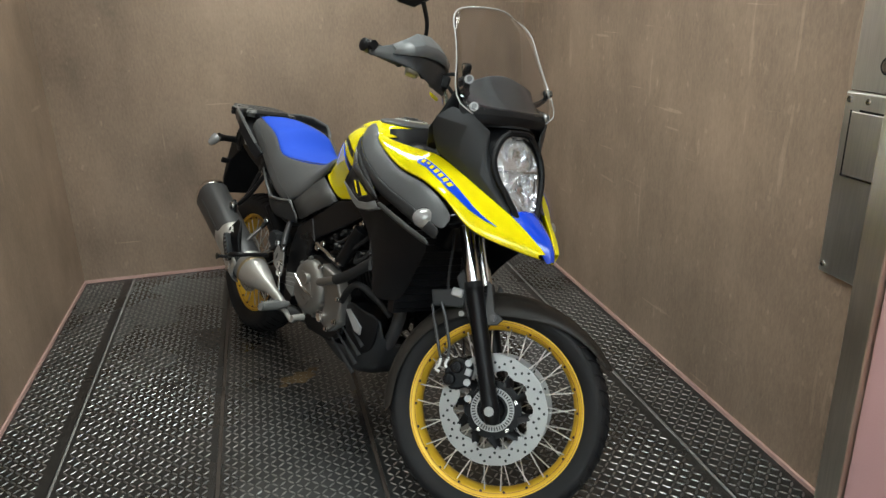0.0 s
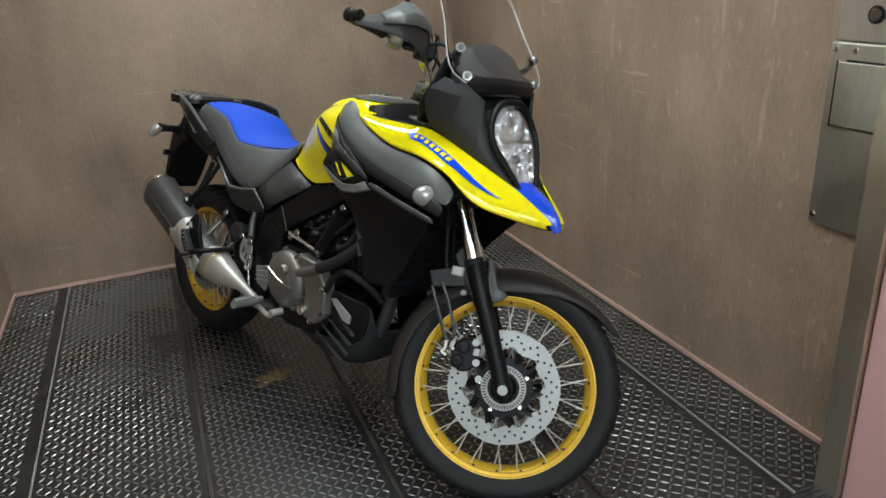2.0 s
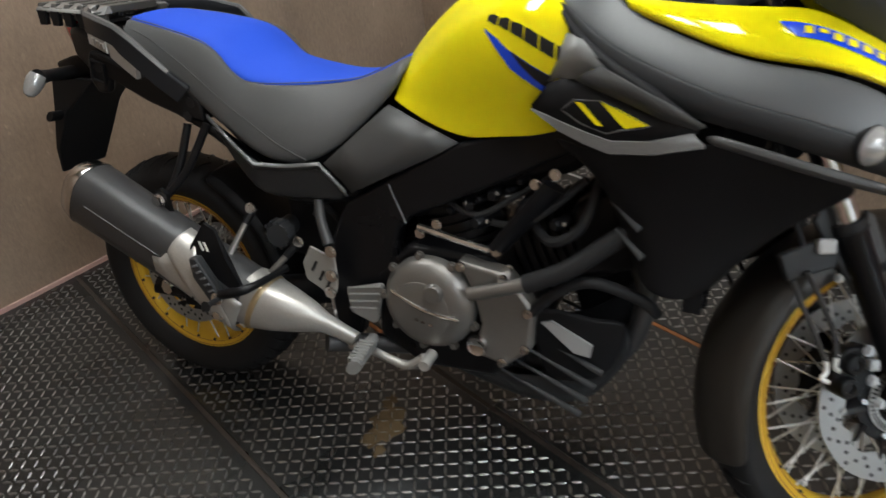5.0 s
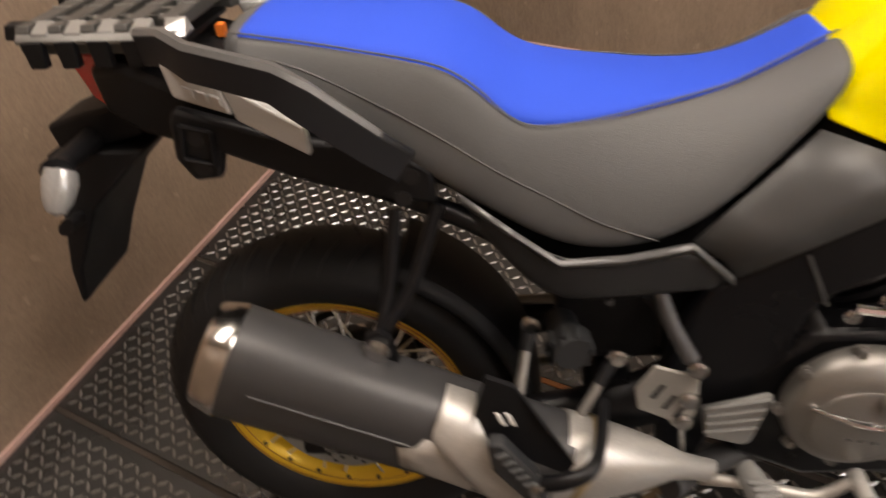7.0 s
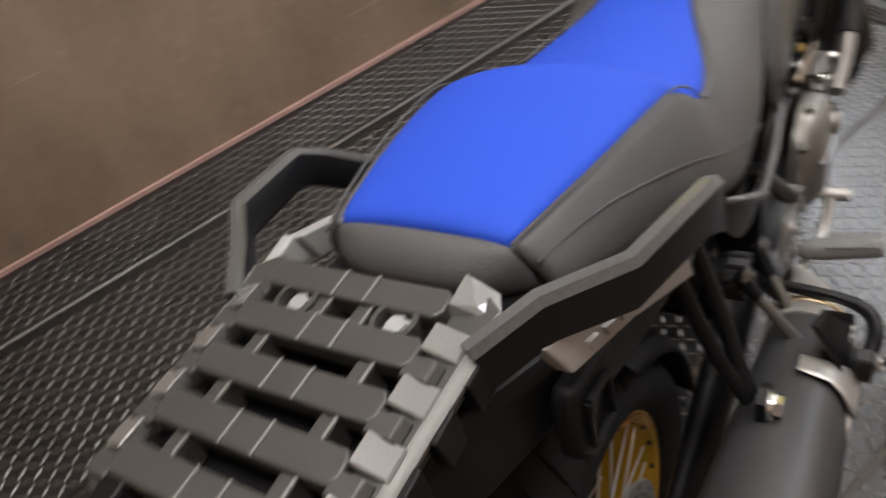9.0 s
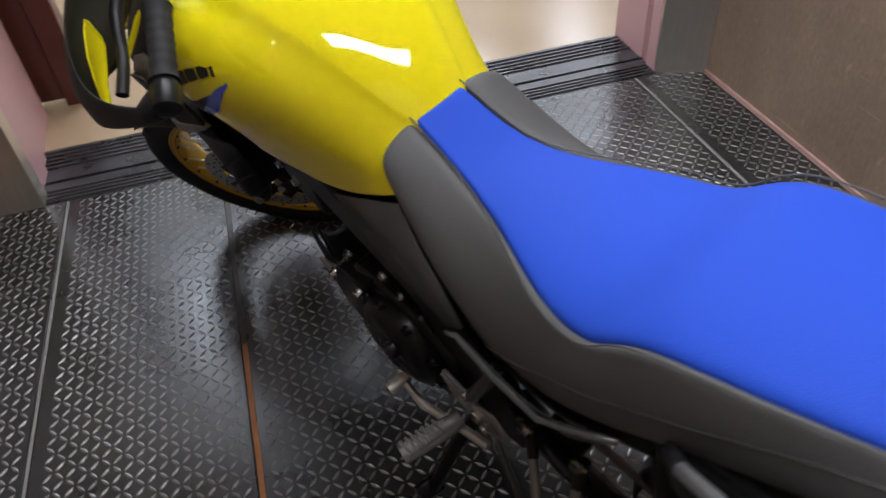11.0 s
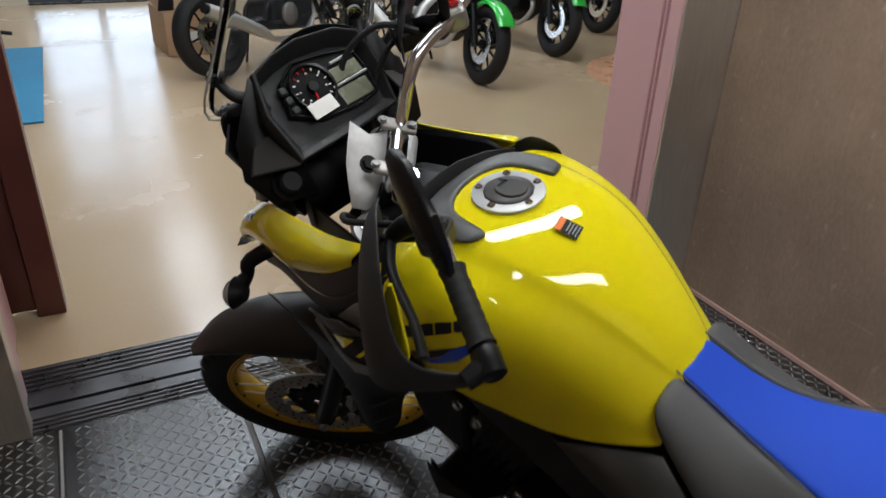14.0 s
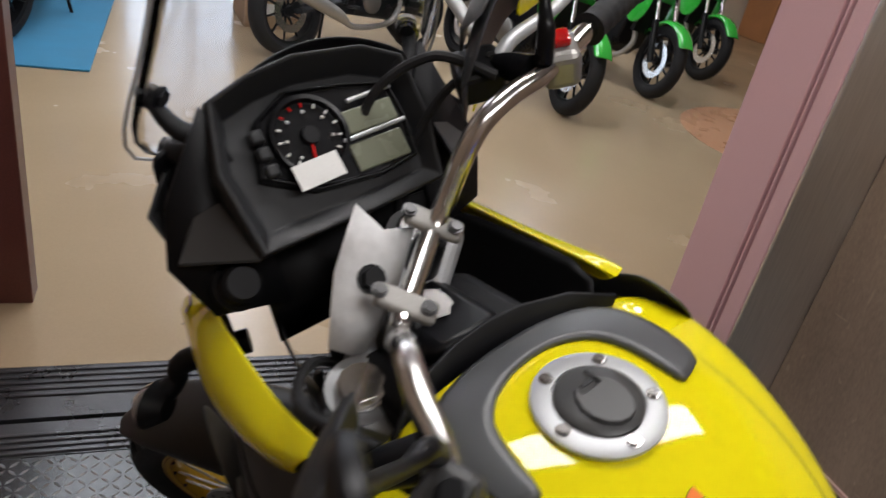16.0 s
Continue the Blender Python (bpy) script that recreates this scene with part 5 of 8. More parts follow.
soft(thick(part("nose_top", sheet(rows), PLASTIC_GREY, bike, "black dome behind the screen", 60), 0.004), 2)
rows = []
for u in (-1, -0.86, -0.72, -0.4, 0, 0.4, 0.72, 0.86, 1):
    drop = 0.030 * max(0.0, (abs(u) - 0.72) / 0.28)
    rows.append([(1.445 - 0.05 * u * u, u * 0.175, 1.148 + 0.004 * u * u), (1.472 - 0.06 * u * u, u * 0.172, 1.128 - 0.012 * u * u), (1.468 - 0.06 * u * u, u * 0.165, 1.100 - 0.008 * u * u - drop), (1.45 - 0.06 * u * u, u * 0.15, 1.090 - 0.006 * u * u - drop)])
soft(thick(part("screen_bracket", sheet(rows), PLASTIC, bike, "black bracket under the screen", 40), 0.012), 1)
for s in (1, -1):
    arms = [(1.366, 0.118, 1.160), (1.382, 0.140, 1.172), (1.396, 0.150, 1.190), (1.404, 0.152, 1.204)], [(1.366, 0.118, 1.158), (1.384, 0.140, 1.146), (1.404, 0.148, 1.142), (1.424, 0.138, 1.136)]
    bm = bmesh.new()
    for line in arms:
        tube([(x, -s * y, z) for x, y, z in line], [0.013, 0.011, 0.009, 0.009], 10, 3, bm=bm, flat=0.7)
    mount = part("screen_mount", bm, PLASTIC, bike, "black forked screen mounting bracket")
    for line in arms:
        x, y, z = line[-1]
        part("screw", bolt(bmesh.new(), (x, -s * y, z), (0.8, -s * 0.55, 0.3), 0.008, 0.012), TRIM_SILVER, mount)
        part("grommet", turned([(0.0065, 0.0), (0.0125, 0.0), (0.0125, 0.006), (0.0065, 0.006)], 20, Matrix.Translation((x, -s * y, z)) @ Vector((0.8, -s * 0.55, 0.3)).to_track_quat("Y", "Z").to_matrix().to_4x4(), closed=True), LENS_GREY, mount, "pale rubber grommet")
        part("washer", bolt(bmesh.new(), (x - 0.006, -s * (y - 0.004), z), (-0.8, s * 0.55, -0.3), 0.009, 0.008), PLASTIC, mount)

# windscreen
rows = []
for k, (x, z, w) in enumerate(((1.462, 1.122, 0.120), (1.448, 1.150, 0.178), (1.425, 1.195, 0.186), (1.395, 1.255, 0.170), (1.362, 1.315, 0.158), (1.330, 1.370, 0.152), (1.312, 1.398, 0.128), (1.304, 1.412, 0.090))):
    rows.append([(x - 0.032 * u * u, u * w, z - 0.010 * u * u) for u in (-1, -0.8, -0.5, -0.2, 0, 0.2, 0.5, 0.8, 1)])
screen = soft(thick(part("windscreen", sheet(rows), SCREEN, bike, "clear acrylic windscreen", 60), 0.004), 1)
screen.visible_shadow = False
rim = [r[0] for r in rows] + rows[-1][1:-1] + [r[-1] for r in rows[::-1]]
part("screen_edge", tube(rim, 0.0019, 6, 2), EDGE_PALE, screen, "polished pale screen edge")

# ---- cockpit ----
DASH = Matrix.Translation((1.326, 0.0, 1.148)) @ Matrix.Rotation(radians(42), 4, "Y")
# local: x into the dash, y left, z up the face
hood = [(0.112, 0.054, -0.026), (0.072, 0.066, -0.030), (0.022, 0.072, -0.032), (-0.050, 0.064, -0.030), (-0.092, 0.046, -0.024), (-0.097, -0.020, -0.014), (-0.088, -0.078, -0.004), (0.0, -0.082, -0.002), (0.118, -0.082, -0.004), (0.128, -0.005, -0.016)]
rings = [[(0.055, y * 1.02, z * 1.02) for y, z, v in hood], [(v + 0.010, y * 1.10, z * 1.12) for y, z, v in hood], [(v, y * 1.08, z * 1.10) for y, z, v in hood], [(v + 0.001, y * 1.04, z * 1.05) for y, z, v in hood], [(0.010, y * 0.93, z * 0.86) for y, z, v in hood], [(0.011, y * 0.5, z * 0.5) for y, z, v in hood]]
dash = part("dashboard", loft(rings, m=DASH), PLASTIC_GREY, bike, "black plastic dashboard hood", 30)
bevelled(dash, 0.002, 2)
def on_dash(x, y, z):
    return DASH @ Vector((x, y, z))
panel = [(0.079, 0.034), (0.040, 0.054), (-0.020, 0.046), (-0.080, 0.032), (-0.084, -0.008), (-0.076, -0.054), (-0.030, -0.060), (0.046, -0.052), (0.098, -0.022)]
cluster = bevelled(part("instrument_panel", loft([[(x, y * f, z * f) for y, z in panel] for x, f in ((0.012, 1.0), (-0.004, 1.0), (-0.006, 0.96), (0.0, 0.93))], m=DASH), DIAL, dash, "black instrument panel", 30), 0.002)
DIAL_AT = (0.032, 0.003)
part("dial", turned([(0.0, -0.002), (0.036, -0.002), (0.038, -0.009), (0.042, -0.010), (0.043, 0.004)], 48, DASH @ Matrix.Translation((0.0, *DIAL_AT)) @ pose(0, 0, 0, 0, 0, -90)), DIAL, cluster, "round black rev counter")
for k in range(12):
    a = radians(225 - k * 24)
    spot = [on_dash(-0.0045, DIAL_AT[0] - q * math.cos(a), DIAL_AT[1] + q * math.sin(a)) for q in (0.0345, 0.030)]
    part("tick", rod(*spot, 0.0013, 6), RED if 4 <= k <= 6 else WHITE, cluster, "red dial mark" if 4 <= k <= 6 else "white dial mark")
for k in range(6):
    a = radians(225 - k * 48)
    spot = on_dash(-0.0042, DIAL_AT[0] - 0.0255 * math.cos(a), DIAL_AT[1] + 0.0255 * math.sin(a))
    part("numeral_bar", rod(spot - Vector((0, 0.0012, 0)), spot + Vector((0, 0.0012, 0)), 0.0018, 6), WHITE, cluster, "plain white numeral bar")
part("needle", rod(on_dash(-0.006, *DIAL_AT), on_dash(-0.006, DIAL_AT[0] + 0.006, DIAL_AT[1] - 0.026), 0.0016, 6), RED, cluster, "red pointer")
part("hub", turned([(0.0, -0.010), (0.009, -0.010), (0.010, -0.004)], 20, DASH @ Matrix.Translation((0.0, *DIAL_AT)) @ pose(0, 0, 0, 0, 0, -90)), PLASTIC, cluster)
for y0, y1, z0, z1 in ((-0.074, -0.008, -0.010, 0.016), (-0.070, -0.004, -0.050, -0.019)):
    bm = bmesh.new()
    box(bm, -0.004, 0.004, y0, y1, z0, z1, DASH)
    bevelled(part("display", bm, LCD, cluster, "grey-green liquid crystal display", None), 0.002)
for y0, y1, z in ((-0.078, -0.022, 0.024), (-0.078, 0.0, -0.0145)):
    part("display_bar", rod(on_dash(-0.006, y0, z + 0.002), on_dash(-0.006, y1, z), 0.0026, 8), LIGHT_SILVER, cluster, "silver bar")
for z in (0.018, 0.0, -0.018):
    bm = bmesh.new()
    box(bm, -0.010, 0.0, 0.078, 0.092, z - 0.007, z + 0.007, DASH)
    bevelled(part("button", bm, PLASTIC_GREY, cluster), 0.003)
bm = bmesh.new()
box(bm, -0.014, -0.0128, 0.018, 0.070, -0.046, -0.020, DASH @ Matrix.Rotation(radians(-2), 4, "X"))
part("paper_tag", bm, WHITE, dash, "blank white paper tag", None)
# faceted panels below and beside the dash
for s in (1, -1):
    rows = [[(1.352, s * 0.128, 1.205), (1.34, s * 0.10, 1.12)], [(1.352, s * 0.182, 1.115), (1.325, s * 0.12, 1.075)], [(1.330, s * 0.200, 1.062), (1.308, s * 0.10, 1.045)], [(1.300, s * 0.175, 1.010), (1.285, s * 0.10, 1.000)]]
    side = thick(part("dash_side", sheet(rows), PLASTIC, bike, "faceted dark cockpit side panel", 20), 0.005)
    # Reflection on the side panel, laid on as a paler plate.
    bm = loft([[(1.364 - d, s * 0.136, 1.122 + d), (1.322 - d, s * 0.192, 1.066 + d), (1.272 - d, s * 0.128, 1.070 + d)] for d in (0.0, 0.006)])
    bevelled(part("side_facet", bm, SIDE_GREY, side, "triangular facet, its reflection put in as paler grey", None), 0.002, 1)
rows = [[(1.312, y, 1.052 - 0.1 * abs(y)) for y in (-0.12, -0.05, 0.05, 0.12)], [(1.290, y * 1.0, 0.985) for y in (-0.12, -0.05, 0.05, 0.12)], [(1.310, y * 0.9, 0.930) for y in (-0.12, -0.05, 0.05, 0.12)]]
thick(part("dash_apron", sheet(rows), PLASTIC, bike, "black apron below the dash", 30), 0.005)
part("power_socket", turned([(0.0, -0.018), (0.016, -0.018), (0.020, -0.014), (0.021, 0.0), (0.026, 0.004), (0.026, 0.012)], 28, Matrix.Translation((1.292, 0.147, 1.040)) @ Matrix.Rotation(radians(40), 4, "Y") @ pose(0, 0, 0, 0, 0, -90)), PLASTIC, bike, "capped power socket")

# ---- steering: fork, yokes, handlebar (built straight, then turned) ----
UP = Vector((-math.sin(radians(RAKE)), 0, math.cos(radians(RAKE))))
fork = steered(part("front_fork", rod(AXLE + Vector((0, -0.112, 0)), AXLE + Vector((0, 0.112, 0)), 0.011, 14), CHROME, bike, "front axle and fork"))
for s in (-1, 1):
    foot = AXLE + Vector((0, s * 0.098, 0))
    leg = part("fork_leg", tube([foot - UP * 0.035, foot, foot + UP * 0.06, foot + UP * 0.30, foot + UP * 0.345], [0.019, 0.026, 0.0235, 0.0255, 0.029], 20, 3), BLACK_METAL, fork, "black lower fork leg")
    part("dust_seal", tube([foot + UP * 0.343, foot + UP * 0.362], 0.0265, 20), RUBBER, leg)
    part("stanchion", rod(foot + UP * 0.36, foot + UP * 0.80, 0.0215, 20), CHROME, fork, "bright chromed fork tube")
    part("axle_nut", bolt(bmesh.new(), foot + Vector((0, s * 0.026, 0)), (0, s, 0), 0.010, 0.010), DISC, fork)
    # caliper behind the leg: two piston lobes, bolts, unions, pad pin
    body = [(1.395, 0.372), (1.402, 0.338), (1.428, 0.322), (1.452, 0.330), (1.476, 0.352), (1.472, 0.402), (1.452, 0.420), (1.420, 0.416), (1.404, 0.400)]
    cal = bevelled(part("brake_caliper", slab(body, s * 0.070, s * 0.100), BLACK_METAL, fork, "black two-piston brake caliper"), 0.006, 2)
    for x, z, r in ((1.426, 0.389, 0.0185), (1.417, 0.350, 0.0185)):
        part("piston_lobe", turned([(0.0, 0.0), (r, 0.0), (r, 0.012), (r * 0.86, 0.017), (r * 0.5, 0.018), (r * 0.46, 0.014), (0.0, 0.014)], 24, Matrix.Translation((x, s * 0.098, z)) @ (pose(0, 0, 0, 0, 0, 180) if s < 0 else Matrix.Identity(4))), BLACK_METAL, cal, "round black piston housing")
    for x, z in ((1.457, 0.410), (1.469, 0.357), (1.486, 0.316)):
        part("caliper_bolt", bolt(bmesh.new(), (x, s * 0.100, z), (0, s, 0), 0.0075, 0.010), LIGHT_SILVER, cal, "pale steel bolt")
    bm = bmesh.new()
    box(bm, 1.456, 1.474, min(s * 0.098, s * 0.112), max(s * 0.098, s * 0.112), 0.376, 0.396)
    bevelled(part("bleed_block", bm, LIGHT_SILVER, cal, "pale steel block", None), 0.003, 2)
    # hose bracket with a pale connector, two lines running down to the caliper
    plate = [(1.284, 0.574), (1.345, 0.596), (1.384, 0.606), (1.392, 0.552), (1.340, 0.540), (1.304, 0.530)]
    holder = bevelled(part("hose_bracket", slab(plate, s * 0.078, s * 0.094), PLASTIC_GREY, fork, "black hose bracket behind the fork"), 0.004, 2)
    bm = bmesh.new()
    box(bm, 1.346, 1.380, min(s * 0.090, s * 0.106), max(s * 0.090, s * 0.106), 0.576, 0.602)
    bevelled(part("connector", bm, TAIL_SILVER, holder, "pale connector block", None), 0.005, 2)
    part("bracket_screw", bolt(bmesh.new(), (1.392, s * 0.096, 0.535), (0, s, 0), 0.006, 0.008), HEEL, holder)
    for line in (((1.304, 0.535), (1.322, 0.497), (1.344, 0.457), (1.366, 0.415), (1.377, 0.397)), ((1.328, 0.549), (1.350, 0.515), (1.369, 0.479), (1.388, 0.440), (1.396, 0.402))):
        part("brake_hose", tube([(x, s * 0.104, z) for x, z in line], 0.0048, 8, 4), CAN, fork, "dark grey brake hose")
    for line in (((1.375, 0.402), (1.378, 0.378), (1.370, 0.366), (1.384, 0.360)), ((1.397, 0.408), (1.394, 0.386), (1.402, 0.378))):
        part("hose_union", tube([(x, s * 0.104, z) for x, z in line], 0.0045, 8, 3), SPOKE, fork, "bright hose union")
    part("brake_hose", tube([(1.330, s * 0.086, 0.590), (1.316, s * 0.080, 0.640), (1.300, s * 0.070, 0.720), (1.270, s * 0.055, 0.800)], 0.0048, 8, 4), RUBBER, fork, "black brake hose")
    stay = [(1.436, 0.648), (1.452, 0.640), (1.480, 0.572), (1.512, 0.556), (1.500, 0.536), (1.472, 0.526), (1.455, 0.560)]
    stay_panel = bevelled(part("guard_bracket", slab(stay, s * 0.086, s * 0.096), SIDE_GREY, fork, "dark grey mudguard bracket ahead of the leg"), 0.003, 2)
    part("bracket_screw", bolt(bmesh.new(), (1.483, s * 0.097, 0.552), (0, s, 0), 0.008, 0.008), TRIM_SILVER, stay_panel)
for d, name in ((0.545, "lower_yoke"), (0.765, "top_yoke")):
    c = AXLE + UP * d
    bm = bmesh.new()
    box(bm, -0.055, 0.025, -0.135, 0.135, -0.016, 0.016, Matrix.Translation(c) @ Matrix.Rotation(-radians(RAKE), 4, "Y"))
    bevelled(part(name, bm, BLACK_METAL if d < 0.6 else LIGHT_SILVER, fork, "cast fork yoke", None), 0.012, 3)
    for s in (-1, 1):
        part("clamp_ring", tube([c + Vector((0, s * 0.098, 0)) - UP * 0.018, c + Vector((0, s * 0.098, 0)) + UP * 0.018], 0.034, 20), BLACK_METAL if d < 0.6 else LIGHT_SILVER, fork)
for s in (-1, 1):
    part("fork_cap", bolt(bmesh.new(), AXLE + UP * 0.785 + Vector((0, s * 0.098, 0)), UP, 0.018, 0.016), CHROME, fork)
part("steering_nut", bolt(bmesh.new(), AXLE + UP * 0.782 + Vector((-0.045, 0, 0)), UP, 0.017, 0.018), CHROME, fork)
part("ignition_lock", turned([(0.0, -0.03), (0.018, -0.03), (0.02, -0.026), (0.022, 0.02)], 24, Matrix.Translation(AXLE + UP * 0.79 + Vector((0.035, 0, 0))) @ Matrix.Rotation(radians(-RAKE), 4, "Y") @ pose(0, 0, 0, 90, 0, 0)), PLASTIC, fork, "black ignition lock")

# mudguard
rows = []
for k in range(14):
    a = radians(36 + k * 12.6)
    r = float(np.interp(k, (0, 1, 2, 3, 5, 9, 13), (0.350, 0.344, 0.338, 0.334, 0.333, 0.334, 0.338)))
    w = float(np.interp(k, (0, 1, 2, 4, 6, 10, 13), (0.022, 0.044, 0.060, 0.074, 0.078, 0.074, 0.064)))
    drop = float(np.interp(k, (0, 1, 2, 3, 4, 6, 7, 9, 13), (0.010, 0.018, 0.030, 0.044, 0.066, 0.074, 0.060, 0.045, 0.038)))
    c, q = math.cos(a), math.sin(a)
    rows.append([(AXLE.x + (r - dr) * c, y, AXLE.z + (r - dr) * q) for y, dr in ((-w * 1.08, drop), (-w * 1.03, drop * 0.4), (-w * 0.62, 0.003), (0, -0.006), (w * 0.62, 0.003), (w * 1.03, drop * 0.4), (w * 1.08, drop))])
guard = steered(soft(thick(part("front_mudguard", sheet(rows), GUARD, bike, "brownish-black plastic front mudguard", 60), 0.004), 2))
for s in (-1, 1):
    foot = AXLE + Vector((0, s * 0.083, 0))
    bm = loft([[tuple(foot + UP * u + Vector((x, s * y, 0))) for u, x in ((0.22, -0.03), (0.36, -0.055), (0.40, -0.02), (0.31, 0.045), (0.24, 0.03))] for y in (0.0, 0.010)])
    bevelled(part("mudguard_stay", bm, PLASTIC_GREY, guard), 0.004, 2)
    bolts("stay_bolt", [foot + UP * 0.275 + Vector((0.022, s * 0.012, 0)), foot + UP * 0.26 + Vector((-0.022, s * 0.012, 0))], (0, s, 0), guard, 0.006, 0.006, TRIM_SILVER)

# handlebar
half_bar = [(1.005, 0.405, 1.128), (1.048, 0.290, 1.147), (1.078, 0.208, 1.154), (1.106, 0.166, 1.156), (1.128, 0.130, 1.150), (1.144, 0.106, 1.128), (1.158, 0.090, 1.098), (1.170, 0.068, 1.072), (1.174, 0.035, 1.066)]
bar_line = half_bar + [(x, -y, z) for x, y, z in half_bar[::-1]]
bar = steered(part("handlebar", tube(bar_line, 0.0112, 16, 6), CHROME, bike, "bright steel handlebar"))
for s in (-1, 1):
    yc = -0.062 if s < 0 else 0.036
    part("bar_riser", tube([(1.200, yc, 0.995), (1.178, yc, 1.050)], [0.020, 0.017], 14), BLACK_METAL, bar)
    bm = bmesh.new()
    box(bm, -0.030, 0.030, -0.013, 0.013, -0.004, 0.007, Matrix.Translation((1.172, yc, 1.072)) @ Matrix.Rotation(radians(-RAKE), 4, "Y"))
    clamp = bevelled(part("bar_clamp", bm, HEEL, bar, "silver bar clamp", None), 0.011, 4)
    for e in (-1, 1):
        part("screw", bolt(bmesh.new(), (1.172 + e * 0.022, yc, 1.081 + e * 0.010), UP, 0.006, 0.005), TRIM_SILVER, clamp)
    # grip with ribs, bar end
    a, b = Vector((1.049, s * 0.286, 1.147)), Vector((1.011, s * 0.388, 1.132))
    n = 15
    grip = part("grip", tube([a.lerp(b, k / (n - 1)) for k in range(n)], [0.0185 if k in (0, n - 1) else (0.0168 if k % 2 else 0.0158) for k in range(n)], 18, 2), RUBBER, bar, "ribbed black rubber grip")
    part("bar_end", tube([b, b.lerp(a, -0.08), b.lerp(a, -0.34), b.lerp(a, -0.38)], [0.014, 0.0185, 0.0175, 0.010], 18, 1), BLACK_METAL, grip, "black bar-end weight")
    # switch block
    c = Vector((1.072, s * 0.232, 1.148))
    bm = bmesh.new()
    box(bm, -0.020, 0.020, -0.026, 0.026, -0.021, 0.021, Matrix.Translation(c) @ pose(0, 0, 0, 0, 0, s * -20))
    block = bevelled(part("switch_block", bm, SIDE_GREY if s > 0 else HEEL, bar, "handlebar switch housing", None), 0.010, 3)
    if s < 0:
        bm = bmesh.new()
        box(bm, -0.012, 0.010, -0.013, 0.011, 0.020, 0.030, Matrix.Translation(c) @ pose(0, 0, 0, 0, 0, 20))
        bevelled(part("stop_switch", bm, RED, block, "red engine stop switch", None), 0.004, 2)
    else:
        part("button", bolt(bmesh.new(), c + Vector((-0.008, 0.0, 0.020)), (0, 0, 1), 0.009, 0.010), PLASTIC, block)
        bm = bmesh.new()
        box(bm, -0.018, -0.008, -0.016, 0.016, 0.014, 0.028, Matrix.Translation(c) @ pose(0, 0, 0, 0, 0, -20))
        bevelled(part("button", bm, PLASTIC_GREY, block, "", None), 0.004, 2)
    # lever and its perch
    part("lever_perch", tube([(1.095, s * 0.205, 1.152), (1.118, s * 0.215, 1.150), (1.135, s * 0.225, 1.145)], [0.018, 0.015, 0.011], 12, 3), BLACK_METAL, bar)
    part("lever", tube([(1.135, s * 0.225, 1.145), (1.130, s * 0.275, 1.140), (1.098, s * 0.345, 1.130), (1.082, s * 0.395, 1.126)], [0.009, 0.0085, 0.0075, 0.008], 10, 6, flat=0.7), LIGHT_SILVER if s < 0 else BLACK_METAL, bar, "control lever")
    # hand guard
    gu = [(1.150, s * 0.165, 1.165), (1.138, s * 0.215, 1.208), (1.128, s * 0.260, 1.220), (1.120, s * 0.320, 1.216), (1.108, s * 0.382, 1.195), (1.098, s * 0.414, 1.165), (1.070, s * 0.425, 1.140), (1.010, s * 0.420, 1.126)]
    gm = [(1.160, s * 0.165, 1.140), (1.165, s * 0.215, 1.165), (1.168, s * 0.260, 1.168), (1.167, s * 0.315, 1.160), (1.156, s * 0.380, 1.145), (1.138, s * 0.418, 1.130), (1.082, s * 0.430, 1.118), (1.012, s * 0.424, 1.115)]
    gl = [(1.165, s * 0.170, 1.105), (1.172, s * 0.215, 1.098), (1.175, s * 0.260, 1.090), (1.176, s * 0.320, 1.086), (1.168, s * 0.388, 1.090), (1.150, s * 0.420, 1.096), (1.088, s * 0.430, 1.100), (1.014, s * 0.424, 1.104)]
    hand = part("knuckle_guard", sheet([gu, [tuple((Vector(p) + Vector(q)) / 2 + Vector((0.008, 0, 0))) for p, q in zip(gu, gm)], gm, [tuple((Vector(p) + Vector(q)) / 2) for p, q in zip(gm, gl)], gl]), PLASTIC_GREY, bar, "dark grey plastic wind deflector", 50)
    soft(thick(hand, 0.005), 2)
    rows = [[tuple(Vector(p) + Vector((0.006, s * 0.002, 0.003))) for p in gu[1:7]], [tuple((Vector(p) + Vector(q)) / 2 + Vector((0.016, s * 0.003, 0.004))) for p, q in zip(gu[1:7], gm[1:7])], [tuple(Vector(p) + Vector((0.006, s * 0.003, 0.0))) for p in gm[1:7]]]
    if s < 0:
        thick(part("guard_face", sheet(rows), GUARD_GREY, hand, "paler grey upper face", 20), 0.003)
    rows = [[(x - 0.012, y - s * 0.004, z - 0.014) for x, y, z in gu[3:6]], [(x - 0.030, y - s * 0.004, z - 0.006) for x, y, z in gm[3:6]], [(x - 0.034, y - s * 0.004, z - 0.024) for x, y, z in gm[3:6]]]
    soft(thick(part("guard_flash", sheet(rows), YELLOW, hand, "yellow inner strip", 60), 0.003), 1)
    rows = [[(x - 0.004, y, z - 0.006) for x, y, z in gl[1:4]], [(x - 0.002, y, z - 0.020) for x, y, z in gl[1:4]]]
    soft(thick(part("guard_flash", sheet(rows), YELLOW, hand, "yellow lower strip", 60), 0.004), 1)
    part("guard_stay", tube([(1.008, s * 0.412, 1.130), (1.03, s * 0.430, 1.130)], [0.015, 0.012], 10), PLASTIC, hand)
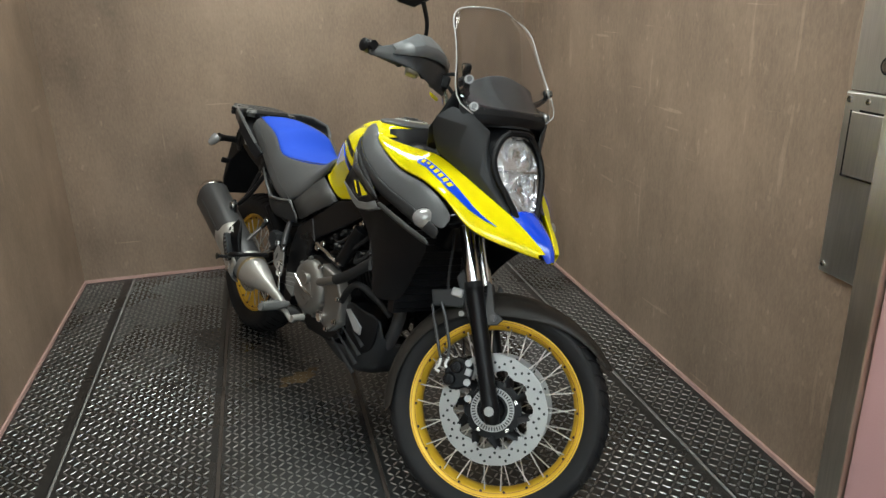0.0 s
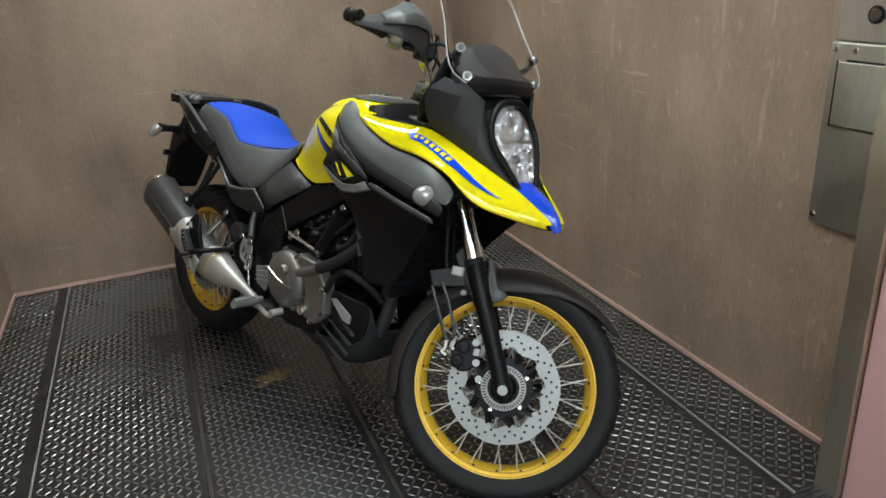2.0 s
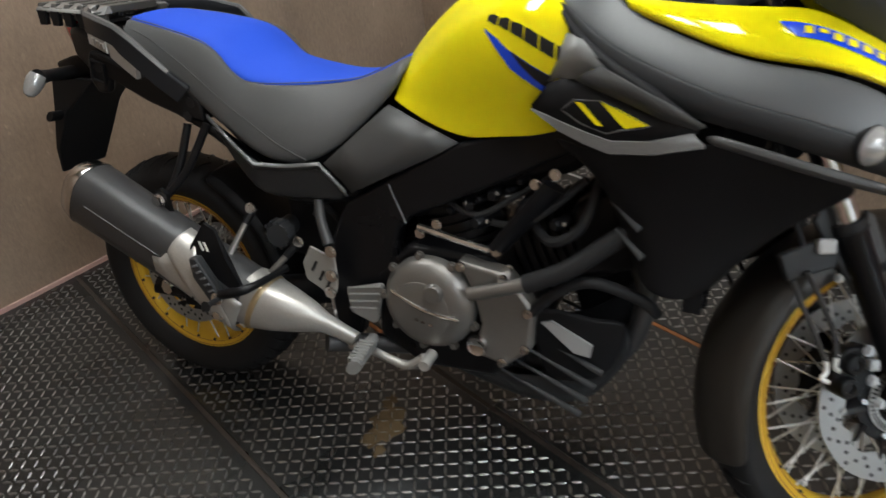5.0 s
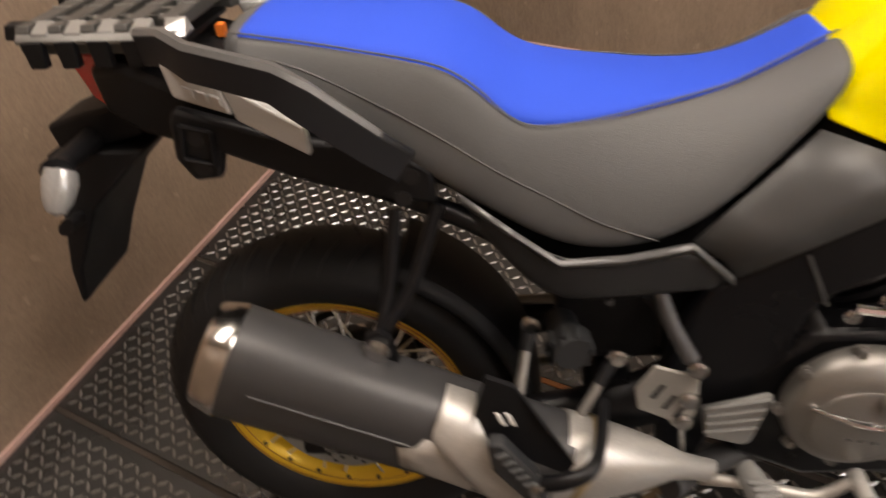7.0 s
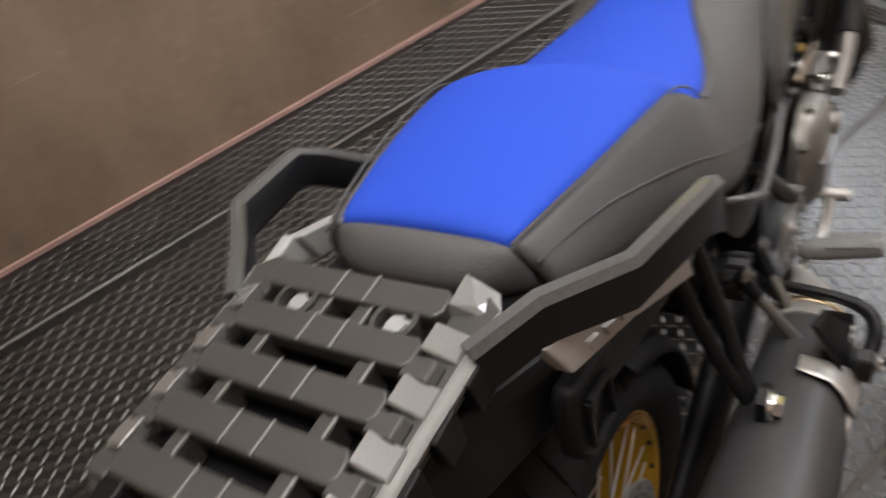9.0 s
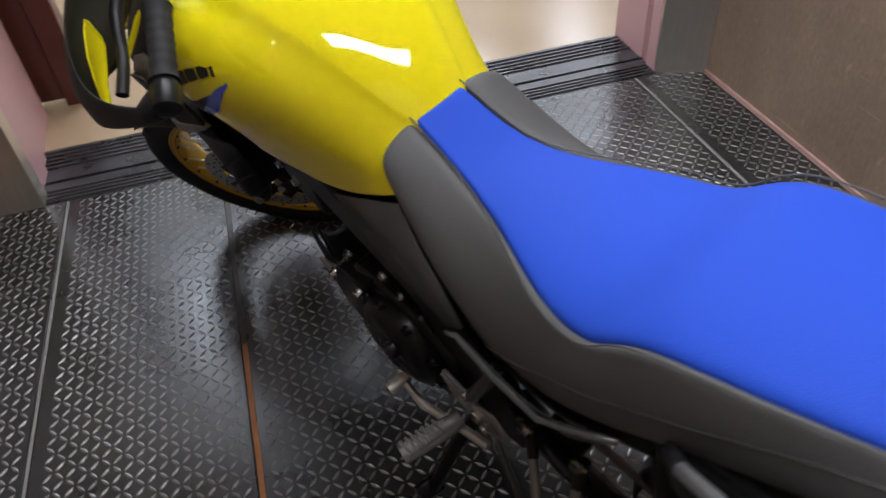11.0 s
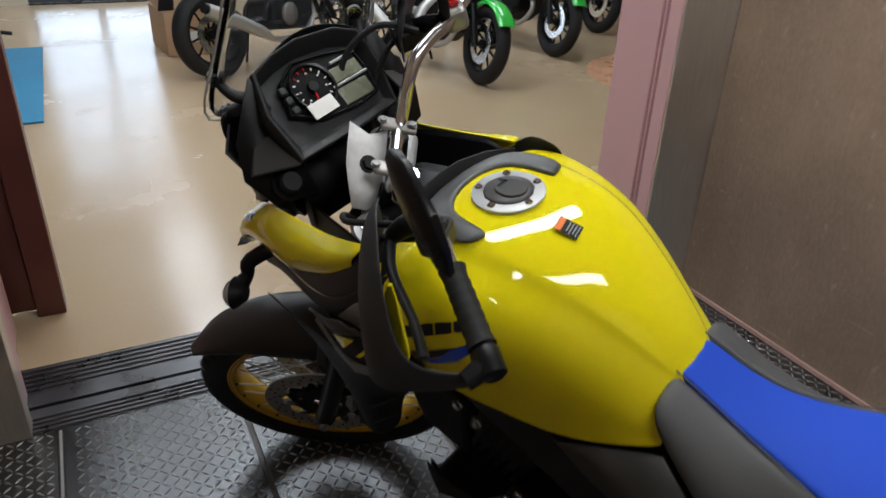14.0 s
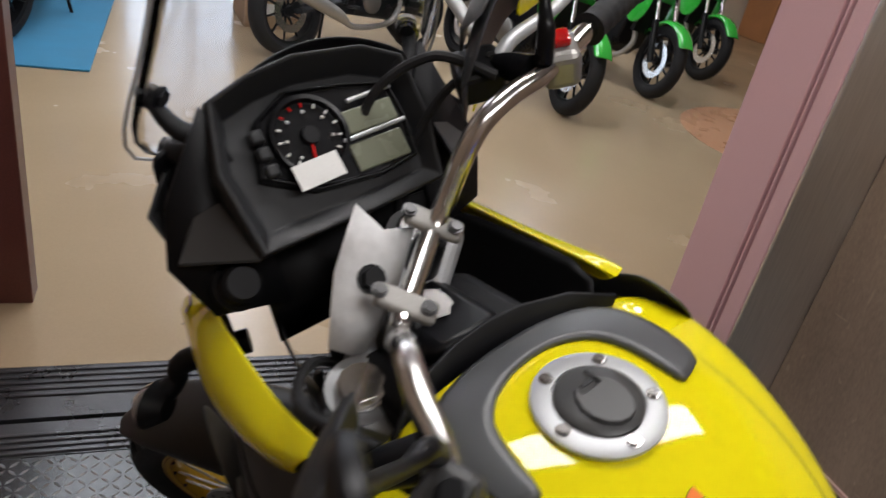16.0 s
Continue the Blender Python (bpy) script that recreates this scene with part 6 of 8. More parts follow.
    # mirror
    stem = part("mirror", tube([(1.082, s * 0.205, 1.165), (1.080, s * 0.215, 1.195), (1.084, s * 0.235, 1.215), (1.085, s * 0.270, 1.270), (1.068, s * 0.305, 1.315)], [0.010, 0.009, 0.006, 0.006, 0.007], 10, 5), BLACK_METAL, bar, "black rear-view mirror on a bent stem")
    out = [(-0.057, 0.020), (-0.030, 0.052), (0.040, 0.056), (0.082, 0.030), (0.104, -0.004), (0.078, -0.026), (0.02, -0.048), (-0.045, -0.036), (-0.066, -0.008)]
    along = Vector((-0.050, s * 0.105, -0.068)).normalized()
    back = Vector((-1, -s * 0.60, -0.10))
    back = (back - along * back.dot(along)).normalized()
    rise = along.cross(back) * s
    if rise.z < 0:
        rise = -rise
    C = Vector((1.044, s * 0.330, 1.322))
    M = Matrix([[-back[k], along[k] * s, rise[k], C[k]] for k in range(3)] + [[0, 0, 0, 1]])
    out = [(y * 0.86 - 0.012, z * (0.74 if y > -0.02 else 0.62)) for y, z in out]
    rings = [[(-0.004, s * y * 0.92, z * 0.90) for y, z in out], [(-0.008, s * y * 0.98, z * 0.98) for y, z in out], [(0.002, s * y * 1.03, z * 1.04) for y, z in out], [(0.009, s * y * 0.9, z * 0.85) for y, z in out], [(0.014, s * y * 0.5, z * 0.45) for y, z in out]]
    head = bevelled(part("mirror_shell", loft(rings, m=M), BLACK_METAL, stem, "thin black mirror shell", 50), 0.003, 2)
    part("mirror_glass", loft([[(-0.0065, s * y * 0.88, z * 0.86) for y, z in out], [(-0.003, s * y * 0.88, z * 0.86) for y, z in out]], m=M), MIRROR, stem, "mirror glass")
# reservoir, cables
bm = bmesh.new()
box(bm, -0.026, 0.026, -0.028, 0.028, -0.018, 0.020, Matrix.Translation((1.156, -0.222, 1.132)) @ pose(0, 0, 0, 0, 0, 25))
res = bevelled(part("fluid_reservoir", bm, PLASTIC, bar, "black brake fluid reservoir", None), 0.008, 3)
bolts("screw", [(1.142, -0.230, 1.152), (1.170, -0.214, 1.152)], (0, 0, 1), res, 0.004, 0.003)
for pts, r in (([(1.13, -0.20, 1.15), (1.20, -0.20, 1.17), (1.27, -0.16, 1.12), (1.27, -0.09, 0.98), (1.25, -0.05, 0.86)], 0.0055), ([(1.10, -0.22, 1.135), (1.18, -0.21, 1.13), (1.24, -0.15, 1.04), (1.24, -0.07, 0.92)], 0.005), ([(1.13, 0.20, 1.14), (1.21, 0.17, 1.12), (1.25, 0.09, 1.04), (1.24, 0.03, 0.90)], 0.005), ([(1.10, 0.22, 1.13), (1.18, 0.18, 1.09), (1.22, 0.10, 1.0), (1.21, 0.05, 0.88)], 0.0045)):
    part("cable", tube(pts, r, 8, 8), RUBBER, bar, "black control cable")
# film-wrapped key plate hanging at the bars
rows = [[(1.246, 0.034, 1.112), (1.226, 0.016, 1.084), (1.214, -0.014, 1.080)], [(1.231, 0.060, 1.088), (1.214, 0.034, 1.070), (1.200, 0.010, 1.056)], [(1.217, 0.082, 1.068), (1.200, 0.052, 1.046), (1.188, 0.032, 1.034)], [(1.200, 0.100, 1.040), (1.186, 0.076, 1.028), (1.178, 0.058, 1.018)], [(1.184, 0.115, 1.014), (1.174, 0.098, 1.002), (1.170, 0.083, 1.000)]]
wrap = thick(part("film_wrap", sheet(rows), SILVER_WRAP, bike, "wrinkled pale protective film at the ignition", 60), 0.0012)
part("key", bolt(bmesh.new(), (1.204, 0.050, 1.052), (-0.75, 0.1, 0.6), 0.011, 0.014), PLASTIC, wrap, "black key head")

# ---- engine and lower parts ----
bm = loft([[(x, y * (1.0 if k else 0.92), z) for x, z in ((0.60, 0.30), (0.60, 0.46), (0.68, 0.53), (0.86, 0.53), (0.94, 0.44), (0.93, 0.31), (0.86, 0.26), (0.70, 0.25))] for k, y in enumerate((-0.155, -0.13, 0.13, 0.155))])
engine = bevelled(part("engine", bm, BLACK_METAL, bike, "black engine crankcase"), 0.014, 3)
for nm, a, b, r in (("cylinder", (0.90, 0, 0.50), (1.06, 0, 0.58), 0.085), ("cylinder", (0.76, 0, 0.50), (0.70, 0, 0.68), 0.085)):
    A, B = Vector(a), Vector(b)
    pts, radii = [], []
    for k in range(9):
        pts += [A.lerp(B, k / 9), A.lerp(B, k / 9 + 0.05), A.lerp(B, k / 9 + 0.051), A.lerp(B, k / 9 + 0.109)]
        radii += [r, r, r + 0.012, r + 0.012]
    bm = tube(pts, radii, 20, 1)
    part(nm, bm, BLACK_METAL, engine, "black finned cylinder")
bm = loft([[(x, y, z) for x, z in ((1.02, 0.50), (1.12, 0.53), (1.15, 0.62), (1.06, 0.68), (1.0, 0.64))] for y in (-0.11, 0.11)])
bevelled(part("cylinder_head", bm, BLACK_METAL, engine, "black cylinder head"), 0.012, 2)
for s in (-1, 1):
    C = Matrix.Translation((0.738, s * 0.155, 0.425))
    D = C @ (Matrix.Identity(4) if s < 0 else pose(0, 0, 0, 0, 0, 180))
    # Left castings are silver too; black puts their shade into the colour.
    cast = ENGINE if s < 0 else BLACK_METAL
    cover = part("engine_cover", turned([(0.098, 0.0), (0.098, -0.018), (0.090, -0.032), (0.074, -0.040), (0.060, -0.043), (0.0, -0.044)], 56, D), cast, engine, "round cast engine cover")
    part("cover_disc", turned([(0.0, -0.0465), (0.056, -0.0465), (0.062, -0.044), (0.064, -0.038)], 40, D @ Matrix.Translation((-0.008, 0, -0.006))), cast, cover, "raised round boss")
    part("cover_rib", tube([D @ Vector((-0.072, -0.043, 0.028)), D @ Vector((0.0, -0.048, 0.0)), D @ Vector((0.074, -0.044, -0.012))], [0.003, 0.005, 0.003], 8, 4), CHROME if s < 0 else BLACK_METAL, cover, "cast rib")
    part("filler_cap", turned([(0.0, -0.014), (0.017, -0.014), (0.019, -0.010), (0.019, 0.004)], 24, D @ Matrix.Translation((0.024, -0.043, 0.040))), cast, cover)
    for k in range(3):
        bm = bmesh.new()
        box(bm, -0.022 + k * 0.016, -0.012 + k * 0.016, -0.0465, -0.044, -0.030 - k * 0.003, -0.024 - k * 0.003, D)
        part("name_block", bm, CHROME, cover, "plain cast block", None)
    for k in range(9):
        a = radians(20 + k * 40)
        part("cover_bolt", bolt(bmesh.new(), D @ Vector((0.102 * math.cos(a), -0.012, 0.102 * math.sin(a))), D.to_3x3() @ Vector((0, -1, 0)), 0.007, 0.012), cast, cover)
    rings = [[(x, s * y, z) for x, z in ((0.80, 0.53), (0.90, 0.515), (0.955, 0.45), (0.95, 0.36), (0.90, 0.315), (0.83, 0.33), (0.85, 0.40), (0.83, 0.47))] for y in (0.13, 0.168, 0.175)]
    bevelled(part("side_case", loft(rings), cast, engine, "cast side case"), 0.010, 3)
    bolts("case_bolt", [(0.81, s * 0.176, 0.52), (0.895, s * 0.176, 0.508), (0.945, s * 0.176, 0.445), (0.94, s * 0.176, 0.365), (0.895, s * 0.176, 0.325)], (0, s, 0), engine, 0.007, 0.012)
    part("level_window", turned([(0.0, -0.004), (0.014, -0.004), (0.020, -0.008), (0.022, 0.002)], 24, Matrix.Translation((0.842, s * 0.176, 0.352)) @ (Matrix.Identity(4) if s < 0 else pose(0, 0, 0, 0, 0, 180))), CHROME, engine, "round oil level window")
    if s > 0:
        continue
    part("coolant_pipe", tube([(0.835, s * 0.195, 0.474), (0.905, s * 0.198, 0.500), (0.955, s * 0.196, 0.520)], 0.0135, 14, 4), ENGINE, engine, "cast coolant pipe")
    part("coolant_hose", tube([(0.945, s * 0.196, 0.516), (1.02, s * 0.19, 0.555), (1.09, s * 0.17, 0.61), (1.16, s * 0.15, 0.66)], 0.0175, 14, 5), RUBBER, engine, "black rubber coolant hose")
    part("hose", tube([(0.93, s * 0.16, 0.42), (1.00, s * 0.175, 0.50), (1.06, s * 0.175, 0.53), (1.14, s * 0.15, 0.50), (1.17, s * 0.12, 0.46)], 0.011, 10, 6), RUBBER, engine, "thin black hose")
    part("frame_brace", tube([(0.87, s * 0.142, 0.55), (0.98, s * 0.146, 0.69)], [0.020, 0.026], 12, flat=0.5), BLACK_METAL, bike, "black engine hanger")
    part("frame_brace", tube([(0.71, s * 0.150, 0.578), (0.86, s * 0.154, 0.552)], 0.007, 8), CHROME, bike, "thin bright link")
bm = bmesh.new()
box(bm, 1.215, 1.245, -0.17, 0.17, 0.50, 0.82)
radiator = part("radiator", bm, PLASTIC, bike, "black radiator behind the fork", None)
for k in range(14):
    bm = bmesh.new()
    box(bm, 1.246, 1.252, -0.165, 0.165, 0.510 + k * 0.022, 0.514 + k * 0.022)
    part("fin", bm, BLACK_METAL, radiator, "", None)
bm = loft([[(x, y, z) for x, z in ((0.66, 0.56), (1.0, 0.70), (1.20, 0.86), (1.24, 0.98), (1.10, 1.0), (0.70, 0.88), (0.58, 0.70))] for y in (-0.098, 0.098)])
bevelled(part("airbox", bm, PLASTIC, bike, "black airbox and inner frame"), 0.02, 2)
bm = loft([[(x, y, z) for x, z in ((1.20, 0.86), (1.10, 1.02), (1.25, 1.00), (1.34, 0.80), (1.30, 0.70), (1.22, 0.70))] for y in (-0.05, 0.05)])
bevelled(part("steering_head", bm, BLACK_METAL, bike, "black steering head"), 0.02, 2)

# skid pan
rows = []
for x, w, zb, zt in ((0.68, 0.10, 0.235, 0.275), (0.80, 0.125, 0.215, 0.275), (0.92, 0.14, 0.190, 0.270), (1.02, 0.14, 0.190, 0.300), (1.09, 0.13, 0.255, 0.37), (1.13, 0.115, 0.35, 0.45)):
    rows.append([(x - 0.02, -w, zt), (x, -w * 1.02, (zb + zt) / 2), (x, -w * 0.8, zb), (x + 0.01, 0, zb - 0.006), (x, w * 0.8, zb), (x, w * 1.02, (zb + zt) / 2), (x - 0.02, w, zt)])
pan = soft(thick(part("skid_pan", sheet(rows), PLASTIC_GREY, bike, "dark plastic under-engine cowl", 60), 0.006), 1)
for s in (-1, 1):
    part("pan_badge", slab([(0.965, 0.418), (0.985, 0.425), (1.065, 0.388), (1.062, 0.362), (1.03, 0.365)], s * 0.150, s * 0.156), LIGHT_SILVER, pan, "pale silver inlay", None)
    rows = [[(0.93, s * 0.145, 0.435), (0.99, s * 0.152, 0.46), (1.07, s * 0.148, 0.44), (1.13, s * 0.125, 0.45)], [(0.95, s * 0.145, 0.36), (1.01, s * 0.152, 0.375), (1.07, s * 0.148, 0.35), (1.12, s * 0.125, 0.37)], [(0.97, s * 0.14, 0.27), (1.02, s * 0.145, 0.29), (1.07, s * 0.138, 0.29), (1.10, s * 0.12, 0.32)]]
    soft(thick(part("pan_side", sheet(rows), PLASTIC, pan, "", 60), 0.005), 1)
    for k in range(4):
        part("pan_rib", tube([(0.88 + 0.03 * k, s * 0.143, 0.285 + 0.03 * k), (1.05 + 0.012 * k, s * 0.152, 0.225 + 0.035 * k)], [0.003, 0.007], 8, flat=0.4), PLASTIC_GREY, pan)
# Header pipe darkened to muffler grey for the shade under the engine.
part("header_pipe", tube([(1.10, -0.05, 0.56), (1.14, -0.06, 0.48), (1.12, -0.07, 0.36), (1.02, -0.06, 0.28), (0.80, -0.06, 0.26), (0.60, -0.12, 0.27), (0.50, -0.20, 0.295)], 0.021, 14, 6), CAN, bike, "header pipe, its shade put in as dark grey")

# exhaust
AX0, AX1 = Vector((0.232, -0.235, 0.440)), Vector((-0.078, -0.243, 0.592))
way = (AX1 - AX0).normalized()
side = Vector((0, 1, 0))
upv = way.cross(side).normalized()
def oval(c, ry, rz, n=28, p=2.6):
    out = []
    for k in range(n):
        q = 2 * math.pi * k / n
        cx, sx = math.cos(q), math.sin(q)
        out.append(c + side * ry * math.copysign(abs(cx) ** (2 / p), cx) + upv * rz * math.copysign(abs(sx) ** (2 / p), sx))
    return out
CONE = ((0.330, -0.229, 0.396, 0.068), (0.372, -0.226, 0.381, 0.065), (0.415, -0.221, 0.370, 0.055), (0.462, -0.213, 0.358, 0.040), (0.505, -0.203, 0.344, 0.022), (0.535, -0.190, 0.324, 0.018), (0.560, -0.178, 0.303, 0.018))
chamber = part("exhaust_chamber", loft([oval(Vector((x, y, z)), r * 0.84, r, 28, 2.3) for x, y, z, r in CONE]), EXHAUST, bike, "satin steel tapering exhaust chamber", 50)
part("weld_band", loft([oval(Vector((x, y, z)), r * 0.84, r, 28, 2.3) for x, y, z, r in ((0.362, -0.227, 0.385, 0.067), (0.364, -0.227, 0.384, 0.0685), (0.372, -0.226, 0.381, 0.0675), (0.374, -0.226, 0.380, 0.0655))]), HEAT_TINT, chamber, "straw-coloured heat tint at the weld", 60)
can = part("muffler", loft([oval(AX0.lerp(AX1, u), 0.058 * f, 0.070 * f) for u, f in ((-0.34, 0.97), (0.10, 1.0), (0.945, 1.06), (0.96, 1.04))]), CAN, bike, "dark grey oval muffler", 60)
tip = part("end_cap", loft([oval(AX0.lerp(AX1, u), 0.058 * f, 0.070 * f) for u, f in ((0.955, 1.075), (0.965, 1.085), (1.04, 0.98), (1.055, 0.93), (1.045, 0.86), (0.98, 0.80))]), CHROME, can, "polished steel end cap", 60)
part("outlet", loft([oval(AX0.lerp(AX1, u), 0.045 * f, 0.055 * f) for u, f in ((0.985, 1.0), (0.99, 0.98))]), INK, tip, "black outlet mouth", 60)
part("muffler_crease", tube([AX0.lerp(AX1, u) - side * 0.0605 - upv * 0.012 for u in (0.25, 0.5, 0.85)], 0.0018, 8), CAN, can)
def on_can(along, v, gap):
    """Point on the muffler's outer flank: metres forward of its axis point, height from -1 to 1 across its oval."""
    c = AX0 - way * along
    return c - side * (0.058 * max(0.0, 1 - abs(v) ** 2.6) ** (1 / 2.6) + gap * (1 - v * v * 0.8)) - upv * v * (0.070 + gap)


def plate_on(outline, y0, y1):
    """Outline of (x, z), bent inwards towards its top and bottom."""
    def bow(z, y):
        return y + 1.5 * max(0.0, abs(z - 0.45) - 0.05) ** 2 * 6
    return loft([[(x, bow(z, y), z) for x, z in outline] for y in (y1, y0)])


flange_l = ((0.40, -0.072), (0.16, -0.080), (0.05, -0.100), (-0.20, -0.092), (-0.41, -0.086), (-0.46, -0.045), (-0.54, 0.0), (-0.61, 0.047), (-0.80, 0.082), (-0.95, 0.110))
rows = [[on_can(a + (0.130 - a) * k / 6, v, 0.004) for k in range(7)] for v, a in flange_l]
flange = thick(part("shield_flange", sheet(rows), EXHAUST, can, "satin steel lower flange of the heat shield", 40), 0.002)
saddle_l = ((1.0, -0.066, -0.028), (0.9, -0.067, -0.020), (0.75, -0.068, -0.004), (0.6, -0.068, 0.015), (0.45, -0.066, 0.032), (0.25, -0.045, 0.055), (0.0, -0.018, 0.085), (-0.3, 0.014, 0.110), (-0.61, 0.049, 0.120), (-0.85, 0.085, 0.125), (-0.97, 0.108, 0.130))
rows = [[on_can(a + (b - a) * k / 5, v, 0.009) for k in range(6)] for v, a, b in saddle_l]
shield = bevelled(thick(part("heat_shield", sheet(rows), EXHAUST, can, "satin steel heat shield over the muffler", 40), 0.003), 0.0012, 1)
for k in range(2):
    c = on_can(0.018 + 0.016 * k, -0.42 - 0.06 * k, 0.0042)
    part("vent_slot", tube([c - upv * 0.008, c + upv * 0.008], 0.003, 8, flat=0.5), INK, flange, "narrow vent slot")
inset = [(0.256, 0.560), (0.290, 0.552), (0.330, 0.503), (0.362, 0.442), (0.335, 0.392), (0.300, 0.385), (0.262, 0.430), (0.232, 0.485), (0.240, 0.520)]
part("bracket_plate", plate_on(inset, -0.276, -0.284), PLASTIC, shield, "black bracket plate behind the peg", 40)
peg = [(0.258, 0.506), (0.276, 0.508), (0.317, 0.446), (0.320, 0.410), (0.302, 0.402), (0.261, 0.462)]
pad = bevelled(part("folded_peg", plate_on(peg, -0.290, -0.312), PLASTIC_GREY, bike, "folded dark grey pillion footpeg", 40), 0.004)
for k in range(5):
    part("rib", rod((0.268 + 0.008 * k, -0.313, 0.489 - 0.013 * k), (0.281 + 0.008 * k, -0.313, 0.495 - 0.013 * k), 0.0028, 6), GUARD_GREY, pad)
part("peg_carrier", tube([(0.405, -0.185, 0.452), (0.396, -0.260, 0.452), (0.380, -0.298, 0.448), (0.350, -0.308, 0.440), (0.322, -0.304, 0.430)], [0.008, 0.008, 0.010, 0.011, 0.011], 12, 4), BLACK_METAL, bike, "black cranked pillion peg carrier")
part("peg_knob", tube([(0.322, -0.312, 0.424), (0.326, -0.345, 0.428), (0.327, -0.356, 0.429)], [0.006, 0.006, 0.012], 12, 2), RUBBER, pad, "black ball end")
for k in range(2):
    part("slot", slab([(0.268 + k * 0.012, 0.535), (0.273 + k * 0.012, 0.535), (0.280 + k * 0.012, 0.515), (0.275 + k * 0.012, 0.515)], -0.2845, -0.2862), WHITE, shield, "pale slot seen through the shield", None)
bolts("shield_bolt", [(0.296, -0.292, 0.372), (0.318, -0.310, 0.424)], (0, -1, 0), shield, 0.010, 0.010)
lug = part("muffler_hanger", slab([(0.095, 0.565), (0.145, 0.555), (0.140, 0.60), (0.125, 0.612), (0.108, 0.605)], -0.215, -0.225), BLACK_METAL, can, "black hanger lug")
part("hanger_bolt", bolt(bmesh.new(), (0.121, -0.225, 0.586), (0, -1, 0), 0.013, 0.014), CHROME, lug, "bright hanger bolt")

# inner mudguard and battery case over the rear wheel
rows = []
for k in range(9):
    a = radians(-6 + k * 9)
    x, z = math.cos(a), math.sin(a)
    rows.append([(-0.012 + (0.336 - dr) * x, y, 0.303 + (0.336 - dr) * z) for y, dr in ((-0.086, 0.030), (-0.080, 0.006), (0, 0), (0.080, 0.006), (0.086, 0.030))])
soft(thick(part("inner_mudguard", sheet(rows), PLASTIC, bike, "black inner rear mudguard", 60), 0.004), 1)
bm = bmesh.new()
box(bm, 0.345, 0.555, -0.080, 0.080, 0.43, 0.66)
case = bevelled(part("battery_case", bm, PLASTIC, bike, "black battery and relay case", None), 0.012, 2)
for s in (-1, 1):
    for x, z in ((0.385, 0.63), (0.47, 0.60), (0.42, 0.54)):
        bolts("case_screw", [(x, s * 0.079, z)], (0, s, 0), case, 0.005, 0.006, TRIM_SILVER)
    part("case_hose", tube([(0.37, s * 0.082, 0.63), (0.41, s * 0.09, 0.60), (0.45, s * 0.088, 0.57), (0.49, s * 0.08, 0.52), (0.495, s * 0.08, 0.46)], 0.007, 8, 5), RUBBER, case, "black breather hose")

# footrests, brackets, shock, swingarm
for s in (-1, 1):
    arm = part("swingarm", tube([(0.52, s * 0.105, 0.40), (0.40, s * 0.120, 0.37), (0.10, s * 0.120, 0.315), (-0.06, s * 0.120, 0.30)], [0.045, 0.036, 0.030, 0.026], 12, 4, flat=0.5), BLACK_METAL, bike, "black swingarm beam")
    bolts("axle_nut", [(-0.012, s * 0.128, 0.303)], (0, s, 0), arm, 0.017, 0.014)
part("swingarm_bridge", tube([(0.42, -0.11, 0.385), (0.42, 0.11, 0.385)], 0.04, 14, flat=0.8), BLACK_METAL, bike)
spring = [(0.43 - 0.10 * u, 0.038 * math.cos(u * 40), 0.34 + 0.26 * u + 0.038 * 0.35 * math.sin(u * 40)) for u in np.linspace(0, 1, 70).tolist()]
part("shock_spring", tube(spring, 0.006, 6, 1), BLACK_METAL, bike, "black rear shock spring")
knob = part("preload_knob", turned([(0.0, -0.030), (0.026, -0.030), (0.030, -0.024), (0.030, 0.0), (0.022, 0.004), (0.022, 0.05)], 24, Matrix.Translation((0.362, -0.125, 0.508)) @ pose(0, 0, 0, 0, 0, 12)), PLASTIC_GREY, bike, "black preload adjuster knob")
for k in range(10):
    a = 2 * math.pi * k / 10
    part("knob_rib", rod((0.362 + 0.030 * math.cos(a), -0.153, 0.508 + 0.030 * math.sin(a)), (0.362 + 0.030 * math.cos(a), -0.128, 0.508 + 0.030 * math.sin(a)), 0.004, 6), PLASTIC_GREY, knob)
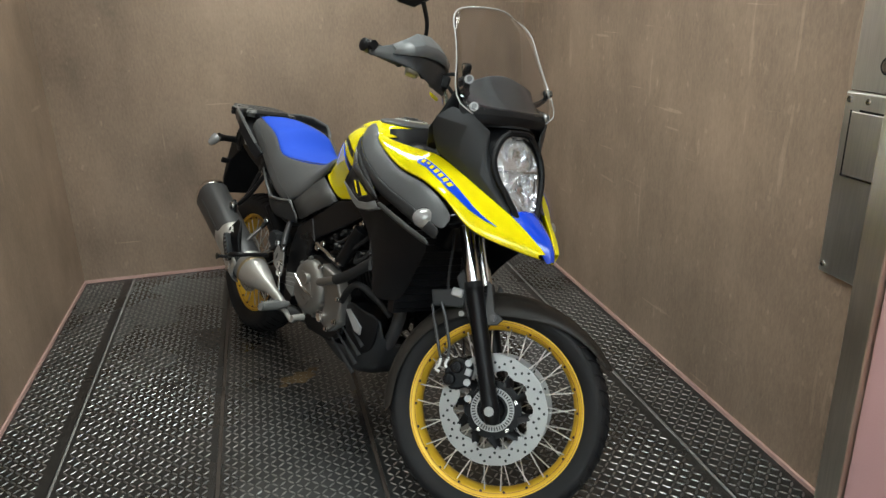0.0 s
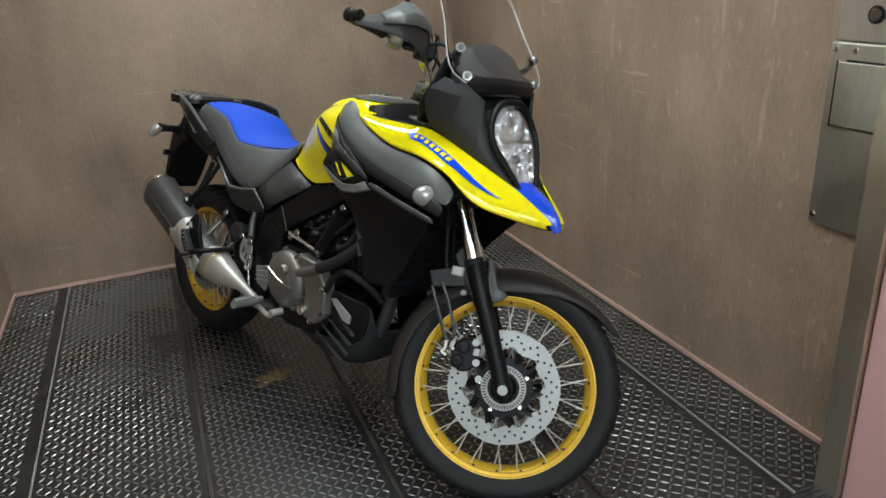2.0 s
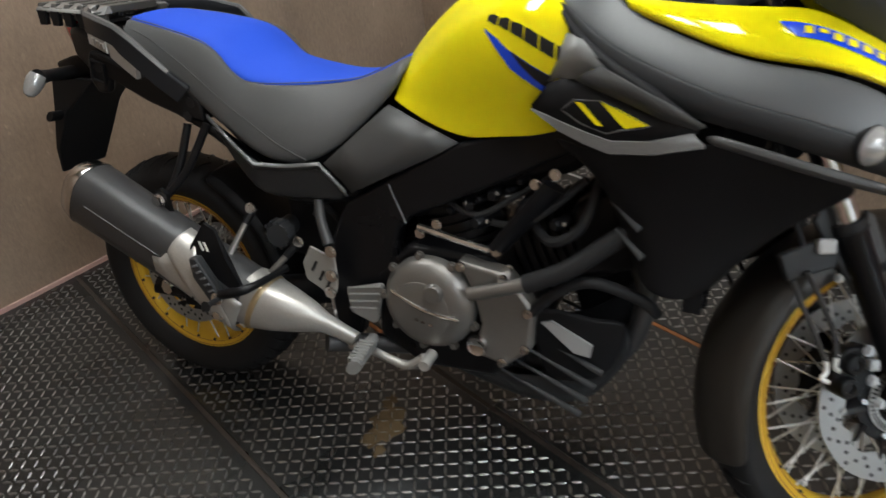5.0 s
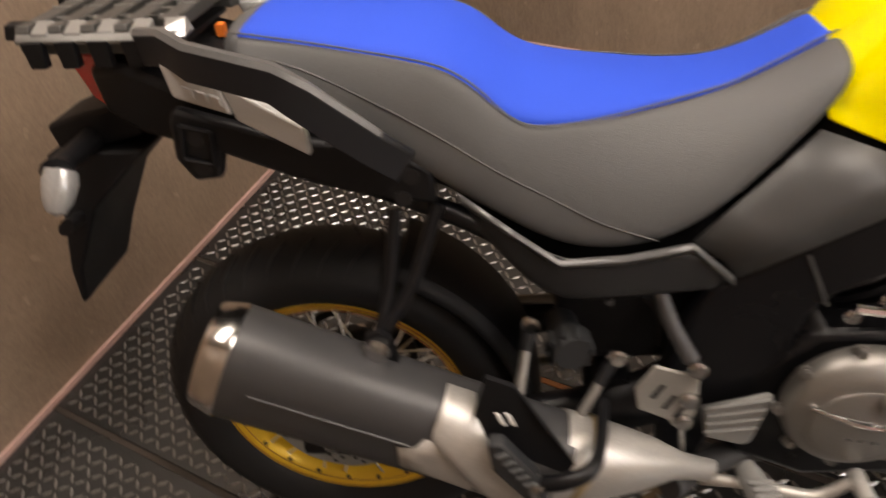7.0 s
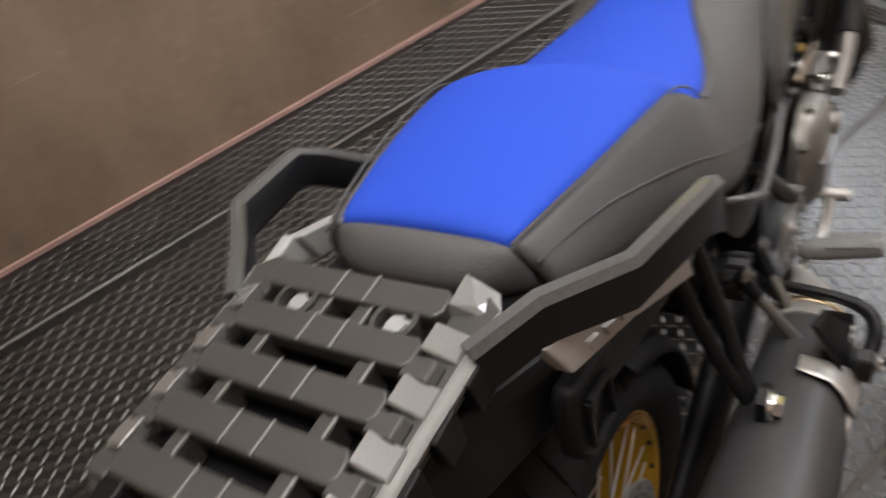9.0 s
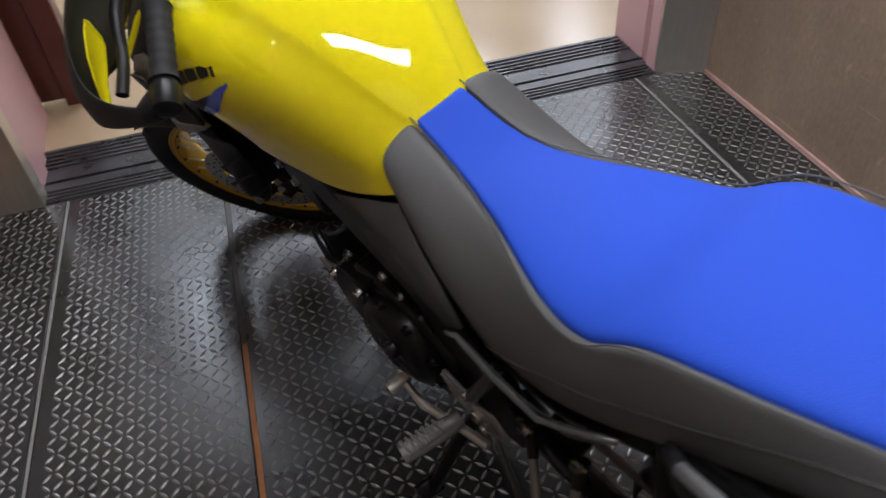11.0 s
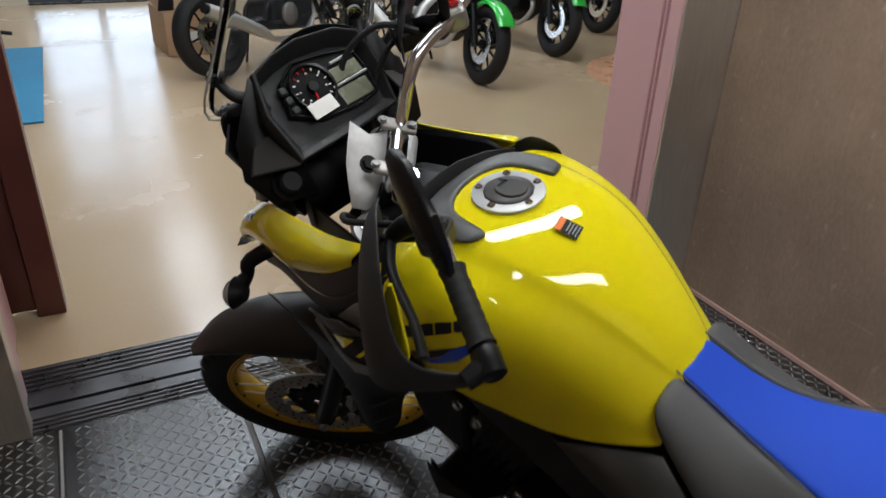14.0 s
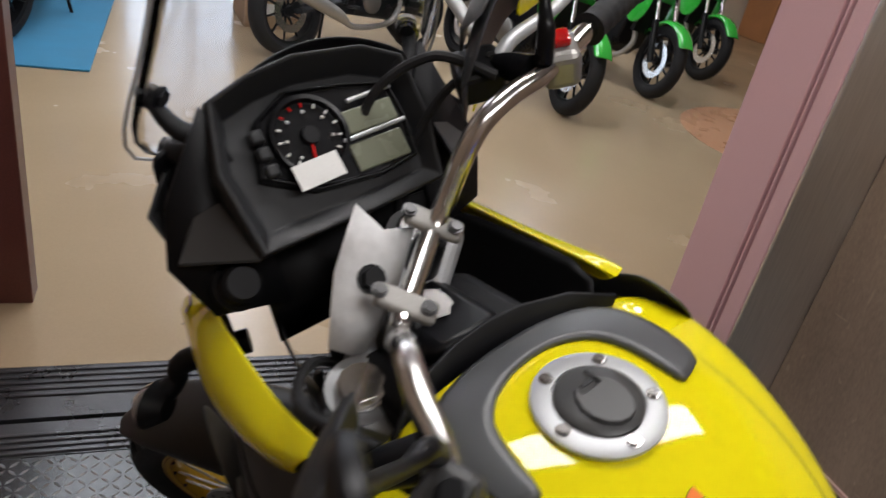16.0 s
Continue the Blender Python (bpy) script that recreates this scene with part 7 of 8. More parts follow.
for s in (-1, 1):
    hanger = part("footrest_hanger", tube([(0.475, s * 0.140, 0.605), (0.49, s * 0.160, 0.565), (0.515, s * 0.178, 0.520)], [0.010, 0.011, 0.012], 12, 5), CAN, bike, "dark cast footrest hanger")
    heel = [(0.470, 0.512), (0.505, 0.500), (0.528, 0.498), (0.530, 0.450), (0.528, 0.425), (0.520, 0.400), (0.500, 0.398), (0.492, 0.412), (0.452, 0.432), (0.446, 0.470)]
    plate = bevelled(part("heel_guard", slab(heel, s * 0.176, s * 0.182), HEEL, bike, "pierced aluminium heel guard"), 0.003)
    for x, z in ((0.476, 0.468), (0.492, 0.448), (0.508, 0.432)):
        part("slot", slab([(x - 0.010, z - 0.012), (x - 0.003, z - 0.014), (x + 0.010, z + 0.010), (x + 0.004, z + 0.012)], s * 0.1815, s * 0.1828), INK, plate, "", None)
    bolts("guard_bolt", [(0.523, s * 0.182, 0.508), (0.518, s * 0.182, 0.452), (0.512, s * 0.182, 0.412)], (0, s, 0), plate, 0.010, 0.010)
    part("link_rod", rod((0.512, s * 0.180, 0.400), (0.522, s * 0.176, 0.290), 0.004, 8), CHROME, bike, "thin steel link rod")
    shoe = bevelled(part("peg_guard", slab([(0.540, 0.418), (0.625, 0.445), (0.632, 0.440), (0.612, 0.352), (0.600, 0.345), (0.548, 0.362)], s * 0.158, s * 0.168), FACET, bike, "ribbed grey rubbing pad"), 0.004)
    for k in range(4):
        part("rib", rod((0.548, s * 0.170, 0.375 + 0.016 * k), (0.615 + 0.004 * k, s * 0.170, 0.385 + 0.018 * k), 0.003, 6), FACET, shoe)
    peg = part("footpeg", tube([(0.605, s * 0.18, 0.318), (0.612, s * 0.215, 0.318), (0.628, s * 0.300, 0.322)], [0.014, 0.020, 0.018], 12, 3, flat=0.75), FACET, bike, "ribbed grey footpeg")
    for k in range(7):
        part("rib", tube([(0.598 + 0.002 * k, s * (0.222 + 0.011 * k), 0.334), (0.632 + 0.002 * k, s * (0.222 + 0.011 * k), 0.336)], 0.0035, 6), FACET, peg)
    part("pedal", tube([(0.545, s * 0.178, 0.286), (0.61, s * 0.19, 0.292), (0.66, s * 0.200, 0.288), (0.70, s * 0.205, 0.288), (0.738, s * 0.206, 0.318)], [0.009, 0.009, 0.009, 0.009, 0.008], 10, 5), EXHAUST, bike, "bright steel foot lever")
    part("pedal_pad", tube([(0.748, s * 0.19, 0.318), (0.750, s * 0.236, 0.316)], 0.012, 10), EXHAUST, bike, "foot lever tip")
    for a, b in (((0.312, s * 0.152, 0.568), (0.288, s * 0.232, 0.472)), ((0.425, s * 0.148, 0.506), (0.345, s * 0.232, 0.405))):
        m = tuple(a[i] * 0.68 + b[i] * 0.32 for i in range(3))
        brace = part("pillion_bracket", tube([m, b], [0.0068, 0.0085], 10), ENGINE, bike, "dull silver pillion footrest strut")
        part("strut_boot", tube([a, m], [0.0105, 0.0085], 10), PLASTIC, brace, "black boot of the strut")
        bolts("bracket_bolt", [(a[0], a[1] + s * 0.008, a[2])], (0, s, 0), brace, 0.010, 0.010)
    if s > 0:
        part("pillion_peg", tube([(0.29, 0.20, 0.425), (0.31, 0.255, 0.45), (0.305, 0.30, 0.47)], [0.016, 0.014, 0.012], 10, 3), PLASTIC, bike, "folded pillion footpeg")
    part("tail_strut", tube([(0.150, s * 0.135, 0.735), (0.135, s * 0.170, 0.64), (0.121, s * 0.205, 0.588)], 0.009, 10, 4), BLACK_METAL, bike, "black tail support strut")
    part("tail_strut", tube([(0.205, s * 0.135, 0.74), (0.165, s * 0.175, 0.645), (0.125, s * 0.205, 0.592)], 0.009, 10, 4), BLACK_METAL, bike, "black tail support strut")
    part("subframe_tube", tube([(0.56, s * 0.11, 0.62), (0.40, s * 0.125, 0.60), (0.22, s * 0.125, 0.72), (-0.10, s * 0.10, 0.84)], 0.014, 10, 5), BLACK_METAL, bike, "black subframe tube")
bm = loft([[(x, y, z) for x, z in ((0.22, 0.74), (0.30, 0.64), (0.44, 0.60), (0.52, 0.62), (0.56, 0.72), (0.30, 0.84), (0.05, 0.90), (-0.02, 0.86))] for y in (-0.115, 0.115)])
bevelled(part("battery_box", bm, PLASTIC, bike, "black inner tray beneath the saddle"), 0.02, 2)
part("side_stand", tube([(0.60, 0.12, 0.30), (0.64, 0.20, 0.18), (0.66, 0.285, 0.068)], [0.016, 0.013, 0.012], 12, 3), BLACK_METAL, bike, "extended side stand")
part("stand_foot", tube([(0.66, 0.262, 0.075), (0.665, 0.315, 0.080)], [0.020, 0.022], 12, flat=0.35), BLACK_METAL, bike)
for z0, z1 in ((0.411, 0.425), (0.195, 0.34)):
    part("drive_chain", tube([(-0.012, 0.082, z0), (0.58, 0.082, z1)], 0.009, 8, flat=0.6), ENGINE, bike, "drive chain run")

# ---- tail ----
rings = []
for x, w, zt, zb in ((0.20, 0.13, 0.80, 0.745), (0.05, 0.135, 0.885, 0.78), (-0.08, 0.125, 0.915, 0.82), (-0.16, 0.105, 0.945, 0.835), (-0.215, 0.085, 0.935, 0.86)):
    rings.append([(x, -w * 0.7, zt), (x, -w, zt - 0.02), (x, -w * 0.95, zb), (x, 0, zb - 0.01), (x, w * 0.95, zb), (x, w, zt - 0.02), (x, w * 0.7, zt)])
tail = bevelled(part("tail_cowl", loft(rings), PLASTIC, bike, "black plastic tail"), 0.008, 2)
for s in (-1, 1):
    for quad in ([(-0.094, 0.136, 0.936), (-0.022, 0.160, 0.921), (-0.012, 0.166, 0.882), (-0.084, 0.146, 0.899)], [(-0.020, 0.158, 0.917), (0.072, 0.175, 0.866), (0.074, 0.180, 0.834), (-0.008, 0.163, 0.874)]):
        bm = loft([[(x, s * (y - d), z) for x, y, z in quad] for d in (0.0, 0.014)])
        bevelled(part("tail_panel", bm, TAIL_SILVER, tail, "silver tail side panel", None), 0.0025, 2)
    for k in range(3):
        bm = loft([[(x, s * (0.146 + (x + 0.084) * 0.28 + d), z - (x + 0.084) * 0.24) for x, z in ((-0.066 + k * 0.017, 0.918), (-0.055 + k * 0.017, 0.918), (-0.054 + k * 0.017, 0.908), (-0.064 + k * 0.017, 0.908))] for d in (-0.002, 0.0022)])
        part("name_block", bm, TAIL_SILVER, tail, "faint raised block of lettering", None)
    loop = [(-0.084, 0.866), (-0.050, 0.856), (-0.056, 0.814), (-0.092, 0.824)]
    part("strap_hook", tube([(x, s * 0.150, z) for x, z in loop + loop[:1]], 0.0035, 8, 1), PLASTIC, tail, "black square luggage strap hook")
    rim_pts = [(-0.10, 0.870), (-0.09, 0.885), (0.01, 0.850), (0.07, 0.835), (0.15, 0.828), (0.205, 0.790), (0.205, 0.745), (0.125, 0.758), (0.06, 0.778), (0.02, 0.795), (-0.045, 0.825), (-0.055, 0.792), (-0.090, 0.790), (-0.107, 0.822)]
    rail = bevelled(part("pannier_rail", slab(rim_pts, s * 0.126, s * 0.146), PLASTIC, tail, "black plastic luggage rail"), 0.006, 2)
    for x, z in ((-0.072, 0.848), (0.178, 0.785), (-0.075, 0.808), (0.165, 0.755)):
        part("recess", turned([(0.0, -0.001), (0.011, -0.001), (0.011, 0.004)], 16, Matrix.Translation((x, s * 0.1462, z)) @ (Matrix.Identity(4) if s < 0 else pose(0, 0, 0, 0, 0, 180))), INK, rail)
    # grab rail
    path = [(-0.125, s * 0.105, 0.958), (-0.08, s * 0.135, 0.964), (-0.036, s * 0.178, 0.960), (0.06, s * 0.198, 0.938), (0.090, s * 0.196, 0.915), (0.150, s * 0.172, 0.848), (0.18, s * 0.150, 0.812)]
    rings, crest = [], []
    for i, p in enumerate(path):
        p = Vector(p)
        d = (Vector(path[min(i + 1, len(path) - 1)]) - Vector(path[max(i - 1, 0)])).normalized()
        inward = d.cross(Vector((0, 0, 1))).normalized() * s
        up = inward.cross(d).normalized()
        if up.z < 0:
            up = -up
        rings.append([p + inward * a + up * b for a, b in ((-0.0075, 0.005), (-0.003, 0.0105), (0.004, 0.0105), (0.0075, 0.005), (0.0065, -0.018), (0.001, -0.030), (-0.0065, -0.032))])
        crest.append([p + inward * a + up * b for a, b in ((-0.0078, 0.0052), (-0.0034, 0.0114), (0.0044, 0.0114), (0.0076, 0.0055), (0.003, 0.004), (-0.003, 0.004))])
    grab = bevelled(part("grab_rail", loft(rings), GRAB, bike, "black cast passenger grab rail", 40), 0.002, 2)
    # Top edge painted paler than the rail, for light falling on it.
    part("lit_top", loft(crest[:6]), TOP_LIT, grab, "top edge, paler for the light on it", 50)
    # rear indicator
    ind = part("indicator", tube([(-0.27, s * 0.05, 0.812), (-0.262, s * 0.13, 0.818), (-0.252, s * 0.165, 0.820)], [0.017, 0.014, 0.020], 12, 3), PLASTIC, bike, "rear turn indicator")
    hang = Matrix.Translation((-0.236, s * 0.178, 0.826)) @ Matrix.Diagonal((1, -s, 1, 1)) @ pose(0, 0, 0, 52, 0, -12) @ Matrix.Diagonal((0.72, 1, 0.72, 1))
    part("lens", turned([(0.0, -0.052), (0.015, -0.048), (0.025, -0.034), (0.030, -0.010), (0.026, 0.004), (0.0, 0.008)], 24, hang), LENS_GREY, ind, "pale grey indicator lens")
rings = [[(x, -w, zt), (x, w, zt), (x + 0.012, w * 0.9, zb), (x + 0.012, -w * 0.9, zb)] for x, w, zt, zb in ((-0.190, 0.085, 0.940, 0.852), (-0.225, 0.078, 0.938, 0.858), (-0.252, 0.066, 0.930, 0.872))]
bevelled(part("tail_lamp", loft(rings), RED, tail, "red tail lamp"), 0.006, 3)
rings = [[(x, -w, zt), (x, w, zt), (x + 0.006, w, zb), (x + 0.006, -w, zb)] for x, w, zt, zb in ((-0.20, 0.055, 0.862, 0.815), (-0.27, 0.052, 0.850, 0.800), (-0.335, 0.045, 0.832, 0.795))]
holder = bevelled(part("plate_holder", loft(rings), PLASTIC, bike, "black number plate carrier"), 0.006, 2)
rings = [[(x0, y, z) for y in (-w, w)] + [(x1, y, z) for y in (w, -w)] for x0, x1, w, z in ((-0.335, -0.19, 0.070, 0.800), (-0.335, -0.285, 0.085, 0.72), (-0.365, -0.345, 0.085, 0.62), (-0.385, -0.375, 0.070, 0.548))]
bevelled(part("mud_flap", loft(rings), PLASTIC, holder, "long black mud flap"), 0.004, 1)
part("reflector_lamp", tube([(-0.315, -0.075, 0.708), (-0.315, -0.115, 0.712)], 0.016, 10, flat=0.6), PLASTIC, holder)

# luggage rack: cross slats with webs between them, toothed side rails, painted pale glints
slant = Matrix.Translation((-0.09, 0, 0.968)) @ Matrix.Rotation(radians(2.5), 4, "Y")
# Black sheet added below the slats so the gaps look deep.
bm = bmesh.new()
box(bm, -0.185, 0.0, -0.080, 0.080, -0.034, -0.028, slant)
rack = part("luggage_rack", bm, PLASTIC, bike, "added black sheet, shade under the rack's slats", None)
PITCH = 0.0412
SLATS = [-0.173 + PITCH * k for k in range(5)]
for k, xc in enumerate(SLATS):
    w = 0.0125
    outline = [(xc - w, -0.074), (xc - w * 0.5, -0.079), (xc + w * 0.5, -0.079), (xc + w, -0.074), (xc + w, 0.074), (xc + w * 0.5, 0.079), (xc - w * 0.5, 0.079), (xc - w, 0.074)]
    slat = bevelled(part("slat", loft([[(x, y, z) for x, y in outline] for z in (-0.014, 0.003)], m=slant), RACK_GREY, rack, "moulded rack slat", None), 0.0022, 2)
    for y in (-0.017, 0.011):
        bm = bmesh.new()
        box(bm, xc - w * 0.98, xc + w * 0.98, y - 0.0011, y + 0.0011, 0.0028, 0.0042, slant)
        part("ridge", bm, FACET, slat, "ridge, its highlight put in as pale grey", None)
    if k < 4:
        for y in (-0.046, 0.046) if k < 3 else (-0.018, 0.018):
            bm = bmesh.new()
            box(bm, xc + w - 0.001, xc + PITCH - w + 0.001, y - 0.007, y + 0.007, -0.026, -0.001, slant)
            web = bevelled(part("web", bm, RACK_GREY, slat, "", None), 0.002)
            bm = bmesh.new()
            box(bm, xc + w, xc + PITCH - w, y - 0.0075, y - 0.0052, -0.0015, 0.0006, slant)
            part("ridge", bm, FACET, slat, "ridge, its highlight put in as pale grey", None)
for s in (-1, 1):
    out = [(-0.205, 0.058), (-0.196, 0.090), (-0.186, 0.102), (-0.03, 0.106), (0.0, 0.112), (0.016, 0.094), (0.010, 0.078), (-0.18, 0.078)]
    rail = bevelled(part("rack_rail", loft([[(x, s * y, z) for x, y in out] for z in (-0.030, -0.006)], m=slant), RACK_GREY, rack, "moulded rack side rail", None), 0.003, 2)
    for k, xc in enumerate(SLATS[:4]):
        x0, x1 = xc + 0.004, xc + 0.026
        rings = [[(x, s * y, z) for x, z in ((x0 - 0.022, -0.012), (x0 - 0.003, -0.012), (x0 - 0.004, h), (x0 - 0.021, h))] for y, h in ((0.074, 0.002), (0.094, 0.002), (0.098, -0.004))]
        bevelled(part("block", loft(rings, m=slant), RACK_GREY, rail, "raised block", None), 0.0015, 2)
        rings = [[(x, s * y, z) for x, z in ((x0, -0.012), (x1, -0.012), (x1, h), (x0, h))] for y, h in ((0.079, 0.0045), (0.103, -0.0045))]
        bevelled(part("facet", loft(rings, m=slant), PALE, rail, "slope, the lamp's glint put in as pale grey", None), 0.0012, 1)
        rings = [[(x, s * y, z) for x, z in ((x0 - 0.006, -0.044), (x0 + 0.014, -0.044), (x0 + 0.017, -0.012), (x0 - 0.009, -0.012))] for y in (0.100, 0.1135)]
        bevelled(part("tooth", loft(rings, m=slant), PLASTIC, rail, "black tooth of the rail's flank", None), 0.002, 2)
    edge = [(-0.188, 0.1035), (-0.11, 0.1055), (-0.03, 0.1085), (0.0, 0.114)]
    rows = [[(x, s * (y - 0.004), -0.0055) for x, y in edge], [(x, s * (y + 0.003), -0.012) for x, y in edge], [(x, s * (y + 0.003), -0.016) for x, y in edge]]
    thick(part("rail_edge", sheet([[slant @ Vector(q) for q in r] for r in rows]), FACET, rail, "lower edge, its highlight put in as pale grey", 20), 0.002)
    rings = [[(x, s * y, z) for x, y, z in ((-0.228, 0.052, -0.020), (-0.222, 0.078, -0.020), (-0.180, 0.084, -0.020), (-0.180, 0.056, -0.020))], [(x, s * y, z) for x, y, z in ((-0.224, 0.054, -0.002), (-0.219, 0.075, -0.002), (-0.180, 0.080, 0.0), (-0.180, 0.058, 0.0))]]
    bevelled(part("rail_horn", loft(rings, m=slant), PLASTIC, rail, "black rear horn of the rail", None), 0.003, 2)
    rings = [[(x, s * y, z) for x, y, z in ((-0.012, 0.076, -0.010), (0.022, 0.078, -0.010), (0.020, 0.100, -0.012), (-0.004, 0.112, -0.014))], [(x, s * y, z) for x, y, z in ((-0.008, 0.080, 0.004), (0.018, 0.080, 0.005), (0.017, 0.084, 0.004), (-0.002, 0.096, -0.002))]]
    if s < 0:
        part("corner_facet", loft(rings, m=slant), PALE, rail, "corner facet, the glint put in as pale grey", 20)
    c = slant @ Vector((SLATS[3] + PITCH / 2 + 0.001, s * 0.0435 - 0.004, -0.008))
    part("rack_bolt", bolt(bmesh.new(), c, (0, 0, 1), 0.0078, 0.006), LIGHT_SILVER, rack, "dull grey rack bolt")
    part("bolt_well", turned([(0.0135, 0.010), (0.0175, 0.010), (0.0175, -0.010), (0.0135, -0.010)], 24, Matrix.Translation(c) @ pose(0, 0, 0, 90, 0, 0), closed=True), RACK_GREY, rack, "round bolt well")
    part("well_floor", turned([(0.0, 0.0), (0.0135, 0.0), (0.0135, 0.003), (0.0, 0.003)], 24, Matrix.Translation(c - Vector((0, 0, 0.002))) @ pose(0, 0, 0, 90, 0, 0)), PLASTIC, rack)
bm = bmesh.new()
box(bm, -0.084, -0.074, 0.012, 0.026, 0.918, 0.934)
part("helmet_tag", bm, ORANGE, bike, "small orange tag", None)

# ---- motorcycles standing in the showroom ----
def plain_wheel(name, m, R, width, parent, label):
    """A cast wheel round the local y axis."""
    w, q = width / 2, R - 0.085
    hub = part(name, turned([(0.0, -0.05), (0.035, -0.05), (0.04, -0.03), (0.028, 0.0), (0.04, 0.03), (0.035, 0.05), (0.0, 0.05)], 20), BLACK_METAL, parent)
    hub.matrix_local = m
    part("tyre", turned([(q, -w * 0.75), (q + 0.03, -w), (R - 0.03, -w * 0.9), (R - 0.006, -w * 0.5), (R, 0), (R - 0.006, w * 0.5), (R - 0.03, w * 0.9), (q + 0.03, w), (q, w * 0.75)], 48, closed=True), RUBBER, hub, label)
    part("rim", turned([(q + 0.004, -w * 0.7), (q - 0.02, -w * 0.6), (q - 0.024, 0), (q - 0.02, w * 0.6), (q + 0.004, w * 0.7), (q - 0.008, 0)], 40, closed=True), BLACK_METAL, hub)
    for k in range(10):
        a = 2 * math.pi * k / 10
        part("spoke", tube([(0.03 * math.cos(a), 0, 0.03 * math.sin(a)), ((q - 0.02) * math.cos(a + 0.18), 0, (q - 0.02) * math.sin(a + 0.18))], [0.012, 0.008], 6, 1), BLACK_METAL, hub)
    part("brake_disc", turned([(0.145, -0.052), (0.145, -0.048), (0.09, -0.048), (0.09, -0.052)], 40, closed=True), CHROME, hub)
    return hub


def show_bike(body, accent, label):
    """A naked road motorcycle: x forward from the rear contact, y left, z up."""
    base = new("motorcycle")
    tagged(base, label, "motorcycle", "showroom motorcycles")
    plain_wheel("rear_wheel", Matrix.Translation((0, 0, 0.31)), 0.31, 0.14, base, "")
    turn = Matrix.Translation((1.36, 0, 0.30)) @ Matrix.Rotation(radians(-14), 4, "Z")
    plain_wheel("front_wheel", turn, 0.30, 0.11, base, "")
    rake = Vector((-0.42, 0, 0.91))
    fork = part("front_fork", rod((0, -0.10, 0), (0, 0.10, 0), 0.012, 10), BLACK_METAL, base)
    fork.matrix_local = turn
    for s in (-1, 1):
        part("fork_leg", tube([Vector((0, s * 0.095, -0.02)), Vector((0, s * 0.095, 0)) + rake * 0.32], 0.028, 12), BLACK_METAL, fork)
        part("stanchion", rod(Vector((0, s * 0.095, 0)) + rake * 0.32, Vector((0, s * 0.095, 0)) + rake * 0.72, 0.020, 12), CHROME, fork)
        part("brake_caliper", tube([(-0.10, s * 0.075, 0.02), (-0.08, s * 0.075, 0.10)], [0.026, 0.022], 10), BLACK_METAL, fork)
        part("grip", tube([Vector((0.0, s * 0.24, 0.02)) + rake * 0.80, Vector((-0.05, s * 0.36, 0.01)) + rake * 0.80], 0.018, 10), RUBBER, fork)
        part("mirror", loft([[Vector((x, s * 0.30 + y, 0.18 + z)) + rake * 0.8 for y, z in ((-0.05, -0.03), (0.06, -0.03), (0.075, 0.02), (0.02, 0.04), (-0.05, 0.025))] for x in (0.0, 0.03)]), PLASTIC, fork)
        part("mirror_stem", tube([Vector((0.01, s * 0.22, 0.02)) + rake * 0.8, Vector((0.02, s * 0.27, 0.15)) + rake * 0.8], 0.006, 8), BLACK_METAL, fork)
    part("handlebar", tube([Vector((-0.05, -0.36, 0.01)) + rake * 0.80, Vector((0, -0.22, 0.03)) + rake * 0.80, Vector((0, -0.06, -0.01)) + rake * 0.78, Vector((0, 0.06, -0.01)) + rake * 0.78, Vector((0, 0.22, 0.03)) + rake * 0.80, Vector((-0.05, 0.36, 0.01)) + rake * 0.80], 0.011, 10, 4), BLACK_METAL, fork)
    part("yoke", tube([Vector((0, -0.12, 0)) + rake * 0.70, Vector((0, 0.12, 0)) + rake * 0.70], 0.026, 10), BLACK_METAL, fork)
    rows = []
    for k in range(9):
        a = radians(30 + k * 15)
        rows.append([(0.335 * f * math.cos(a), y, 0.335 * f * math.sin(a)) for y, f in ((-0.075, 0.88), (-0.06, 0.98), (0, 1.01), (0.06, 0.98), (0.075, 0.88))])
    soft(thick(part("front_mudguard", sheet(rows), accent, fork, "", 60), 0.004), 1)
    head = [[(x, y * w, z * q) for y, z in ((-0.09, 0.0), (-0.07, 0.09), (0.07, 0.09), (0.09, 0.0), (0.05, -0.10), (-0.05, -0.10))] for x, w, q in ((-0.06, 1.0, 1.0), (0.04, 0.95, 0.95), (0.09, 0.7, 0.7))]
    lamp = bevelled(part("headlamp", loft(head, m=Matrix.Translation(rake * 0.66 + Vector((0.08, 0, 0)))), PLASTIC, fork), 0.02, 2)
    part("lens", loft([[(x, y * 0.62, z * 0.62) for y, z in ((-0.09, 0.0), (-0.07, 0.09), (0.07, 0.09), (0.09, 0.0), (0.05, -0.10), (-0.05, -0.10))] for x in (0.085, 0.1)], m=Matrix.Translation(rake * 0.66 + Vector((0.08, 0, 0)))), LENS_WHITE, lamp)
    tank = [[(x, y * w, z0 + (z - 0.5) * h) for y, z in ((-0.5, 0.0), (-0.95, 0.35), (-0.9, 0.75), (-0.45, 1.0), (0.45, 1.0), (0.9, 0.75), (0.95, 0.35), (0.5, 0.0))] for x, w, z0, h in ((0.52, 0.09, 0.79, 0.14), (0.62, 0.14, 0.83, 0.20), (0.80, 0.17, 0.87, 0.25), (0.95, 0.16, 0.87, 0.24), (1.04, 0.10, 0.84, 0.16))]
    soft(part("fuel_tank", loft(tank), body, base, "", 60), 2)
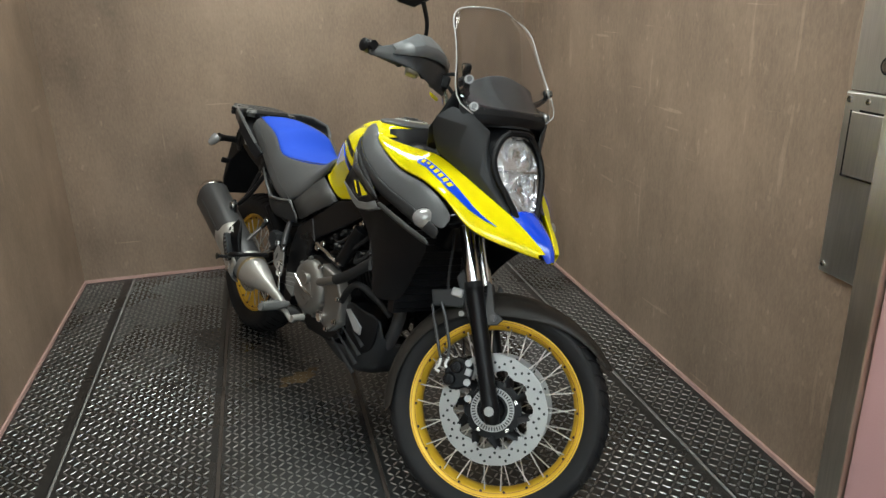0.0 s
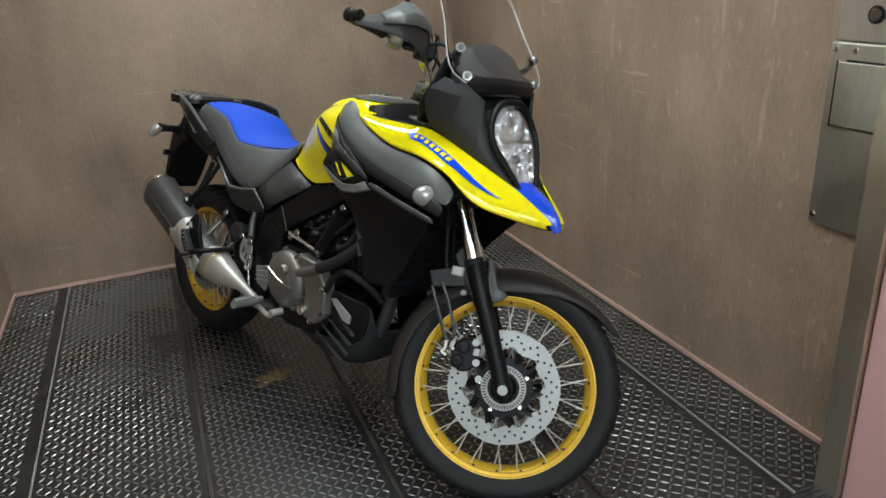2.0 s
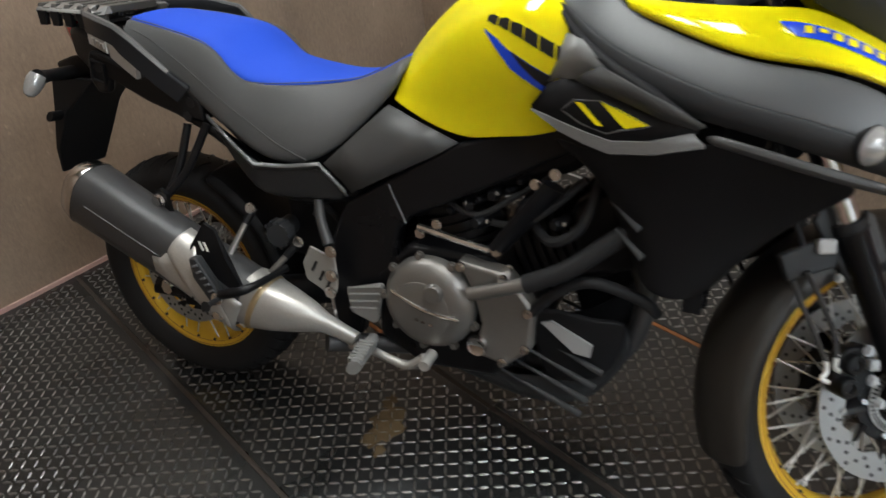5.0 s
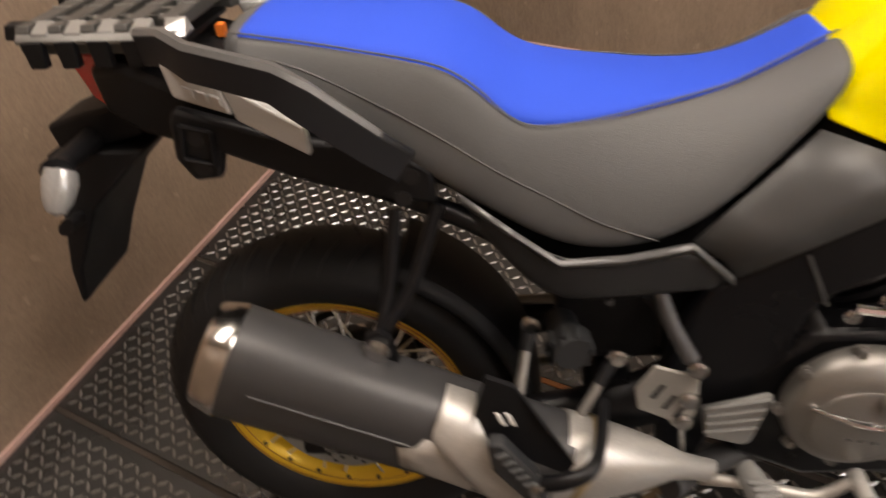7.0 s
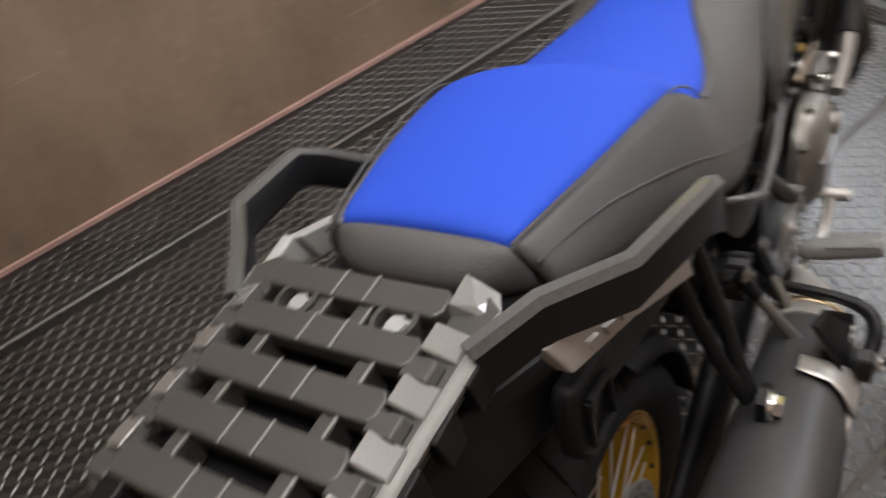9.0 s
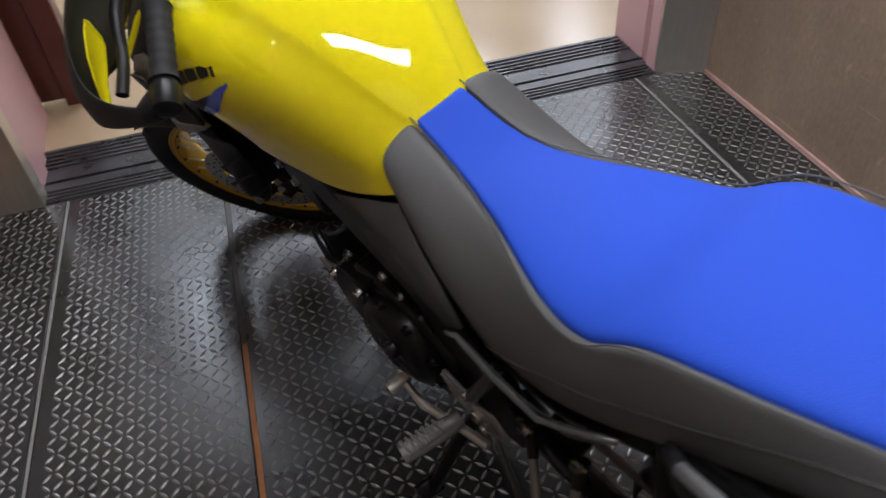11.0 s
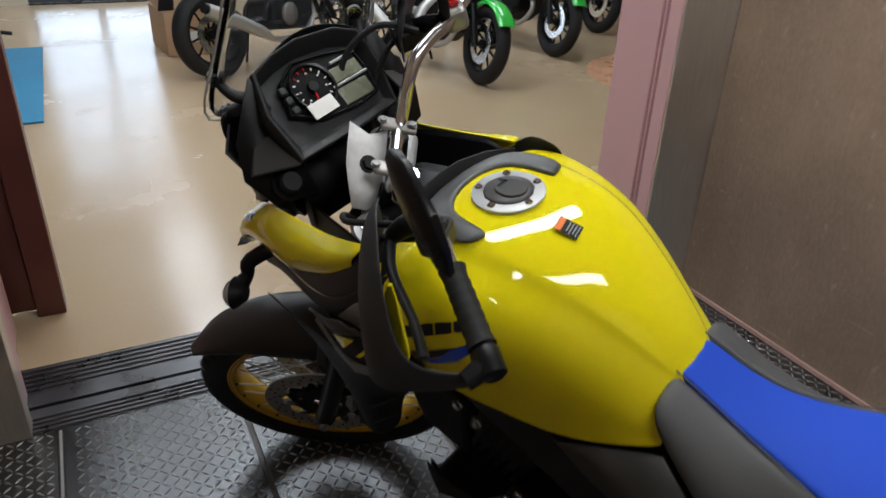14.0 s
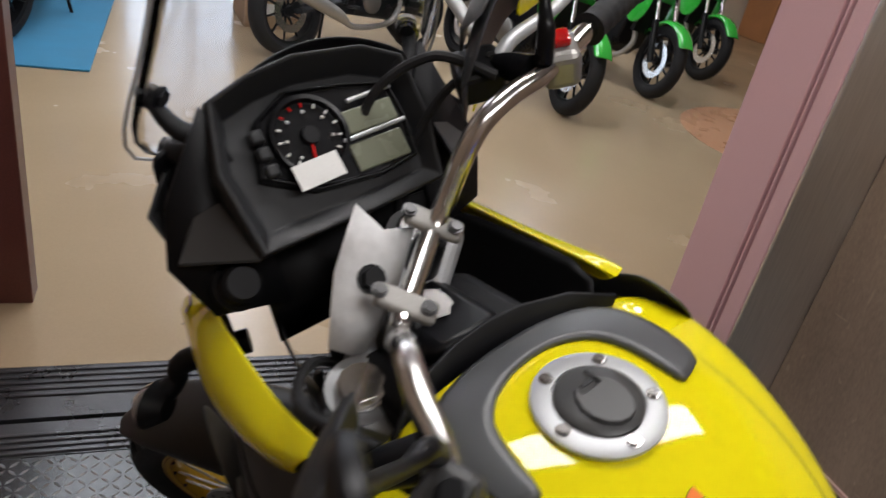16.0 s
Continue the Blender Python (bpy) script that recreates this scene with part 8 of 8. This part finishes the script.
    for s in (-1, 1):
        rows = [[(0.86, s * 0.17, 0.84), (1.02, s * 0.19, 0.86), (1.18, s * 0.17, 0.82)], [(0.90, s * 0.20, 0.72), (1.05, s * 0.21, 0.70), (1.22, s * 0.18, 0.72)], [(0.98, s * 0.17, 0.52), (1.08, s * 0.18, 0.50), (1.14, s * 0.16, 0.56)]]
        soft(thick(part("side_fairing", sheet(rows), accent, base, "", 60), 0.006), 2)
        part("swingarm", tube([(0.42, s * 0.10, 0.38), (0.0, s * 0.10, 0.31)], [0.034, 0.024], 8, flat=0.6), BLACK_METAL, base)
        part("frame_tube", tube([(1.12, s * 0.06, 0.82), (0.85, s * 0.14, 0.66), (0.52, s * 0.13, 0.50), (0.45, s * 0.12, 0.36)], 0.022, 10, 4), BLACK_METAL, base)
        part("footpeg", rod((0.48, s * 0.13, 0.34), (0.48, s * 0.27, 0.34), 0.014, 8), RUBBER, base)
    seat_rows = [[(x, y * w, z - 0.02 * abs(y) ** 2) for y in (-1, -0.5, 0, 0.5, 1)] for x, w, z in ((-0.12, 0.08, 0.93), (0.05, 0.12, 0.90), (0.22, 0.13, 0.87), (0.26, 0.14, 0.82), (0.42, 0.13, 0.80), (0.56, 0.08, 0.83))]
    soft(thick(part("seat", sheet(seat_rows), PLASTIC, base, "", 60), 0.06), 2)
    tail = [[(x, y * w, z + q * h) for y, q in ((-1, 0), (-0.7, 1), (0.7, 1), (1, 0), (0.6, -1), (-0.6, -1))] for x, w, z, h in ((0.45, 0.13, 0.74, 0.05), (0.15, 0.12, 0.82, 0.05), (-0.12, 0.08, 0.89, 0.035), (-0.24, 0.04, 0.93, 0.02))]
    bevelled(part("tail", loft(tail), body, base), 0.01, 2)
    bevelled(part("plate_holder", loft([[(x, y, z) for y in (-w, w)] + [(x + 0.02, y, z) for y in (w, -w)] for x, w, z in ((-0.18, 0.05, 0.86), (-0.30, 0.07, 0.66), (-0.34, 0.08, 0.52))]), PLASTIC, base), 0.004, 1)
    bevelled(part("engine", loft([[(x, y, z) for x, z in ((0.52, 0.28), (0.50, 0.50), (0.70, 0.60), (0.92, 0.66), (1.02, 0.60), (0.98, 0.34), (0.86, 0.24))] for y in (-0.17, -0.14, 0.14, 0.17)]), BLACK_METAL, base), 0.02, 2)
    for s in (-1, 1):
        part("engine_cover", turned([(0.09, 0.0), (0.09, -0.02), (0.07, -0.035), (0.0, -0.04)], 32, Matrix.Translation((0.68, s * 0.165, 0.38)) @ (Matrix.Identity(4) if s < 0 else pose(0, 0, 0, 0, 0, 180))), ENGINE, base)
    part("radiator", loft([[(1.06, y, 0.46), (1.10, y, 0.46), (1.12, y, 0.74), (1.08, y, 0.74)] for y in (-0.15, 0.15)]), PLASTIC, base)
    part("header_pipe", tube([(1.02, -0.06, 0.50), (1.08, -0.08, 0.36), (0.95, -0.10, 0.22), (0.60, -0.12, 0.19), (0.40, -0.17, 0.24)], 0.022, 10, 5), EXHAUST, base)
    can = part("muffler", tube([(0.42, -0.18, 0.24), (0.30, -0.20, 0.30), (0.0, -0.22, 0.43), (-0.16, -0.225, 0.50)], [0.024, 0.052, 0.060, 0.050], 16, 4, flat=0.85), EXHAUST, base)
    part("end_cap", rod((-0.16, -0.225, 0.50), (-0.19, -0.227, 0.513), 0.034, 14), PLASTIC, can)
    part("side_stand", tube([(0.46, 0.12, 0.30), (0.50, 0.24, 0.015)], [0.014, 0.012], 8), BLACK_METAL, base)
    return base


def stand_at(base, x, y, heading, lean=9.0):
    """Rear contact at x, y, leaning to its left."""
    base.matrix_world = pose(x, y, -0.002, 0, 0, heading) @ pose(0, 0, 0, -lean, 0, 0)


def front_at(x, y, heading):
    return x - 1.36 * math.cos(radians(heading)), y - 1.36 * math.sin(radians(heading))


green_bike = show_bike(PLASTIC, GREEN, "black and green motorcycle parked on the tan showroom floor")
stand_at(green_bike, *front_at(-0.74, -1.60, 104), 104)
for fx, fy in ((-1.86, -2.25), (-2.95, -3.05)):
    twin = copy_thing(green_bike, Matrix.Identity(4))
    stand_at(twin, *front_at(fx, fy, 104), 104)
dark_bike = show_bike(BLACK_METAL, PLASTIC_GREY, "black motorcycle with a bright exhaust parked in the showroom")
stand_at(dark_bike, 1.08, -2.45, 212)
twin = copy_thing(dark_bike, Matrix.Identity(4))
stand_at(twin, 2.70, -3.48, 86)
tagged(twin, "black motorcycle standing on the blue floor mat", "motorcycle", "showroom motorcycles")

# low cabinet far back
bm = bmesh.new()
box(bm, -6.9, -5.9, -6.1, -5.5, 0.0, 0.9)
cabinet = bevelled(part("cabinet", bm, ORANGE_WOOD, None, "", None), 0.01)
tagged(cabinet, "orange-brown wooden cabinet far back in the showroom", "cabinet")
for k in range(2):
    bm = bmesh.new()
    box(bm, -6.88 + k * 0.5, -6.42 + k * 0.5, -5.497, -5.48, 0.08, 0.86)
    door = bevelled(part("door", bm, ORANGE_WOOD, cabinet, "", None), 0.004)
    part("handle", rod((-6.48 + k * 0.12, -5.46, 0.5), (-6.48 + k * 0.12, -5.46, 0.62), 0.008, 8), CHROME, door)

# dried spill and rust on the lift floor
random.seed(5)
for cx, cy, size in ((1.043, 2.642, 0.075), (1.10, 2.70, 0.03), (0.98, 2.60, 0.025), (0.42, 2.05, 0.02)):
    ring = [size * random.uniform(0.55, 1.1) for _ in range(18)]
    bm = bmesh.new()
    rims = [[bm.verts.new((cx + q * f * math.cos(2 * math.pi * k / 18), cy + 0.7 * q * f * math.sin(2 * math.pi * k / 18), z)) for k, q in enumerate(ring)] for f, z in ((1.0, 0.0004), (0.9, 0.0012))]
    for k in range(18):
        bm.faces.new((rims[0][k], rims[0][(k + 1) % 18], rims[1][(k + 1) % 18], rims[1][k]))
    bm.faces.new(rims[1])
    part("dried_stain", bm, STAIN, floor, "dried yellow-brown spill", None)
for x, y0, y1 in ((1.753, 2.15, 2.62), (1.2545, 2.9, 3.1)):
    bm = bmesh.new()
    box(bm, x - 0.004, x + 0.008, y0, y1, -0.004, 0.0008)
    part("rust_strip", bm, RUST, floor, "rusty stretch of plate seam", None)
for x in (0.25, 2.245):
    bm = bmesh.new()
    box(bm, x - 0.0035, x + 0.0035, 1.345, CAR_D - 0.012, -0.004, 0.0012)
    bevelled(part("seam_bead", bm, BEAD, floor, "bright worn plate seam", None), 0.001, 1)
